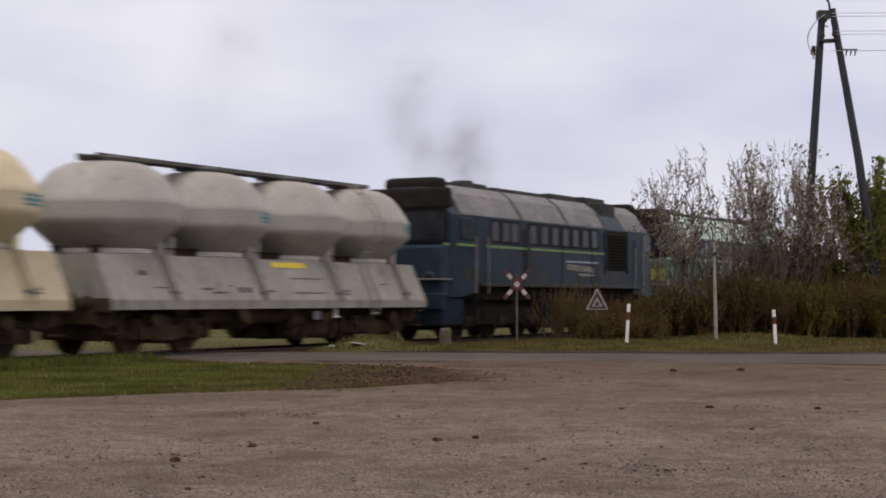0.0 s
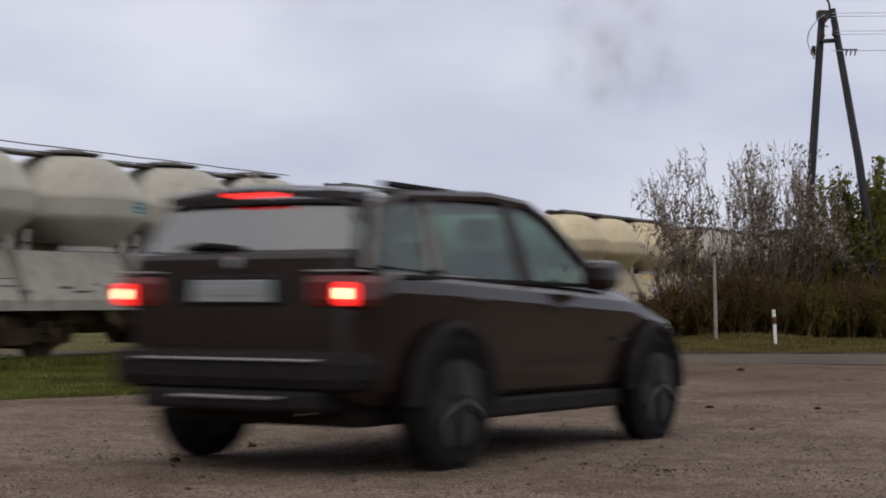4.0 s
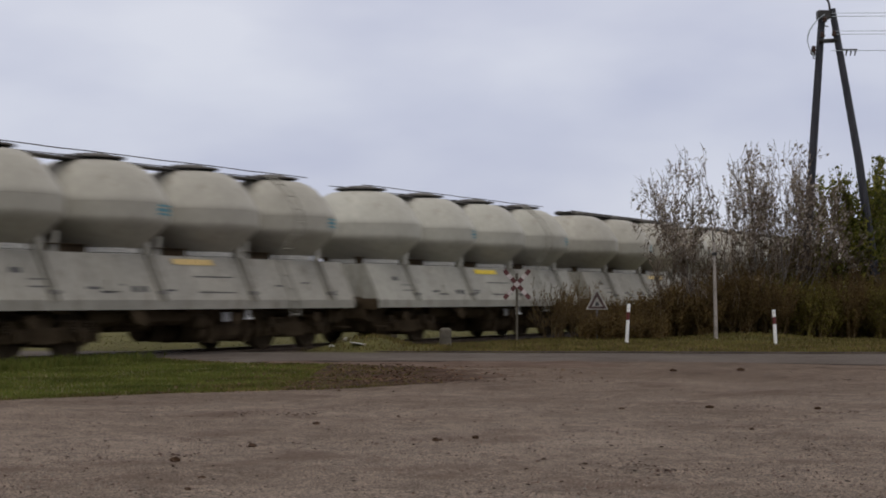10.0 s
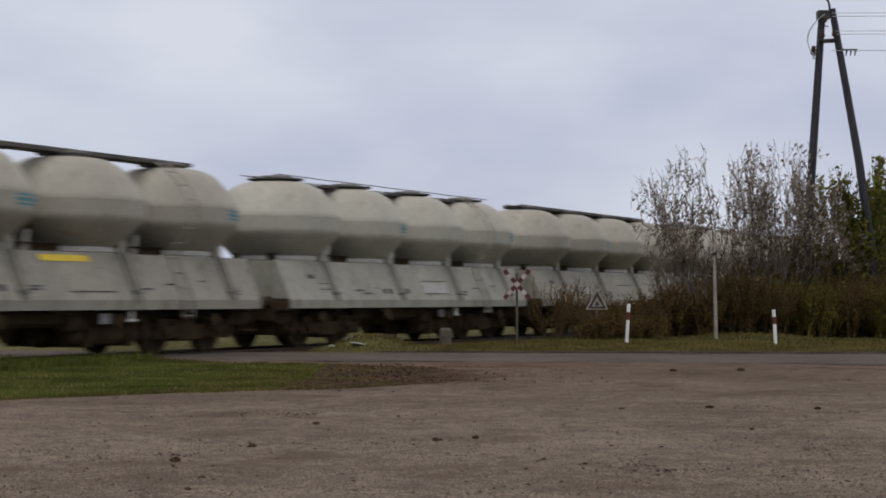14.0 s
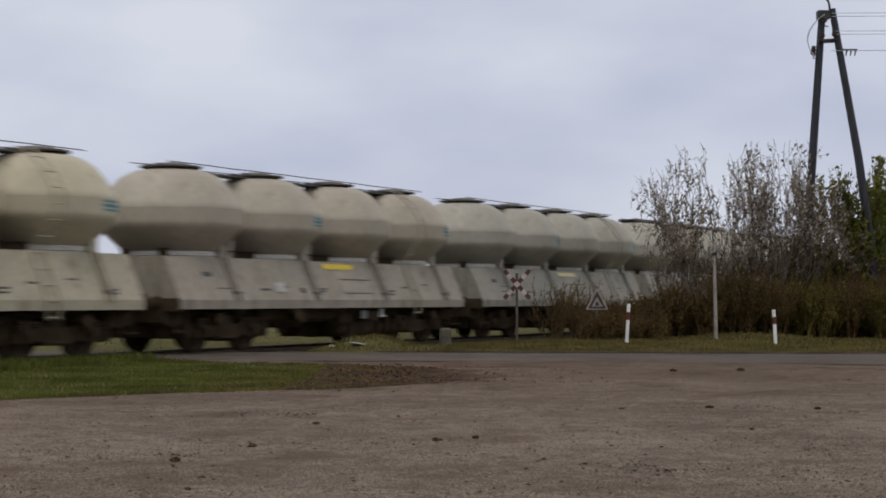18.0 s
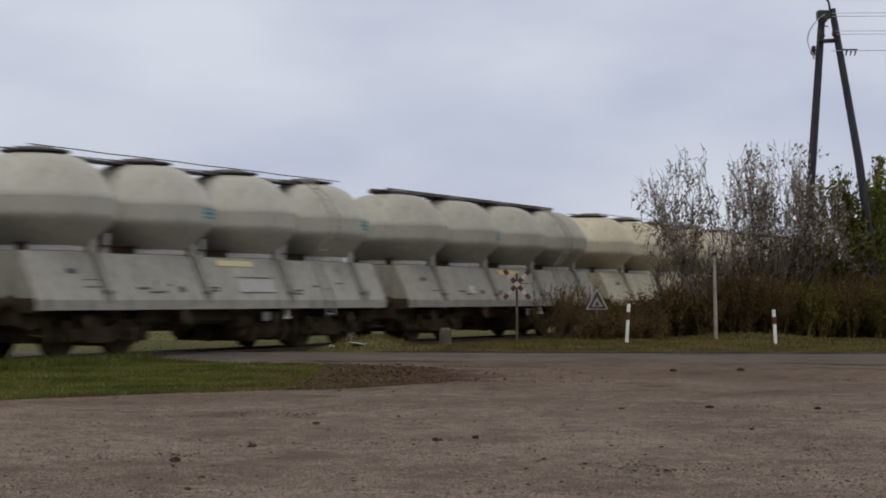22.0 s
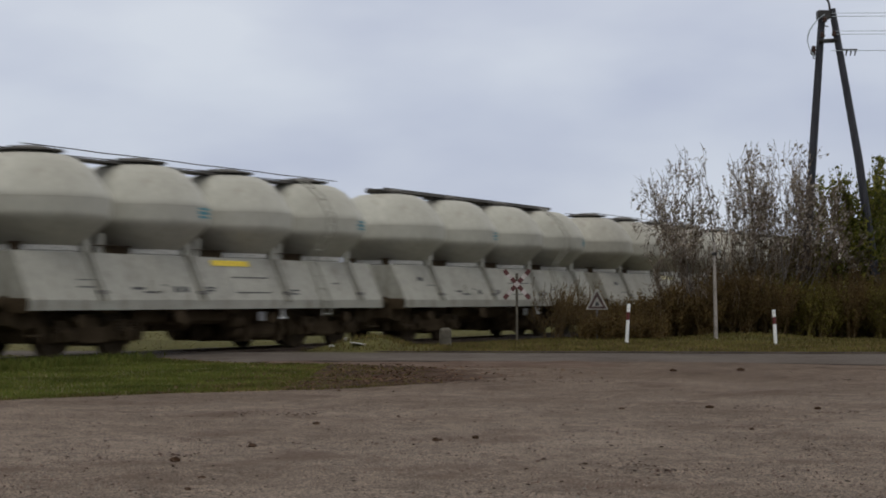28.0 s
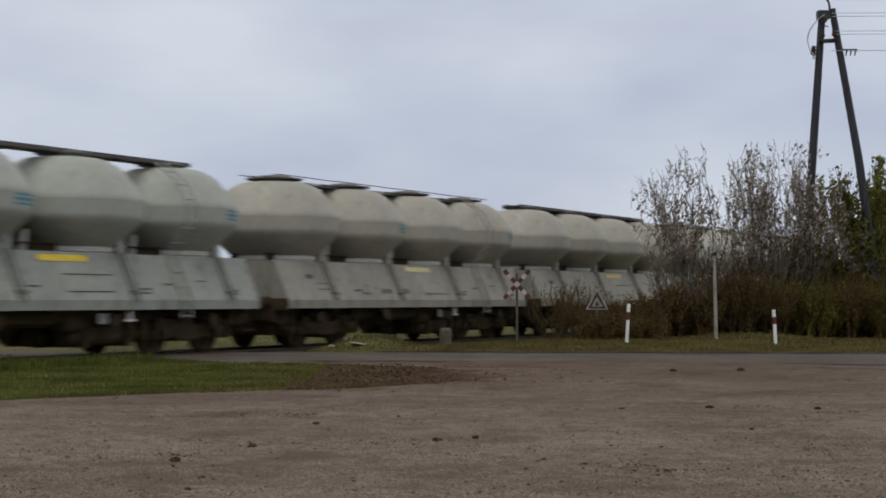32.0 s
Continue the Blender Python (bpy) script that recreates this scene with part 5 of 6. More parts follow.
        part("door_handle", soft_box(-1.28, -1.06, sgn * 0.935 - 0.02, sgn * 0.935 + 0.02, 0.93, 0.96, 0.008), M["car_paint"], c)
        part("sill_trim", soft_box(-0.95, 0.95, sgn * 0.835 - 0.03, sgn * 0.835 + 0.03, 0.25, 0.37, 0.025), M["car_trim"], c)
        part("window_trim", soft_box(-1.9, 1.05, sgn * 0.865 - 0.012, sgn * 0.865 + 0.012, 1.045, 1.07, 0.005), M["car_trim"], c)
        part("roof_bar", soft_box(-1.7, 0.05, sgn * 0.62 - 0.02, sgn * 0.62 + 0.02, 1.65, 1.69, 0.01), M["car_trim"], c)
        for x in (-1.4, 1.4):
            bm = bmesh.new()
            pts = []
            for k in range(13):
                a = math.pi * k / 12
                pts.append(Vector((x + 0.43 * math.cos(a), sgn * 0.915, 0.36 + 0.43 * math.sin(a))))
            rope(bm, pts, 0.045, 8)
            # black disc stands in for the shaded wheel well; the body has no cutout
            lathe(bm, [(0.40, min(-sgn * 0.05, sgn * 0.006)), (0.40, max(-sgn * 0.05, sgn * 0.006))], 24, "y", (x, sgn * 0.925, 0.37))
            part("wheel_arch", bm, M["car_trim"], c)
        part("headlight", soft_box(1.76, 2.0, min(sgn * 0.5, sgn * 0.80), max(sgn * 0.5, sgn * 0.80), 0.66, 0.80, 0.04), M["galvanised"], c)
        part("side_marker", soft_box(0.76, 0.88, sgn * 0.915 - 0.012, sgn * 0.915 + 0.012, 0.69, 0.71, 0.004), M["rim"], c)
        part("exhaust_pipe", lathe_bm([(0.035, -2.25), (0.042, -2.25), (0.042, -2.0)], "x"), M["chrome"], c).matrix_basis = pose(0, sgn * 0.5, 0.36)
    part("rear_bumper", soft_box(-2.32, -2.0, -0.82, 0.82, 0.44, 0.66, 0.07), M["car_trim"], c)
    part("bumper_strip", soft_box(-2.335, -2.3, -0.62, 0.62, 0.60, 0.615, 0.005), M["galvanised"], c)
    part("diffuser", soft_box(-2.30, -2.0, -0.62, 0.62, 0.33, 0.45, 0.03), M["car_trim"], c)
    part("skid_plate", soft_box(-2.315, -2.28, -0.36, 0.36, 0.395, 0.412, 0.005), M["galvanised"], c)
    part("front_bumper", soft_box(1.86, 2.13, -0.78, 0.78, 0.34, 0.56, 0.07), M["car_trim"], c)
    part("grille", soft_box(1.98, 2.09, -0.28, 0.28, 0.60, 0.76, 0.02), M["car_trim"], c)
    bm = bmesh.new()
    rope(bm, [Vector((-2.15, 0.0, 1.23)), Vector((-2.14, 0.30, 1.265)), Vector((-2.13, 0.44, 1.24))], 0.018, 6)
    part("rear_wiper", bm, M["black"], c)
    part("underbody", soft_box(-2.0, 2.0, -0.66, 0.66, 0.24, 0.36, 0.03), M["black"], c)
    for x in (0.15, -0.85):
        for y in (-0.37, 0.37):
            s = part("seat", soft_box(x - 0.28, x + 0.25, y - 0.25, y + 0.25, 0.62, 0.78, 0.05), M["seat"], c)
            part("backrest", soft_box(x - 0.40, x - 0.22, y - 0.24, y + 0.24, 0.75, 1.28, 0.06), M["seat"], s)
            part("headrest", soft_box(x - 0.40, x - 0.28, y - 0.13, y + 0.13, 1.32, 1.48, 0.05), M["seat"], s)
    # glasshouse set back and roof lowered to fit the camera's view
    for ob in c.children:
        for vert in ob.data.vertices:
            if vert.co.z > 1.0 and vert.co.x > -0.3 and ob is not body:
                vert.co.x -= 0.33 * min(1.0, (vert.co.x + 0.3) / 0.8)
            if vert.co.z > 1.09:
                vert.co.z = 1.09 + (vert.co.z - 1.09) * 0.85
    wheels = []
    for x in (-1.4, 1.4):
        for sgn in (-1, 1):
            bm = bmesh.new()
            lathe(bm, [(0.24, -0.09), (0.33, -0.115), (0.36, -0.09), (0.362, 0.0), (0.36, 0.09), (0.33, 0.115), (0.24, 0.09)], 26, "y")
            wh = part("wheel", bm, M["tyre"], c)
            wh.matrix_basis = pose(x, sgn * 0.84, 0.362)
            bm = bmesh.new()
            lathe(bm, [(0.245, -0.1), (0.255, 0.02), (0.255, 0.08), (0.235, 0.1)], 26, "y")
            for k in range(5):
                a = 1.2566 * k
                tube(bm, (0.04 * math.cos(a), sgn * 0.10, 0.04 * math.sin(a)), (0.235 * math.cos(a), sgn * 0.105, 0.235 * math.sin(a)), 0.042, 0.028, 8)
            lathe(bm, [(0.07, min(sgn * 0.08, sgn * 0.12)), (0.06, max(sgn * 0.08, sgn * 0.12))], 14, "y")
            part("rim", bm, M["rim"], wh)
            wheels.append(wh)
    return c, wheels


car, car_wheels = build_car()
M["car_paint"].node_tree.nodes["Principled BSDF"].inputs["Specular IOR Level"].default_value = 0.45
for _n in ("car_trim", "tyre"):
    M[_n].node_tree.nodes["Principled BSDF"].inputs["Specular IOR Level"].default_value = 0.08


# ---------------------------------------------------------------- pole, signs, posts
def farther(p):
    """The pole stands a tenth farther off than its first plan, behind the thicket."""
    return Vector((p[0] * 1.1, p[1] * 1.1, CAM_Z + (p[2] - CAM_Z) * 1.1))


def build_a_pole():
    o = tagged(new("utility_pole"), "dark tarred A-frame timber utility pole among bushes", "utility pole")
    foot_a, foot_b = farther((9.76, 44.4, -0.2)), farther((12.0, 44.0, -0.2))
    top_a, top_b = farther((10.41, 44.3, 9.02)), farther((10.66, 44.2, 9.10))
    bm = bmesh.new()
    tube(bm, foot_a, top_a, 0.15, 0.105, 14)
    part("leg", bm, M["pole_wood"], o)
    bm = bmesh.new()
    mid_b = foot_b.lerp(top_b, 0.56) + Vector((0.085, 0, 0))
    tube(bm, foot_b, mid_b, 0.15, 0.122, 14)
    tube(bm, mid_b, top_b, 0.122, 0.10, 14)
    part("leg", bm, M["pole_wood"], o)
    bm = bmesh.new()
    tube(bm, (10.28, 44.15, 8.20), (10.80, 44.15, 8.23), 0.06, 0.06, 8)
    part("brace_bolt", bm, M["steel_dark"], o)
    part("cap_block", soft_box(10.26, 10.60, 44.1, 44.4, 8.82, 9.06, 0.03), M["steel_dark"], o)
    bm = bmesh.new()
    rope(bm, [Vector((10.60, 44.2, 9.05)), Vector((10.58, 44.2, 9.25)), Vector((10.50, 44.2, 9.40))], 0.03, 6)
    part("lightning_spike", bm, M["steel_dark"], o)
    spots = [(10.40, 43.98, 8.72), (10.34, 43.98, 8.30), (10.10, 44.0, 7.92), (10.66, 43.98, 8.34), (10.13, 44.2, 7.86)]
    for x, y, z in spots:
        bm = bmesh.new()
        rope(bm, [Vector((x + 0.12, y + 0.1, z - 0.12)), Vector((x, y, z - 0.12)), Vector((x, y, z - 0.02))], 0.014, 6)
        h = part("insulator_hook", bm, M["steel_dark"], o)
        bm = bmesh.new()
        lathe(bm, [(0.03, -0.03), (0.07, -0.01), (0.075, 0.04), (0.045, 0.055), (0.06, 0.08), (0.055, 0.12), (0.02, 0.14)], 12, "z", (x, y, z))
        part("insulator", bm, M["porcelain"], h)
    bm = bmesh.new()
    for r in (0.0, 0.10):
        pts = []
        for k in range(9):
            u = k / 8
            pts.append(Vector((10.38 - 0.40 * math.sin(math.pi * u) ** 0.8 * (0.75 + r) - 0.25 * u, 44.0 - r, 8.9 - 1.15 * u)))
        rope(bm, pts, 0.010, 5)
    part("jumper_cable", bm, M["cable"], o)
    return o


def wire(a, b, sag, r=0.012, label="thin overhead wire strung from the timber pole"):
    a, b = Vector(a), Vector(b)
    bm = bmesh.new()
    pts = [a.lerp(b, k / 16) - Vector((0, 0, sag * 4 * (k / 16) * (1 - k / 16))) for k in range(17)]
    rope(bm, pts, r, 5)
    ob = part("overhead_wire", bm, M["cable"])
    return tagged(ob, label, "cable", "overhead wires")


def push_back(ob):
    """Move a mesh that was planned at the pole's first place."""
    for vert in ob.data.vertices:
        vert.co = farther(vert.co)


pole = build_a_pole()
for _part in pole.children_recursive:
    if not _part.name.startswith("leg"):
        push_back(_part)
for z, y in ((8.95, 44.0), (8.86, 44.0), (8.46, 44.0), (8.37, 44.0), (7.94, 44.1)):
    wire(farther((10.6, y, z)), farther((52.0, y - 6.0, z + 0.9)), 0.5, 0.009)
spreader = tagged(new("wire_spacer"), "small dark clamp hanging on an overhead wire", "cable clamp")
bm = bmesh.new()
for x in (11.02, 11.14, 11.26):
    tube(bm, (x, 44.05, 7.95), (x - 0.03, 44.05, 7.79), 0.025, 0.015, 6)
tube(bm, (10.9, 44.05, 7.96), (11.3, 44.05, 7.96), 0.02, 0.02, 6)
push_back(part("clamp", bm, M["steel_dark"], spreader))


def sign_post(o, x, y, z0, z1, r, mat, name="post"):
    bm = bmesh.new()
    tube(bm, (x, y, z0 - 0.3), (x, y, z1), r, r, 10)
    return part(name, bm, mat, o)


# St Andrew's cross
sx, sy = 2.03, 44.6
cross = tagged(new("level_crossing_sign"), "red and white crossed-board level crossing sign on a thin post", "road sign")
sign_post(cross, sx, sy, ground_z(sx, sy), 1.86, 0.037, M["mossy_stone"])
for e in (-1, 1):
    m = Matrix.Translation((sx, sy - 0.05 - (0.012 if e > 0 else 0), 1.56)) @ pose(0, 0, 0, 0, e * 48, 0)
    board = part("board", soft_box(-0.52, 0.52, -0.005, 0.005, -0.055, 0.055, 0.003), M["sign_white"], cross)
    board.matrix_basis = m
    for a, b in ((-0.52, -0.37), (-0.22, -0.07), (0.07, 0.22), (0.37, 0.52)):
        part("red_band", soft_box(a, b, -0.0085, 0.0085, -0.058, 0.058, 0.002), M["sign_red"], board, "red painted band")

M["dull_red"] = surface("dull_sign_red", (0.045, 0.022, 0.018), (0.07, 0.034, 0.028), 6, 0.7, 0, 0.05)
# warning triangle seen at the edge of the thicket
tx, ty = 4.35, 45.8
tri = tagged(new("warning_sign"), "weathered triangular warning sign on a post by the thicket", "road sign")
sign_post(tri, tx, ty + 0.04, ground_z(tx, ty), 1.30, 0.03, M["bark"])
bm = bmesh.new()
slab(bm, [(tx - 0.32, 0.86), (tx + 0.32, 0.86), (tx + 0.03, 1.44), (tx - 0.03, 1.44)], ty - 0.006, ty + 0.006)
part("rim", bm, M["stone"], tri, "dull pale edge")
bm = bmesh.new()
slab(bm, [(tx - 0.26, 0.89), (tx + 0.26, 0.89), (tx, 1.375)], ty - 0.011, ty - 0.004)
part("border", bm, M["dull_red"], tri, "darkened red border")
bm = bmesh.new()
slab(bm, [(tx - 0.155, 0.945), (tx + 0.155, 0.945), (tx, 1.225)], ty - 0.015, ty - 0.009)
part("face", bm, M["stone"], tri)
bm = bmesh.new()
slab(bm, [(tx - 0.065, 0.965), (tx + 0.065, 0.965), (tx + 0.05, 1.03), (tx, 1.09), (tx - 0.05, 1.03)], ty - 0.019, ty - 0.013)
part("symbol", bm, M["ink"], tri)


def marker_post(x, y, h, lean):
    o = tagged(new("marker_post"), "white roadside marker post with a red band", "marker post", "roadside marker posts")
    z = ground_z(x, y)
    o.matrix_basis = pose(x, y, z, 0, lean, 0)
    for name, z0, z1, m in (("post", -0.2, h * 0.60, "white_paint"), ("red_band", h * 0.60, h * 0.80, "red_paint"), ("top", h * 0.80, h, "white_paint")):
        bm = bmesh.new()
        lathe(bm, [(0.045, z0), (0.045, z1 - 0.01), (0.040, z1)], 12)
        part(name, bm, M[m], o)
    return o


marker_post(4.75, 42.0, 1.05, 3.2)
marker_post(8.30, 40.5, 0.90, -3.0)
thin = tagged(new("concrete_post"), "tall thin pale concrete post standing in the verge", "post")
bm = bmesh.new()
loft(bm, [[(x * w, y * w, z) for x, y in ((-1, -1), (1, -1), (1, 1), (-1, 1))] for w, z in ((0.042, -0.3), (0.036, 1.4), (0.026, 2.62))])
part("shaft", bm, M["concrete"], thin)
thin.matrix_basis = pose(7.40, 44.0, ground_z(7.40, 44.0), 0, -1.0, 12)
bm = bmesh.new()
tube(bm, (0, -0.08, 2.3), (0, 0.08, 2.3), 0.05, 0.05, 8)
part("bracket", bm, M["steel_dark"], thin)


def stone_marker(x, y, w, h, label):
    bm = bmesh.new()
    bx(bm, -w, w, -0.11, 0.11, -0.15, h)
    top = [e for e in bm.edges if all(v.co.z > h - 0.01 for v in e.verts)] + [e for e in bm.edges if abs(e.verts[0].co.z - e.verts[1].co.z) > 0.1]
    bmesh.ops.bevel(bm, geom=top, offset=min(w * 0.55, 0.09), segments=3, affect="EDGES", profile=0.5)
    ob = part("stone_marker", bm, M["mossy_stone"])
    ob.matrix_basis = pose(x, y, ground_z(x, y), 0, 0, 8)
    return tagged(ob, label, "marker stone", "marker stones")


stone_marker(0.06, 40.6, 0.15, 0.46, "squat grey kilometre stone in the verge grass")
stone_marker(-1.62, 49.5, 0.22, 0.46, "pale upright stone slab behind the rails")


def boulder(x, y, r, seed, label, mat="stone", name="stone"):
    bm = bmesh.new()
    bmesh.ops.create_icosphere(bm, subdivisions=2, radius=1)
    for v in bm.verts:
        k = 1 + 0.35 * noise.noise(v.co * 1.6 + Vector((seed, 0, 0)))
        v.co = Vector((v.co.x * r * 1.3, v.co.y * r, v.co.z * r * 0.6)) * k
    ob = part(name, bm, M[mat])
    ob.matrix_basis = pose(x, y, (ground_z(x, y) + (0.018 if y < 30 else 0)) + r * 0.25, 0, 0, seed * 50)
    return tagged(ob, label, "stone" if mat == "stone" else "clod")


for k, (x, y, r) in enumerate(((-2.25, 46.0, 0.20), (-2.0, 46.2, 0.13), (-2.75, 46.3, 0.12))):
    tagged(boulder(x, y, r, k + 1, "pale stone lying in the grass bank"), group="stones in the bank")
_o = boulder(-1.9, 36.75, 0.11, 9, "pale scrap of plastic lying on the grass bank", "board", "litter")
tagged(_o, category="litter")
_o.matrix_basis = pose(-1.9, 36.75, ground_z(-1.9, 36.75) + 0.04, 0, 8, 20)
_o.scale = (1.6, 1.0, 0.35)
_o = boulder(-2.52, 36.8, 0.06, 11, "small pale scrap of paper on the grass bank", "board", "litter")
tagged(_o, category="litter")
# clods and wads of leaf on the lot
for k, (x, y, r) in enumerate(((-1.58, 9.6, 0.034), (-1.26, 10.75, 0.026), (-1.02, 13.12, 0.024), (-0.05, 11.27, 0.028), (0.23, 11.55, 0.024), (2.56, 15.58, 0.034), (3.54, 15.37, 0.03), (0.6, 9.72, 0.016), (1.69, 15.37, 0.022), (-1.25, 19.49, 0.02), (4.84, 26.4, 0.06), (3.71, 26.19, 0.05), (-0.02, 11.33, 0.014), (0.82, 9.4, 0.014), (-0.39, 14.15, 0.014), (-1.25, 7.98, 0.016), (-1.27, 8.57, 0.016), (2.37, 12.48, 0.018), (1.24, 8.97, 0.016))):
    tagged(boulder(x, y, r, 20 + k, "small dark clod of earth on the gravel", "soil", "clod"), group="clods on the lot")


# ---------------------------------------------------------------- grass, litter, grit
def blades(rng, spots, h0, h1, width):
    v, f = [], []
    for x, y, z in spots:
        a = rng.uniform(0, 6.283)
        h = rng.uniform(h0, h1)
        w = rng.uniform(0.6, 1.2) * width
        lx, ly = rng.gauss(0, 0.35) * h, rng.gauss(0, 0.35) * h
        c, s = math.cos(a) * w, math.sin(a) * w
        n = len(v)
        v += [(x - c, y - s, z - 0.01), (x + c, y + s, z - 0.01), (x + lx * 0.4 + c * 0.6, y + ly * 0.4 + s * 0.6, z + h * 0.6), (x + lx, y + ly, z + h), (x + lx * 0.4 - c * 0.6, y + ly * 0.4 - s * 0.6, z + h * 0.6)]
        f += [(n, n + 1, n + 2, n + 4), (n + 4, n + 2, n + 3)]
    return v, f


def flakes(rng, spots, r0, r1):
    v, f = [], []
    for x, y, z in spots:
        a, r = rng.uniform(0, 6.283), rng.uniform(r0, r1)
        n = len(v)
        for k in range(5):
            q = a + 1.2566 * k
            rr = r * rng.uniform(0.6, 1.1)
            v.append((x + rr * math.cos(q), y + rr * math.sin(q) * 0.8, z + 0.006 + rng.uniform(0, r * 0.7)))
        f.append((n, n + 1, n + 2, n + 3, n + 4))
    return v, f


rng = random.Random(5)
spots = []
while len(spots) < 60000:
    x = rng.uniform(-14, 1.2)
    y = rng.uniform(15, 42)
    if not (wedge_near(x) + 0.12 * noise.noise(Vector((x * 1.7, 3, 0))) < y < wedge_far(x)):
        continue
    keep = (1 - smooth(-2.6, -0.7, x)) * (1 - 0.7 * smooth(0.9, 0.1, wedge_far(x) - y)) * (0.45 + 0.55 * smooth(-0.25, 0.2, noise.noise(Vector((x * 0.9, y * 0.9, 8)))))
    if rng.random() < keep and track_dist(x, y) > 1.7:
        spots.append((x, y, ground_z(x, y)))
v, f = blades(rng, spots, 0.015, 0.05, 0.013)
ob = cloud("grass_strip", v, f, M["grass"])
tagged(ob, "short green grass wedge between lot and road", "grass", kind="stuff")

# withered grass on the wedge's tip and along its edges
spots = []
while len(spots) < 15000:
    x = rng.uniform(-9, 0.2)
    y = rng.uniform(15, 34)
    a, b = wedge_near(x) + 0.25 * noise.noise(Vector((x * 2.3, 5, 0))) - 0.1, wedge_far(x)
    if not a < y < b:
        continue
    tip = smooth(-3.6, -1.8, x) * (1 - smooth(-1.1, 0.1, x))
    edge = max(smooth(a + 0.9, a, y), 0.8 * smooth(b - 1.4, b, y)) * (1 - smooth(-2.0, -0.6, x))
    if rng.random() < max(tip, edge) * (0.3 + 0.7 * smooth(-0.2, 0.25, noise.noise(Vector((x * 1.6, y * 1.1, 2))))) and track_dist(x, y) > 1.7:
        spots.append((x, y, ground_z(x, y)))
v, f = blades(rng, spots, 0.012, 0.05, 0.012)
tagged(cloud("dry_grass", v, f, M["dry_grass"]), "withered brownish grass at the tip of the wedge", "grass", kind="stuff")

# longer grass beside the rails, left to itself
spots = []
while len(spots) < 9000:
    x = rng.uniform(-16, -5.4)
    y = rng.uniform(20, 36)
    d = track_dist(x, y)
    if x * TN.x + y * TN.y > TRACK_P or not 1.15 < d < 2.9 or rng.random() > smooth(-5.4, -6.6, x):
        continue
    spots.append((x, y, ground_z(x, y)))
v, f = blades(rng, spots, 0.08, 0.19, 0.012)
tagged(cloud("trackside_grass", v, f, M["grass"]), "longer green grass growing up to the rails", "grass", kind="stuff")

spots = []
while len(spots) < 52000:
    x = rng.uniform(-9, 16)
    y = rng.uniform(34, 50)
    u = y - road_far(x)
    if u < 0.05 + 0.25 * rng.random() or track_dist(x, y) < 1.75 or x * TN.x + y * TN.y > TRACK_P:
        continue
    spots.append((x, y, ground_z(x, y)))
v, f = blades(rng, spots, 0.03, 0.105, 0.012)
ob = cloud("verge_grass", v, f, M["dry_grass"])
tagged(ob, "tufty yellow-green grass bank beyond the road", "grass", kind="stuff")

spots = []
while len(spots) < 26000:
    x = rng.uniform(-22, 8)
    y = rng.uniform(30, 80)
    if x * TN.x + y * TN.y < TRACK_P + 1.9 or road_near(x) - 0.3 < y < road_far(x) + 0.3:
        continue
    spots.append((x, y, ground_z(x, y)))
v, f = blades(rng, spots, 0.008, 0.022, 0.02)
ob = cloud("field_grass", v, f, M["far_grass"])
tagged(ob, "long autumn grass on the field behind the rails", "grass", kind="stuff")

spots = []
while len(spots) < 2600:
    x, y = rng.uniform(-12, 14), rng.uniform(18, 46)
    soil_bit = -3.4 < x < 2.4 and wedge_near(min(x, 1.15)) - 0.4 < y < wedge_far(x) + 0.5 and rng.random() < 0.5
    strip = x < -1.5 and -0.6 < y - road_near(x) < 0.15
    wedge_bit = x < -2 and wedge_near(x) - 0.3 < y < wedge_near(x) + 0.6 and rng.random() < 0.7
    bank = 0.1 < y - road_far(x) < 5 and track_dist(x, y) > 1.8 and rng.random() < 0.35
    if soil_bit or wedge_bit or bank or strip:
        spots.append((x, y, ground_z(x, y) + (0.05 if bank else 0.008)))
while len(spots) < 3500:
    x = rng.gauss(-0.9, 0.75)
    y = rng.uniform(wedge_near(min(x, 1.15)) - 0.2, wedge_far(min(x, 1.6)) + 0.3)
    if -1.9 < x < 0.9 and noise.noise(Vector((x * 2.0, y * 1.2, 4))) > -0.15:
        spots.append((x, y, lot_z(y) + 0.012))
v, f = flakes(rng, spots, 0.012, 0.035)
ob = cloud("leaf_litter", v, f, M["leaf_litter"])
tagged(ob, "brown and ochre fallen leaves along the verges", "fallen leaves", kind="stuff")

spots = []
while len(spots) < 1100:
    y = 6.5 + 22 * rng.random() ** 1.3
    x = rng.uniform(-0.3, 0.3) * y
    if y < (wedge_near(x) if x < 1.2 else 28):
        spots.append((x, y, lot_z(y) - 0.008))
# leaf scraps swept together into streaks by the wind
for x0, x1, yc, wide, count in ((-1.95, -1.1, 14.4, 0.18, 90), (0.75, 1.2, 9.15, 0.25, 50), (2.15, 2.65, 12.6, 0.08, 50), (5.1, 5.8, 22.9, 0.25, 60), (-1.75, -1.5, 9.9, 0.1, 40), (1.0, 1.5, 8.9, 0.06, 40), (0.0, 2.4, 22.4, 0.35, 260), (2.4, 3.2, 15.6, 0.12, 30), (-0.6, 0.1, 11.0, 0.2, 40), (3.3, 3.8, 14.6, 0.1, 30)):
    for _ in range(count):
        y = rng.gauss(yc, wide)
        spots.append((rng.uniform(x0, x1), y, lot_z(y) - 0.008))
v, f = flakes(rng, spots, 0.006, 0.019)
ob = cloud("lot_litter", v, f, M["scraps"])
tagged(ob, "scattered leaf scraps on the gravel lot", "fallen leaves", kind="stuff")

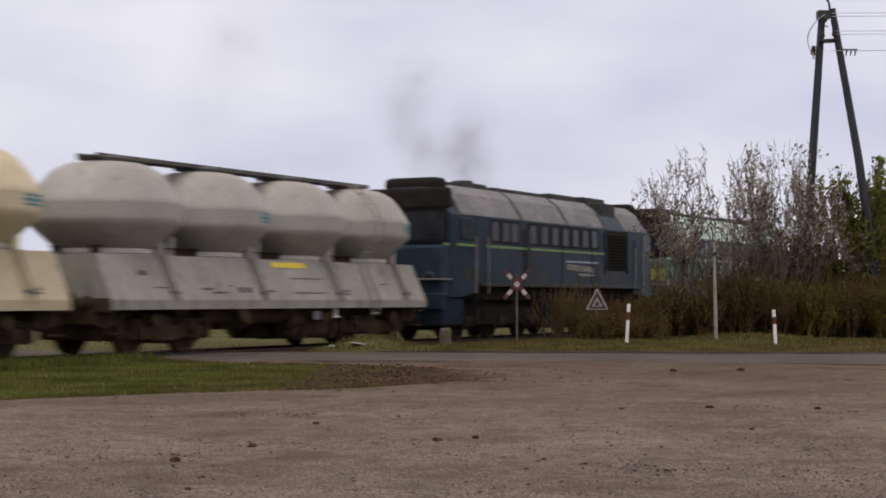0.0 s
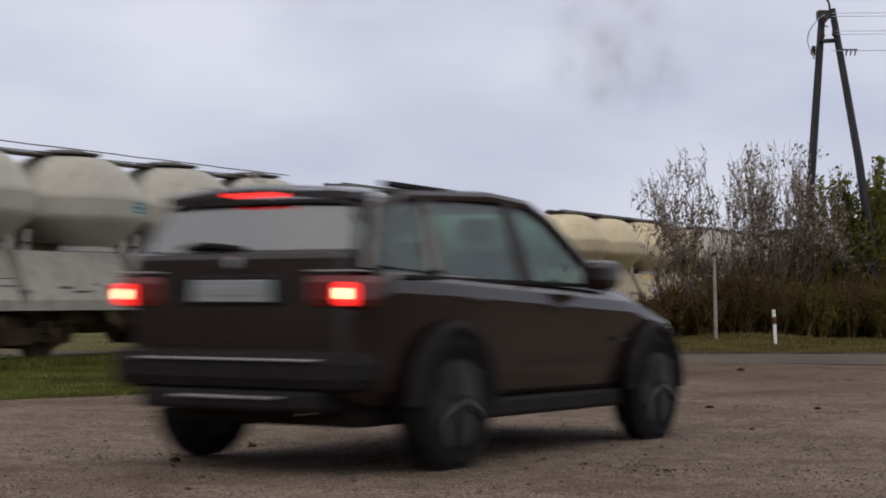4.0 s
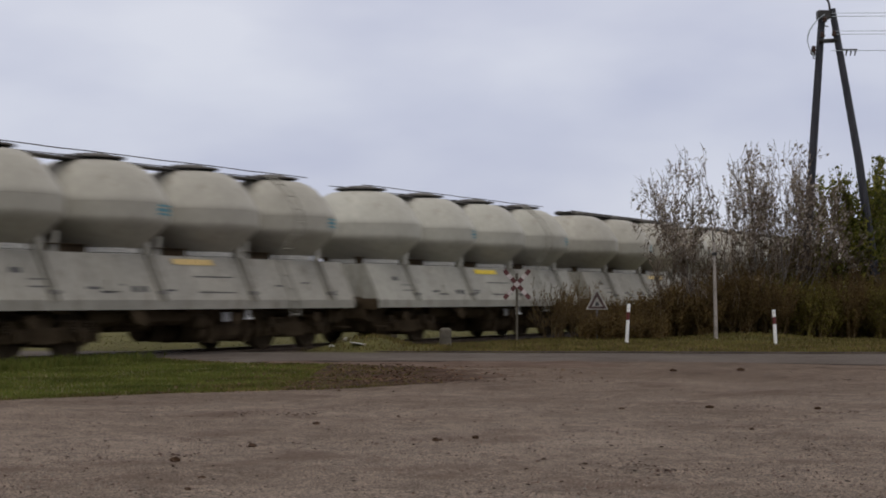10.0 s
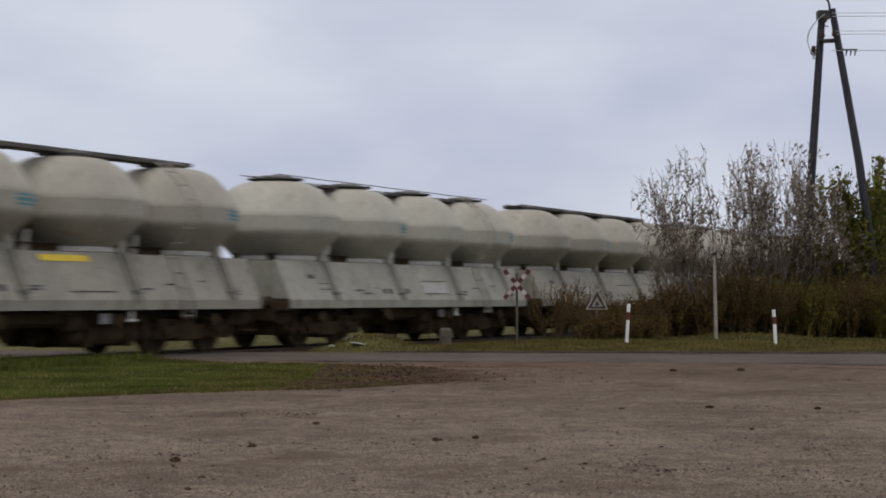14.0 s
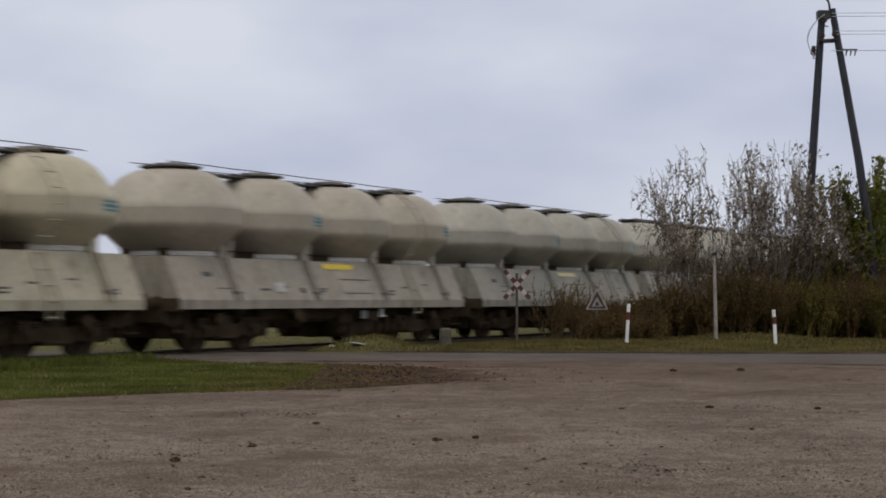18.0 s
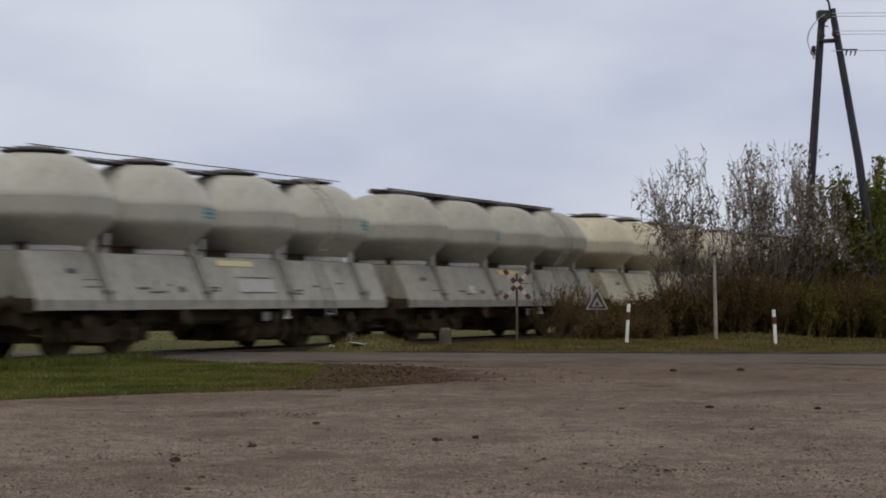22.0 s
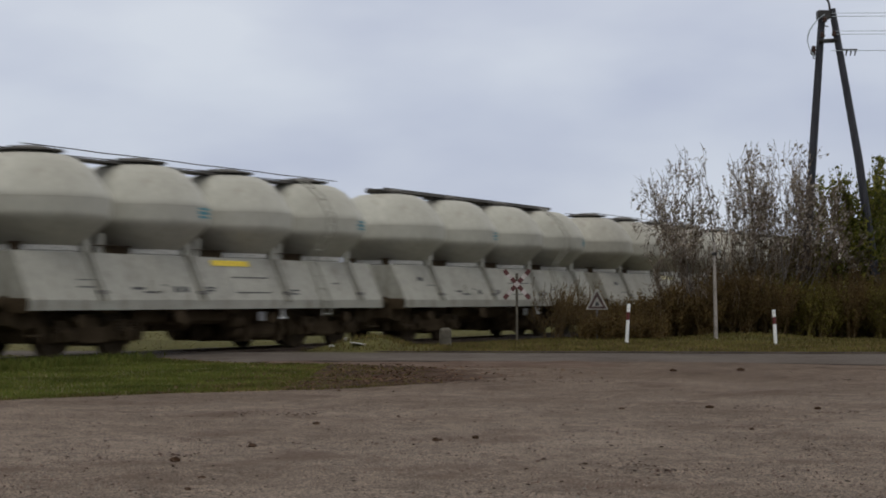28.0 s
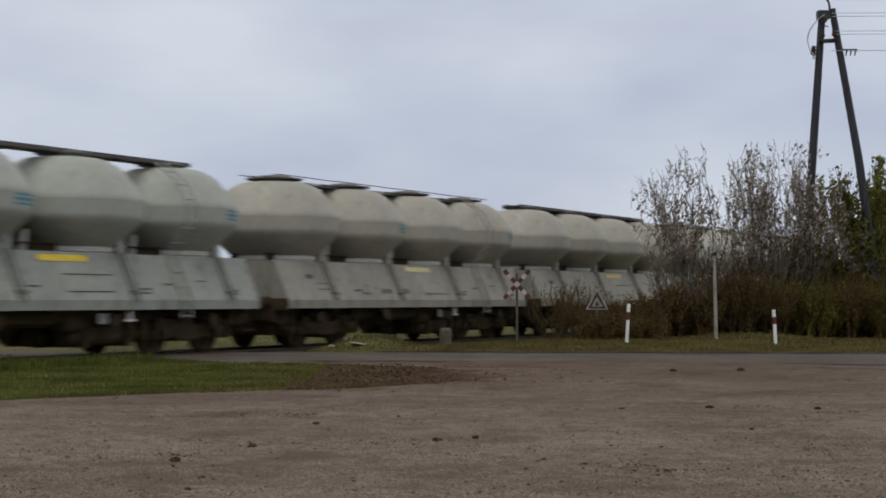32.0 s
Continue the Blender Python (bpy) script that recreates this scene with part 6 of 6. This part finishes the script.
v, f = [], []
for k in range(34000):
    y = 6.3 + 20 * rng.random() ** 1.4
    x = rng.uniform(-0.31, 0.31) * y
    if y > (wedge_near(x) if x < 1.2 else 28):
        continue
    r = 0.003 + 0.007 * rng.random() ** 3
    a = rng.uniform(0, 6.283)
    n = len(v)
    z = lot_z(y) - 0.012
    for j in range(4):
        q = a + 1.5708 * j
        rr = r * rng.uniform(0.7, 1.3)
        v.append((x + rr * math.cos(q), y + rr * math.sin(q), z))
    v.append((x, y, z + r * rng.uniform(0.6, 1.2)))
    f += [(n, n + 1, n + 4), (n + 1, n + 2, n + 4), (n + 2, n + 3, n + 4), (n + 3, n, n + 4)]
ob = cloud("lot_gravel", v, f, M["pebble"])
tagged(ob, "loose grit and small stones on the lot", "gravel", kind="stuff")


# ---------------------------------------------------------------- shrubs and trees
def grow(rng, base, way, length, radius, depth, out, leaves, spread_a, leaf_from, leaf_rate, droop=0.0, sides=(1, 2, 2)):
    """A limb in three bent pieces, with side limbs; fills out with (p0, p1, r0, r1) and leaves with points."""
    p, d = Vector(base), Vector(way).normalized()
    seg = length / 3
    for k in range(3):
        r0 = radius * (1 - 0.26 * k)
        r1 = radius * (1 - 0.26 * (k + 1))
        d = (d + Vector((rng.gauss(0, 0.14), rng.gauss(0, 0.14), rng.gauss(0.05 - droop, 0.10)))).normalized()
        q = p + d * seg
        out.append((p, q, r0, r1))
        if depth > 0:
            for _ in range(rng.choice(sides) if k else 0 if depth == 4 else 1):
                if spread_a > 0.9:
                    # a clear fork: off at a wide angle, then reaching up
                    turn = rng.uniform(0, 6.283)
                    u = d.orthogonal().normalized()
                    off = u * math.cos(turn) + d.cross(u) * math.sin(turn)
                    side = (d + off * rng.uniform(0.7, 1.35) + Vector((0, 0, 0.12))).normalized()
                else:
                    side = (d + Vector((rng.gauss(0, spread_a), rng.gauss(0, spread_a), rng.gauss(0.12, spread_a * 0.6)))).normalized()
                grow(rng, p.lerp(q, rng.uniform(0.3, 1.0)), side, length * rng.uniform(0.5, 0.72), r1 * 0.66, depth - 1, out, leaves, spread_a, leaf_from, leaf_rate, droop, sides)
        if depth <= leaf_from:
            for _ in range(leaf_rate):
                if rng.random() < 0.75:
                    leaves.append(p.lerp(q, rng.random()) + Vector((rng.gauss(0, 0.04), rng.gauss(0, 0.04), rng.gauss(0, 0.04))))
        p = q


def sticks(limbs, n, least=0.004):
    v, f = [], []
    for p, q, r0, r1 in limbs:
        d = (q - p).normalized()
        u = d.orthogonal().normalized()
        w = d.cross(u)
        k0 = len(v)
        for c, r in ((p, max(r0, least)), (q, max(r1, least))):
            for i in range(n):
                a = 6.28319 * i / n
                v.append(c + (u * math.cos(a) + w * math.sin(a)) * r)
        for i in range(n):
            f.append((k0 + i, k0 + (i + 1) % n, k0 + n + (i + 1) % n, k0 + n + i))
    return v, f


def leaf_quads(rng, pts, size):
    v, f = [], []
    for p in pts:
        n = Vector((rng.gauss(0, 1), rng.gauss(0, 1), rng.gauss(0, 1))).normalized()
        u = n.orthogonal().normalized()
        w = n.cross(u)
        s = size * rng.uniform(0.6, 1.4)
        k = len(v)
        v += [p - u * s, p - w * s * 0.55, p + u * s, p + w * s * 0.55]
        f += [(k, k + 1, k + 2, k + 3)]
    return v, f


def plant(name, label, category, group, x, y, stems, height, lean, depth, rad, spread_a, mat_wood, mat_twig, mat_leaf, leaf_size, leaf_from, leaf_rate, seed, droop=0.0, base_r=0.3, keep=1.0, reach=1.0, least=0.005, full=False, bare=0.0):
    rng = random.Random(seed)
    limbs, leaves = [], []
    for k in range(stems):
        a = rng.uniform(0, 6.283)
        b = Vector((base_r * math.cos(a) * rng.random(), base_r * math.sin(a) * rng.random(), -0.1))
        way = Vector((lean * math.cos(a) * rng.random(), lean * math.sin(a) * rng.random(), 1.0))
        grow(rng, b, way, height * rng.uniform(0.38, 0.54), rad * rng.uniform(0.7, 1.1), depth, limbs, leaves, spread_a, leaf_from, leaf_rate, droop, (1, 1, 2) if depth > 3 else (1, 2, 2))
    # bring it to its height and spread
    rank = int((0.95 if full else 1.0) * len(limbs)) - 1
    top = sorted(q.z for _, q, _, _ in limbs)[rank]
    wide = sorted(math.hypot(q.x, q.y) for _, q, _, _ in limbs)[int((0.93 if full else 0.97) * len(limbs))]
    kz, kx = height / top, reach / wide if full else min(1.0, reach / wide)
    fit_to = lambda p: Vector((p.x * kx, p.y * kx, p.z * kz))
    limbs = [(fit_to(p), fit_to(q), r0, r1) for p, q, r0, r1 in limbs]
    leaves = [fit_to(p) for p in leaves if rng.random() < keep]
    if full:
        # the crown is open below and rounded off above
        limbs = [l for l in limbs if l[1].z < height * (1.1 - 0.12 * (math.hypot(l[1].x, l[1].y) / reach) ** 2)]
        leaves = [p for p in leaves if bare * height < p.z < height * (1.08 - 0.12 * (math.hypot(p.x, p.y) / reach) ** 2)]
    o = tagged(new(name), label, category, group)
    o.matrix_basis = pose(x, y, ground_z(x, y))
    thick = [l for l in limbs if l[2] > 0.016]
    thin_ones = [l for l in limbs if l[2] <= 0.016]
    v, f = sticks(thick, 6)
    if thick:
        cloud("trunk", v, f, mat_wood, o)
    v, f = sticks(thin_ones, 3, least)
    tagged(cloud("twig_tangle", v, f, mat_twig, o), kind="stuff")
    if leaves:
        v, f = leaf_quads(rng, leaves, leaf_size)
        tagged(cloud("crown", v, f, mat_leaf, o), kind="stuff")
    return o


TREE = "thin bare-branched tree with a few withered grey leaves"
for k, (x, y, h, st, sd) in enumerate(((7.0, 47.9, 4.3, 4, 21), (7.6, 47.8, 4.8, 4, 25), (8.2, 48.0, 5.4, 4, 22), (8.9, 48.6, 4.6, 4, 13), (9.6, 47.7, 5.4, 4, 14), (10.3, 48.4, 5.2, 4, 15), (11.1, 48.7, 4.7, 4, 16), (10.0, 49.0, 4.4, 3, 18), (11.2, 48.1, 3.9, 3, 19))):
    plant("bare_tree", TREE, "tree", "thin trees by the track", x, y, st, h, 1.9, 4, 0.055, 1.0, M["bark"], M["twig"], M["pale_leaf"], 0.055, 1, 2, sd, droop=0.02, keep=0.40 if x < 9.7 else 0.28, reach=2.2 if k else 1.25, least=0.006, full=True, bare=0.5)
for k, (x, y, h, sd) in enumerate(((13.4, 50.6, 5.2, 31), (14.8, 50.9, 5.1, 32), (12.6, 49.3, 4.7, 33), (13.2, 49.6, 4.0, 34), (11.8, 50.4, 3.2, 35))):
    plant("leafy_tree", "small tree with dense dark yellow-green leaves", "tree", "leafy trees by the pole", x, y, 7, h, 1.3, 3, 0.05, 0.7, M["bark"], M["twig"], M["green_leaf"], 0.065, 2, 5, sd, droop=0.03, reach=1.8 if sd < 33 else 1.2, full=True)
k = 0
for x in spread(6.9, 12.3, 0.45):
    k += 1
    r = random.Random(700 + k)
    leaf = M["pale_leaf"] if x < 9.2 else M["brown_leaf"] if k % 2 else M["olive_leaf"]
    plant("tall_shrub", "tall open shrub of grey-brown twigs with withered leaves" if x < 9.2 else "tall open shrub of brown twigs with olive-brown leaves", "shrub", "tall shrubs behind the thicket", x + r.uniform(-0.2, 0.2), 48.9 + r.uniform(-0.3, 0.3), 3 if x < 9.2 else 4, r.uniform(2.6, 3.5) - 0.5 * smooth(8.8, 6.9, x), 1.3, 3, 0.02, 0.62, M["bark"], M["twig"], leaf, 0.036, 1, 2, 900 + k, base_r=0.4, reach=1.1, keep=0.25 + 0.5 * smooth(8.5, 9.5, x))
SHRUB = "dense tangle of brown leafless stems and dead leaves"


def thicket_height(x):
    """Low by the crossing, rising towards the pole; a taller loose clump at its tip."""
    return 1.72 - 0.74 * smooth(4.0, 4.3, x) + 0.36 * smooth(4.9, 5.7, x) + 0.25 * smooth(5.7, 6.6, x) + 0.5 * smooth(6.6, 8.6, x)


k = 0
for x in spread(3.3, 14.2, 0.62):
    for row_y in (46.7, 47.5, 48.3):
        k += 1
        r = random.Random(100 + k)
        hh = thicket_height(x) * r.uniform(0.84, 1.1)
        leaf = M["olive_leaf"] if x > 9.4 and r.random() < 0.75 else M["brown_leaf"]
        plant("shrub", SHRUB if leaf is M["brown_leaf"] else "dense brown shrub with dull olive leaves", "shrub", "roadside thicket", x + r.uniform(-0.2, 0.2), row_y + r.uniform(-0.3, 0.3), 18 if x > 4.8 else 8, hh, 0.9, 2, 0.015, 0.42, M["brown_twig"], M["brown_twig"], leaf, 0.03, 1, 6 if x > 4.8 else 1, 200 + k, base_r=0.5, reach=0.75)
# low dead stems in front of the warning sign
for k, x in enumerate((4.0, 4.45, 4.95, 5.4, 5.9)):
    r = random.Random(300 + k)
    plant("shrub", SHRUB, "shrub", "roadside thicket", x, 45.5 + r.uniform(-0.15, 0.1), 9, r.uniform(0.72, 0.88), 0.9, 2, 0.012, 0.42, M["brown_twig"], M["brown_twig"], M["brown_leaf"], 0.028, 1, 3, 330 + k, base_r=0.35, reach=0.5)

# ---------------------------------------------------------------- exhaust smoke
def smoke_material(name, tone, dens, grain):
    """Thin smoke: thickest at the middle of each puff, ragged by noise."""
    m = bpy.data.materials.new(name)
    m.use_nodes = True
    n, l = m.node_tree.nodes, m.node_tree.links
    n.clear()
    out = n.new("ShaderNodeOutputMaterial")
    mix = n.new("ShaderNodeMixShader")
    tr = n.new("ShaderNodeBsdfTransparent")
    df = n.new("ShaderNodeBsdfDiffuse")
    df.inputs[0].default_value = (*tone, 1)
    tc = n.new("ShaderNodeTexCoord")
    flat = n.new("ShaderNodeMapping")
    flat.inputs["Scale"].default_value = (1, 0, 1)
    l.new(tc.outputs["Object"], flat.inputs[0])
    ball = n.new("ShaderNodeTexGradient")
    ball.gradient_type = "QUADRATIC_SPHERE"
    l.new(flat.outputs[0], ball.inputs[0])
    seed = n.new("ShaderNodeObjectInfo")
    nz = n.new("ShaderNodeTexNoise")
    nz.noise_dimensions = "4D"
    nz.inputs["Scale"].default_value = grain
    nz.inputs["Detail"].default_value = 5
    nz.inputs["Roughness"].default_value = 0.6
    l.new(tc.outputs["Object"], nz.inputs["Vector"])
    wv = n.new("ShaderNodeMath")
    wv.operation = "MULTIPLY"
    wv.inputs[1].default_value = 30.0
    l.new(seed.outputs["Random"], wv.inputs[0])
    l.new(wv.outputs[0], nz.inputs["W"])
    mr = n.new("ShaderNodeMapRange")
    mr.inputs[1].default_value, mr.inputs[2].default_value = 0.32, 0.70
    l.new(nz.outputs["Fac"], mr.inputs[0])
    mul = n.new("ShaderNodeMath")
    mul.operation = "MULTIPLY"
    l.new(ball.outputs["Fac"], mul.inputs[0])
    l.new(mr.outputs[0], mul.inputs[1])
    amount = n.new("ShaderNodeMath")
    amount.operation = "MULTIPLY"
    amount.inputs[1].default_value = dens
    amount.use_clamp = True
    l.new(mul.outputs[0], amount.inputs[0])
    l.new(amount.outputs[0], mix.inputs[0])
    l.new(tr.outputs[0], mix.inputs[1])
    l.new(df.outputs[0], mix.inputs[2])
    l.new(mix.outputs[0], out.inputs[0])
    return m


M["smoke"] = smoke_material("brown_exhaust_smoke", (0.27, 0.22, 0.21), 0.4, 1.0)
M["thin_smoke"] = smoke_material("thin_exhaust_smoke", (0.40, 0.39, 0.44), 0.42, 0.9)


def puff_shell(bm):
    """A shallow domed veil of smoke, one metre in radius."""
    rings = []
    for k in range(9):
        r = 1.0 * k / 8
        rings.append([bm.verts.new((r * math.cos(6.28319 * i / 20), 0.35 * r * r + 0.08 * noise.noise(Vector((r * math.cos(6.28319 * i / 20) * 2, r * math.sin(6.28319 * i / 20) * 2, 0))), r * math.sin(6.28319 * i / 20))) for i in range(20)] if k else [bm.verts.new((0, 0, 0))])
    for i in range(20):
        bm.faces.new((rings[0][0], rings[1][i], rings[1][(i + 1) % 20]))
    for a, b in zip(rings[1:], rings[2:]):
        for i in range(20):
            bm.faces.new((a[i], b[i], b[(i + 1) % 20], a[(i + 1) % 20]))


def smoke_puff(puffs, mat, label):
    o = tagged(new("exhaust_smoke"), label, "smoke", "smoke drifting from the locomotives")
    for k, (x, z, r, stretch, turn) in enumerate(puffs):
        pf = piece("puff", "puff", puff_shell, mat, o, flat=False)
        pf.matrix_basis = pose(x, -0.35 * k, z, 0, turn, 0) @ Matrix.Diagonal((r, r, r * stretch, 1))
        pf.visible_shadow = False
    return o


WISPS = [
    # places at 0, 1, 2, 3 and 3.5 s: metres across and up, 48 m off
    ("smoke", 0.75, [(0.95, 4.55), (3.9, 4.85), (4.9, 5.3), (5.3, 5.9), (5.5, 6.2)]),
    ("smoke", 0.9, [(0.75, 5.1), (3.5, 5.2), (3.6, 6.0), (4.9, 6.9), (5.1, 7.3)]),
    ("smoke", 0.8, [(0.55, 5.6), (3.1, 5.4), (5.5, 5.7), (6.1, 6.6), (6.3, 7.0)]),
    ("smoke", 0.8, [(0.3, 5.5), (2.6, 5.7), (5.0, 6.8), (5.8, 7.9), (6.0, 8.4)]),
    ("smoke", 0.85, [(0.85, 6.3), (2.1, 5.4), (4.1, 5.2), (4.4, 6.0), (4.5, 6.4)]),
    ("smoke", 0.9, [(-0.6, 5.6), (1.5, 5.8), (3.9, 6.5), (4.3, 7.4), (4.5, 7.8)]),
    ("thin_smoke", 1.0, [(-1.0, 6.3), (1.7, 6.6), (3.2, 5.8), (3.5, 6.6), (3.6, 7.0)]),
    ("thin_smoke", 1.0, [(-1.15, 7.2), (0.9, 6.4), (2.9, 7.2), (3.4, 8.2), (3.6, 8.7)]),
    ("thin_smoke", 1.0, [(-0.85, 8.1), (1.0, 7.6), (5.3, 7.9), (5.2, 9.0), (5.3, 9.4)]),
]
wisps = []
for _k, (_mat, _size, _way) in enumerate(WISPS):
    _r = random.Random(60 + _k)
    _o = smoke_puff([(0, 0, _size * (1.25 + 0.3 * _r.random()), 1.3, _r.uniform(-60, 60))], M[_mat], "brown exhaust smoke curling above a locomotive" if _k < 6 else "thin grey-brown column of drifting exhaust smoke")
    wisps.append((_o, _way))
M["old_smoke"] = smoke_material("old_exhaust_haze", (0.47, 0.46, 0.58), 0.36, 0.35)
puff_old = smoke_puff([(0, -0.8, 2.1, 1.2, 0), (0.3, 1.0, 2.0, 1.0, 20)], M["old_smoke"], "faint bluish haze of old exhaust smoke")


# ---------------------------------------------------------------- everything that moves
def roll_rows(radius, x, z, along, times):
    return [(t, pose(x, 0, z) @ Matrix.Rotation(along(t) / radius, 4, "Y")) for t in times]


def motions():
    coarse = [2.0 * k for k in range(17)]
    for k, w in enumerate(wagons):
        walk(w, [(t, on_track(train_at(t) - PITCH * (k + 0.5))) for t in coarse])
    walk(blue_loco, [(t, on_track(train_at(t) + LOCO_L * 0.5)) for t in coarse])
    walk(green_loco, [(t, on_track(train_at(t) + LOCO_L * 1.5)) for t in coarse])
    # wheels: one roll for all that sit alike
    fine = [k / 15 for k in range(481)]
    rolled = {}
    for ob, kind, h, radius, x in WHEELS:
        if (kind, h) not in rolled:
            walk(ob, roll_rows(radius, x, radius, train_at, fine))
            rolled[kind, h] = ob
        else:
            first = rolled[kind, h].animation_data
            ob.rotation_mode = "QUATERNION"
            ob.animation_data_create()
            ob.animation_data.action = first.action
            ob.animation_data.action_slot = first.action_slot
    # the car: centre of its wheelbase, and its heading clockwise from +Y
    way = [(0.0, -15.9, -15.4, 31), (1.5, -9.9, -5.4, 31), (2.7, -5.0, 2.6, 31), (3.3, -2.72, 6.22, 31), (3.5, -1.89, 7.54, 31), (4.2, 0.70, 12.0, 30.5), (4.9, 3.0, 15.9, 29), (5.5, 4.50, 18.55, 28), (6.0, 5.70, 20.5, 29), (6.6, 7.0, 22.75, 31), (7.0, 7.95, 24.3, 36), (8.0, 10.5, 27.8, 58), (9.0, 14.5, 30.0, 85), (11.0, 25.0, 29.0, 99), (14.0, 52.0, 24.3, 100), (20.0, 120.0, 12.6, 100), (32.0, 260.0, -11.5, 100)]
    walk(car, [(t, pose(x, y, lot_z(y) if x < 20 else 0.0, 0, 0.8 if y < 21 else 0.0, 90 - hd)) for t, x, y, hd in way])
    dist = [0.0]
    for a, b in zip(way, way[1:]):
        dist.append(dist[-1] + math.hypot(b[1] - a[1], b[2] - a[2]))

    def run(t):
        return float(np.interp(t, [q[0] for q in way], dist))
    times = [k / 15 for k in range(481)]
    for wh in car_wheels:
        x, y, z = wh.location
        walk(wh, [(t, pose(x, y, z) @ Matrix.Rotation(min(run(t), 60.0) / 0.362, 4, "Y")) for t in times])
    # smoke
    for k, (o, way_up) in enumerate(wisps):
        d = 48.0 + 0.3 * k
        rows = [(t, pose(x * d / 48.0, d, z)) for t, (x, z) in zip((0.0, 1.0, 2.0, 3.0, 3.5), way_up)]
        x, z = way_up[-1]
        walk(o, rows + [(5.2, pose(x + 1.2, d + 3, z + 6.5)), (8.0, pose(x + 3.0, d + 10, z + 18.0)), (32.0, pose(x + 8.0, d + 40, 95.0))])
    walk(puff_old, [(0.0, pose(-6.4, 46.5, 7.6)), (2.0, pose(-5.6, 50.0, 9.0)), (5.0, pose(-4.0, 60.0, 15.0)), (8.0, pose(-3.0, 70.0, 24.0)), (32.0, pose(3.0, 90.0, 95.0))])


motions()
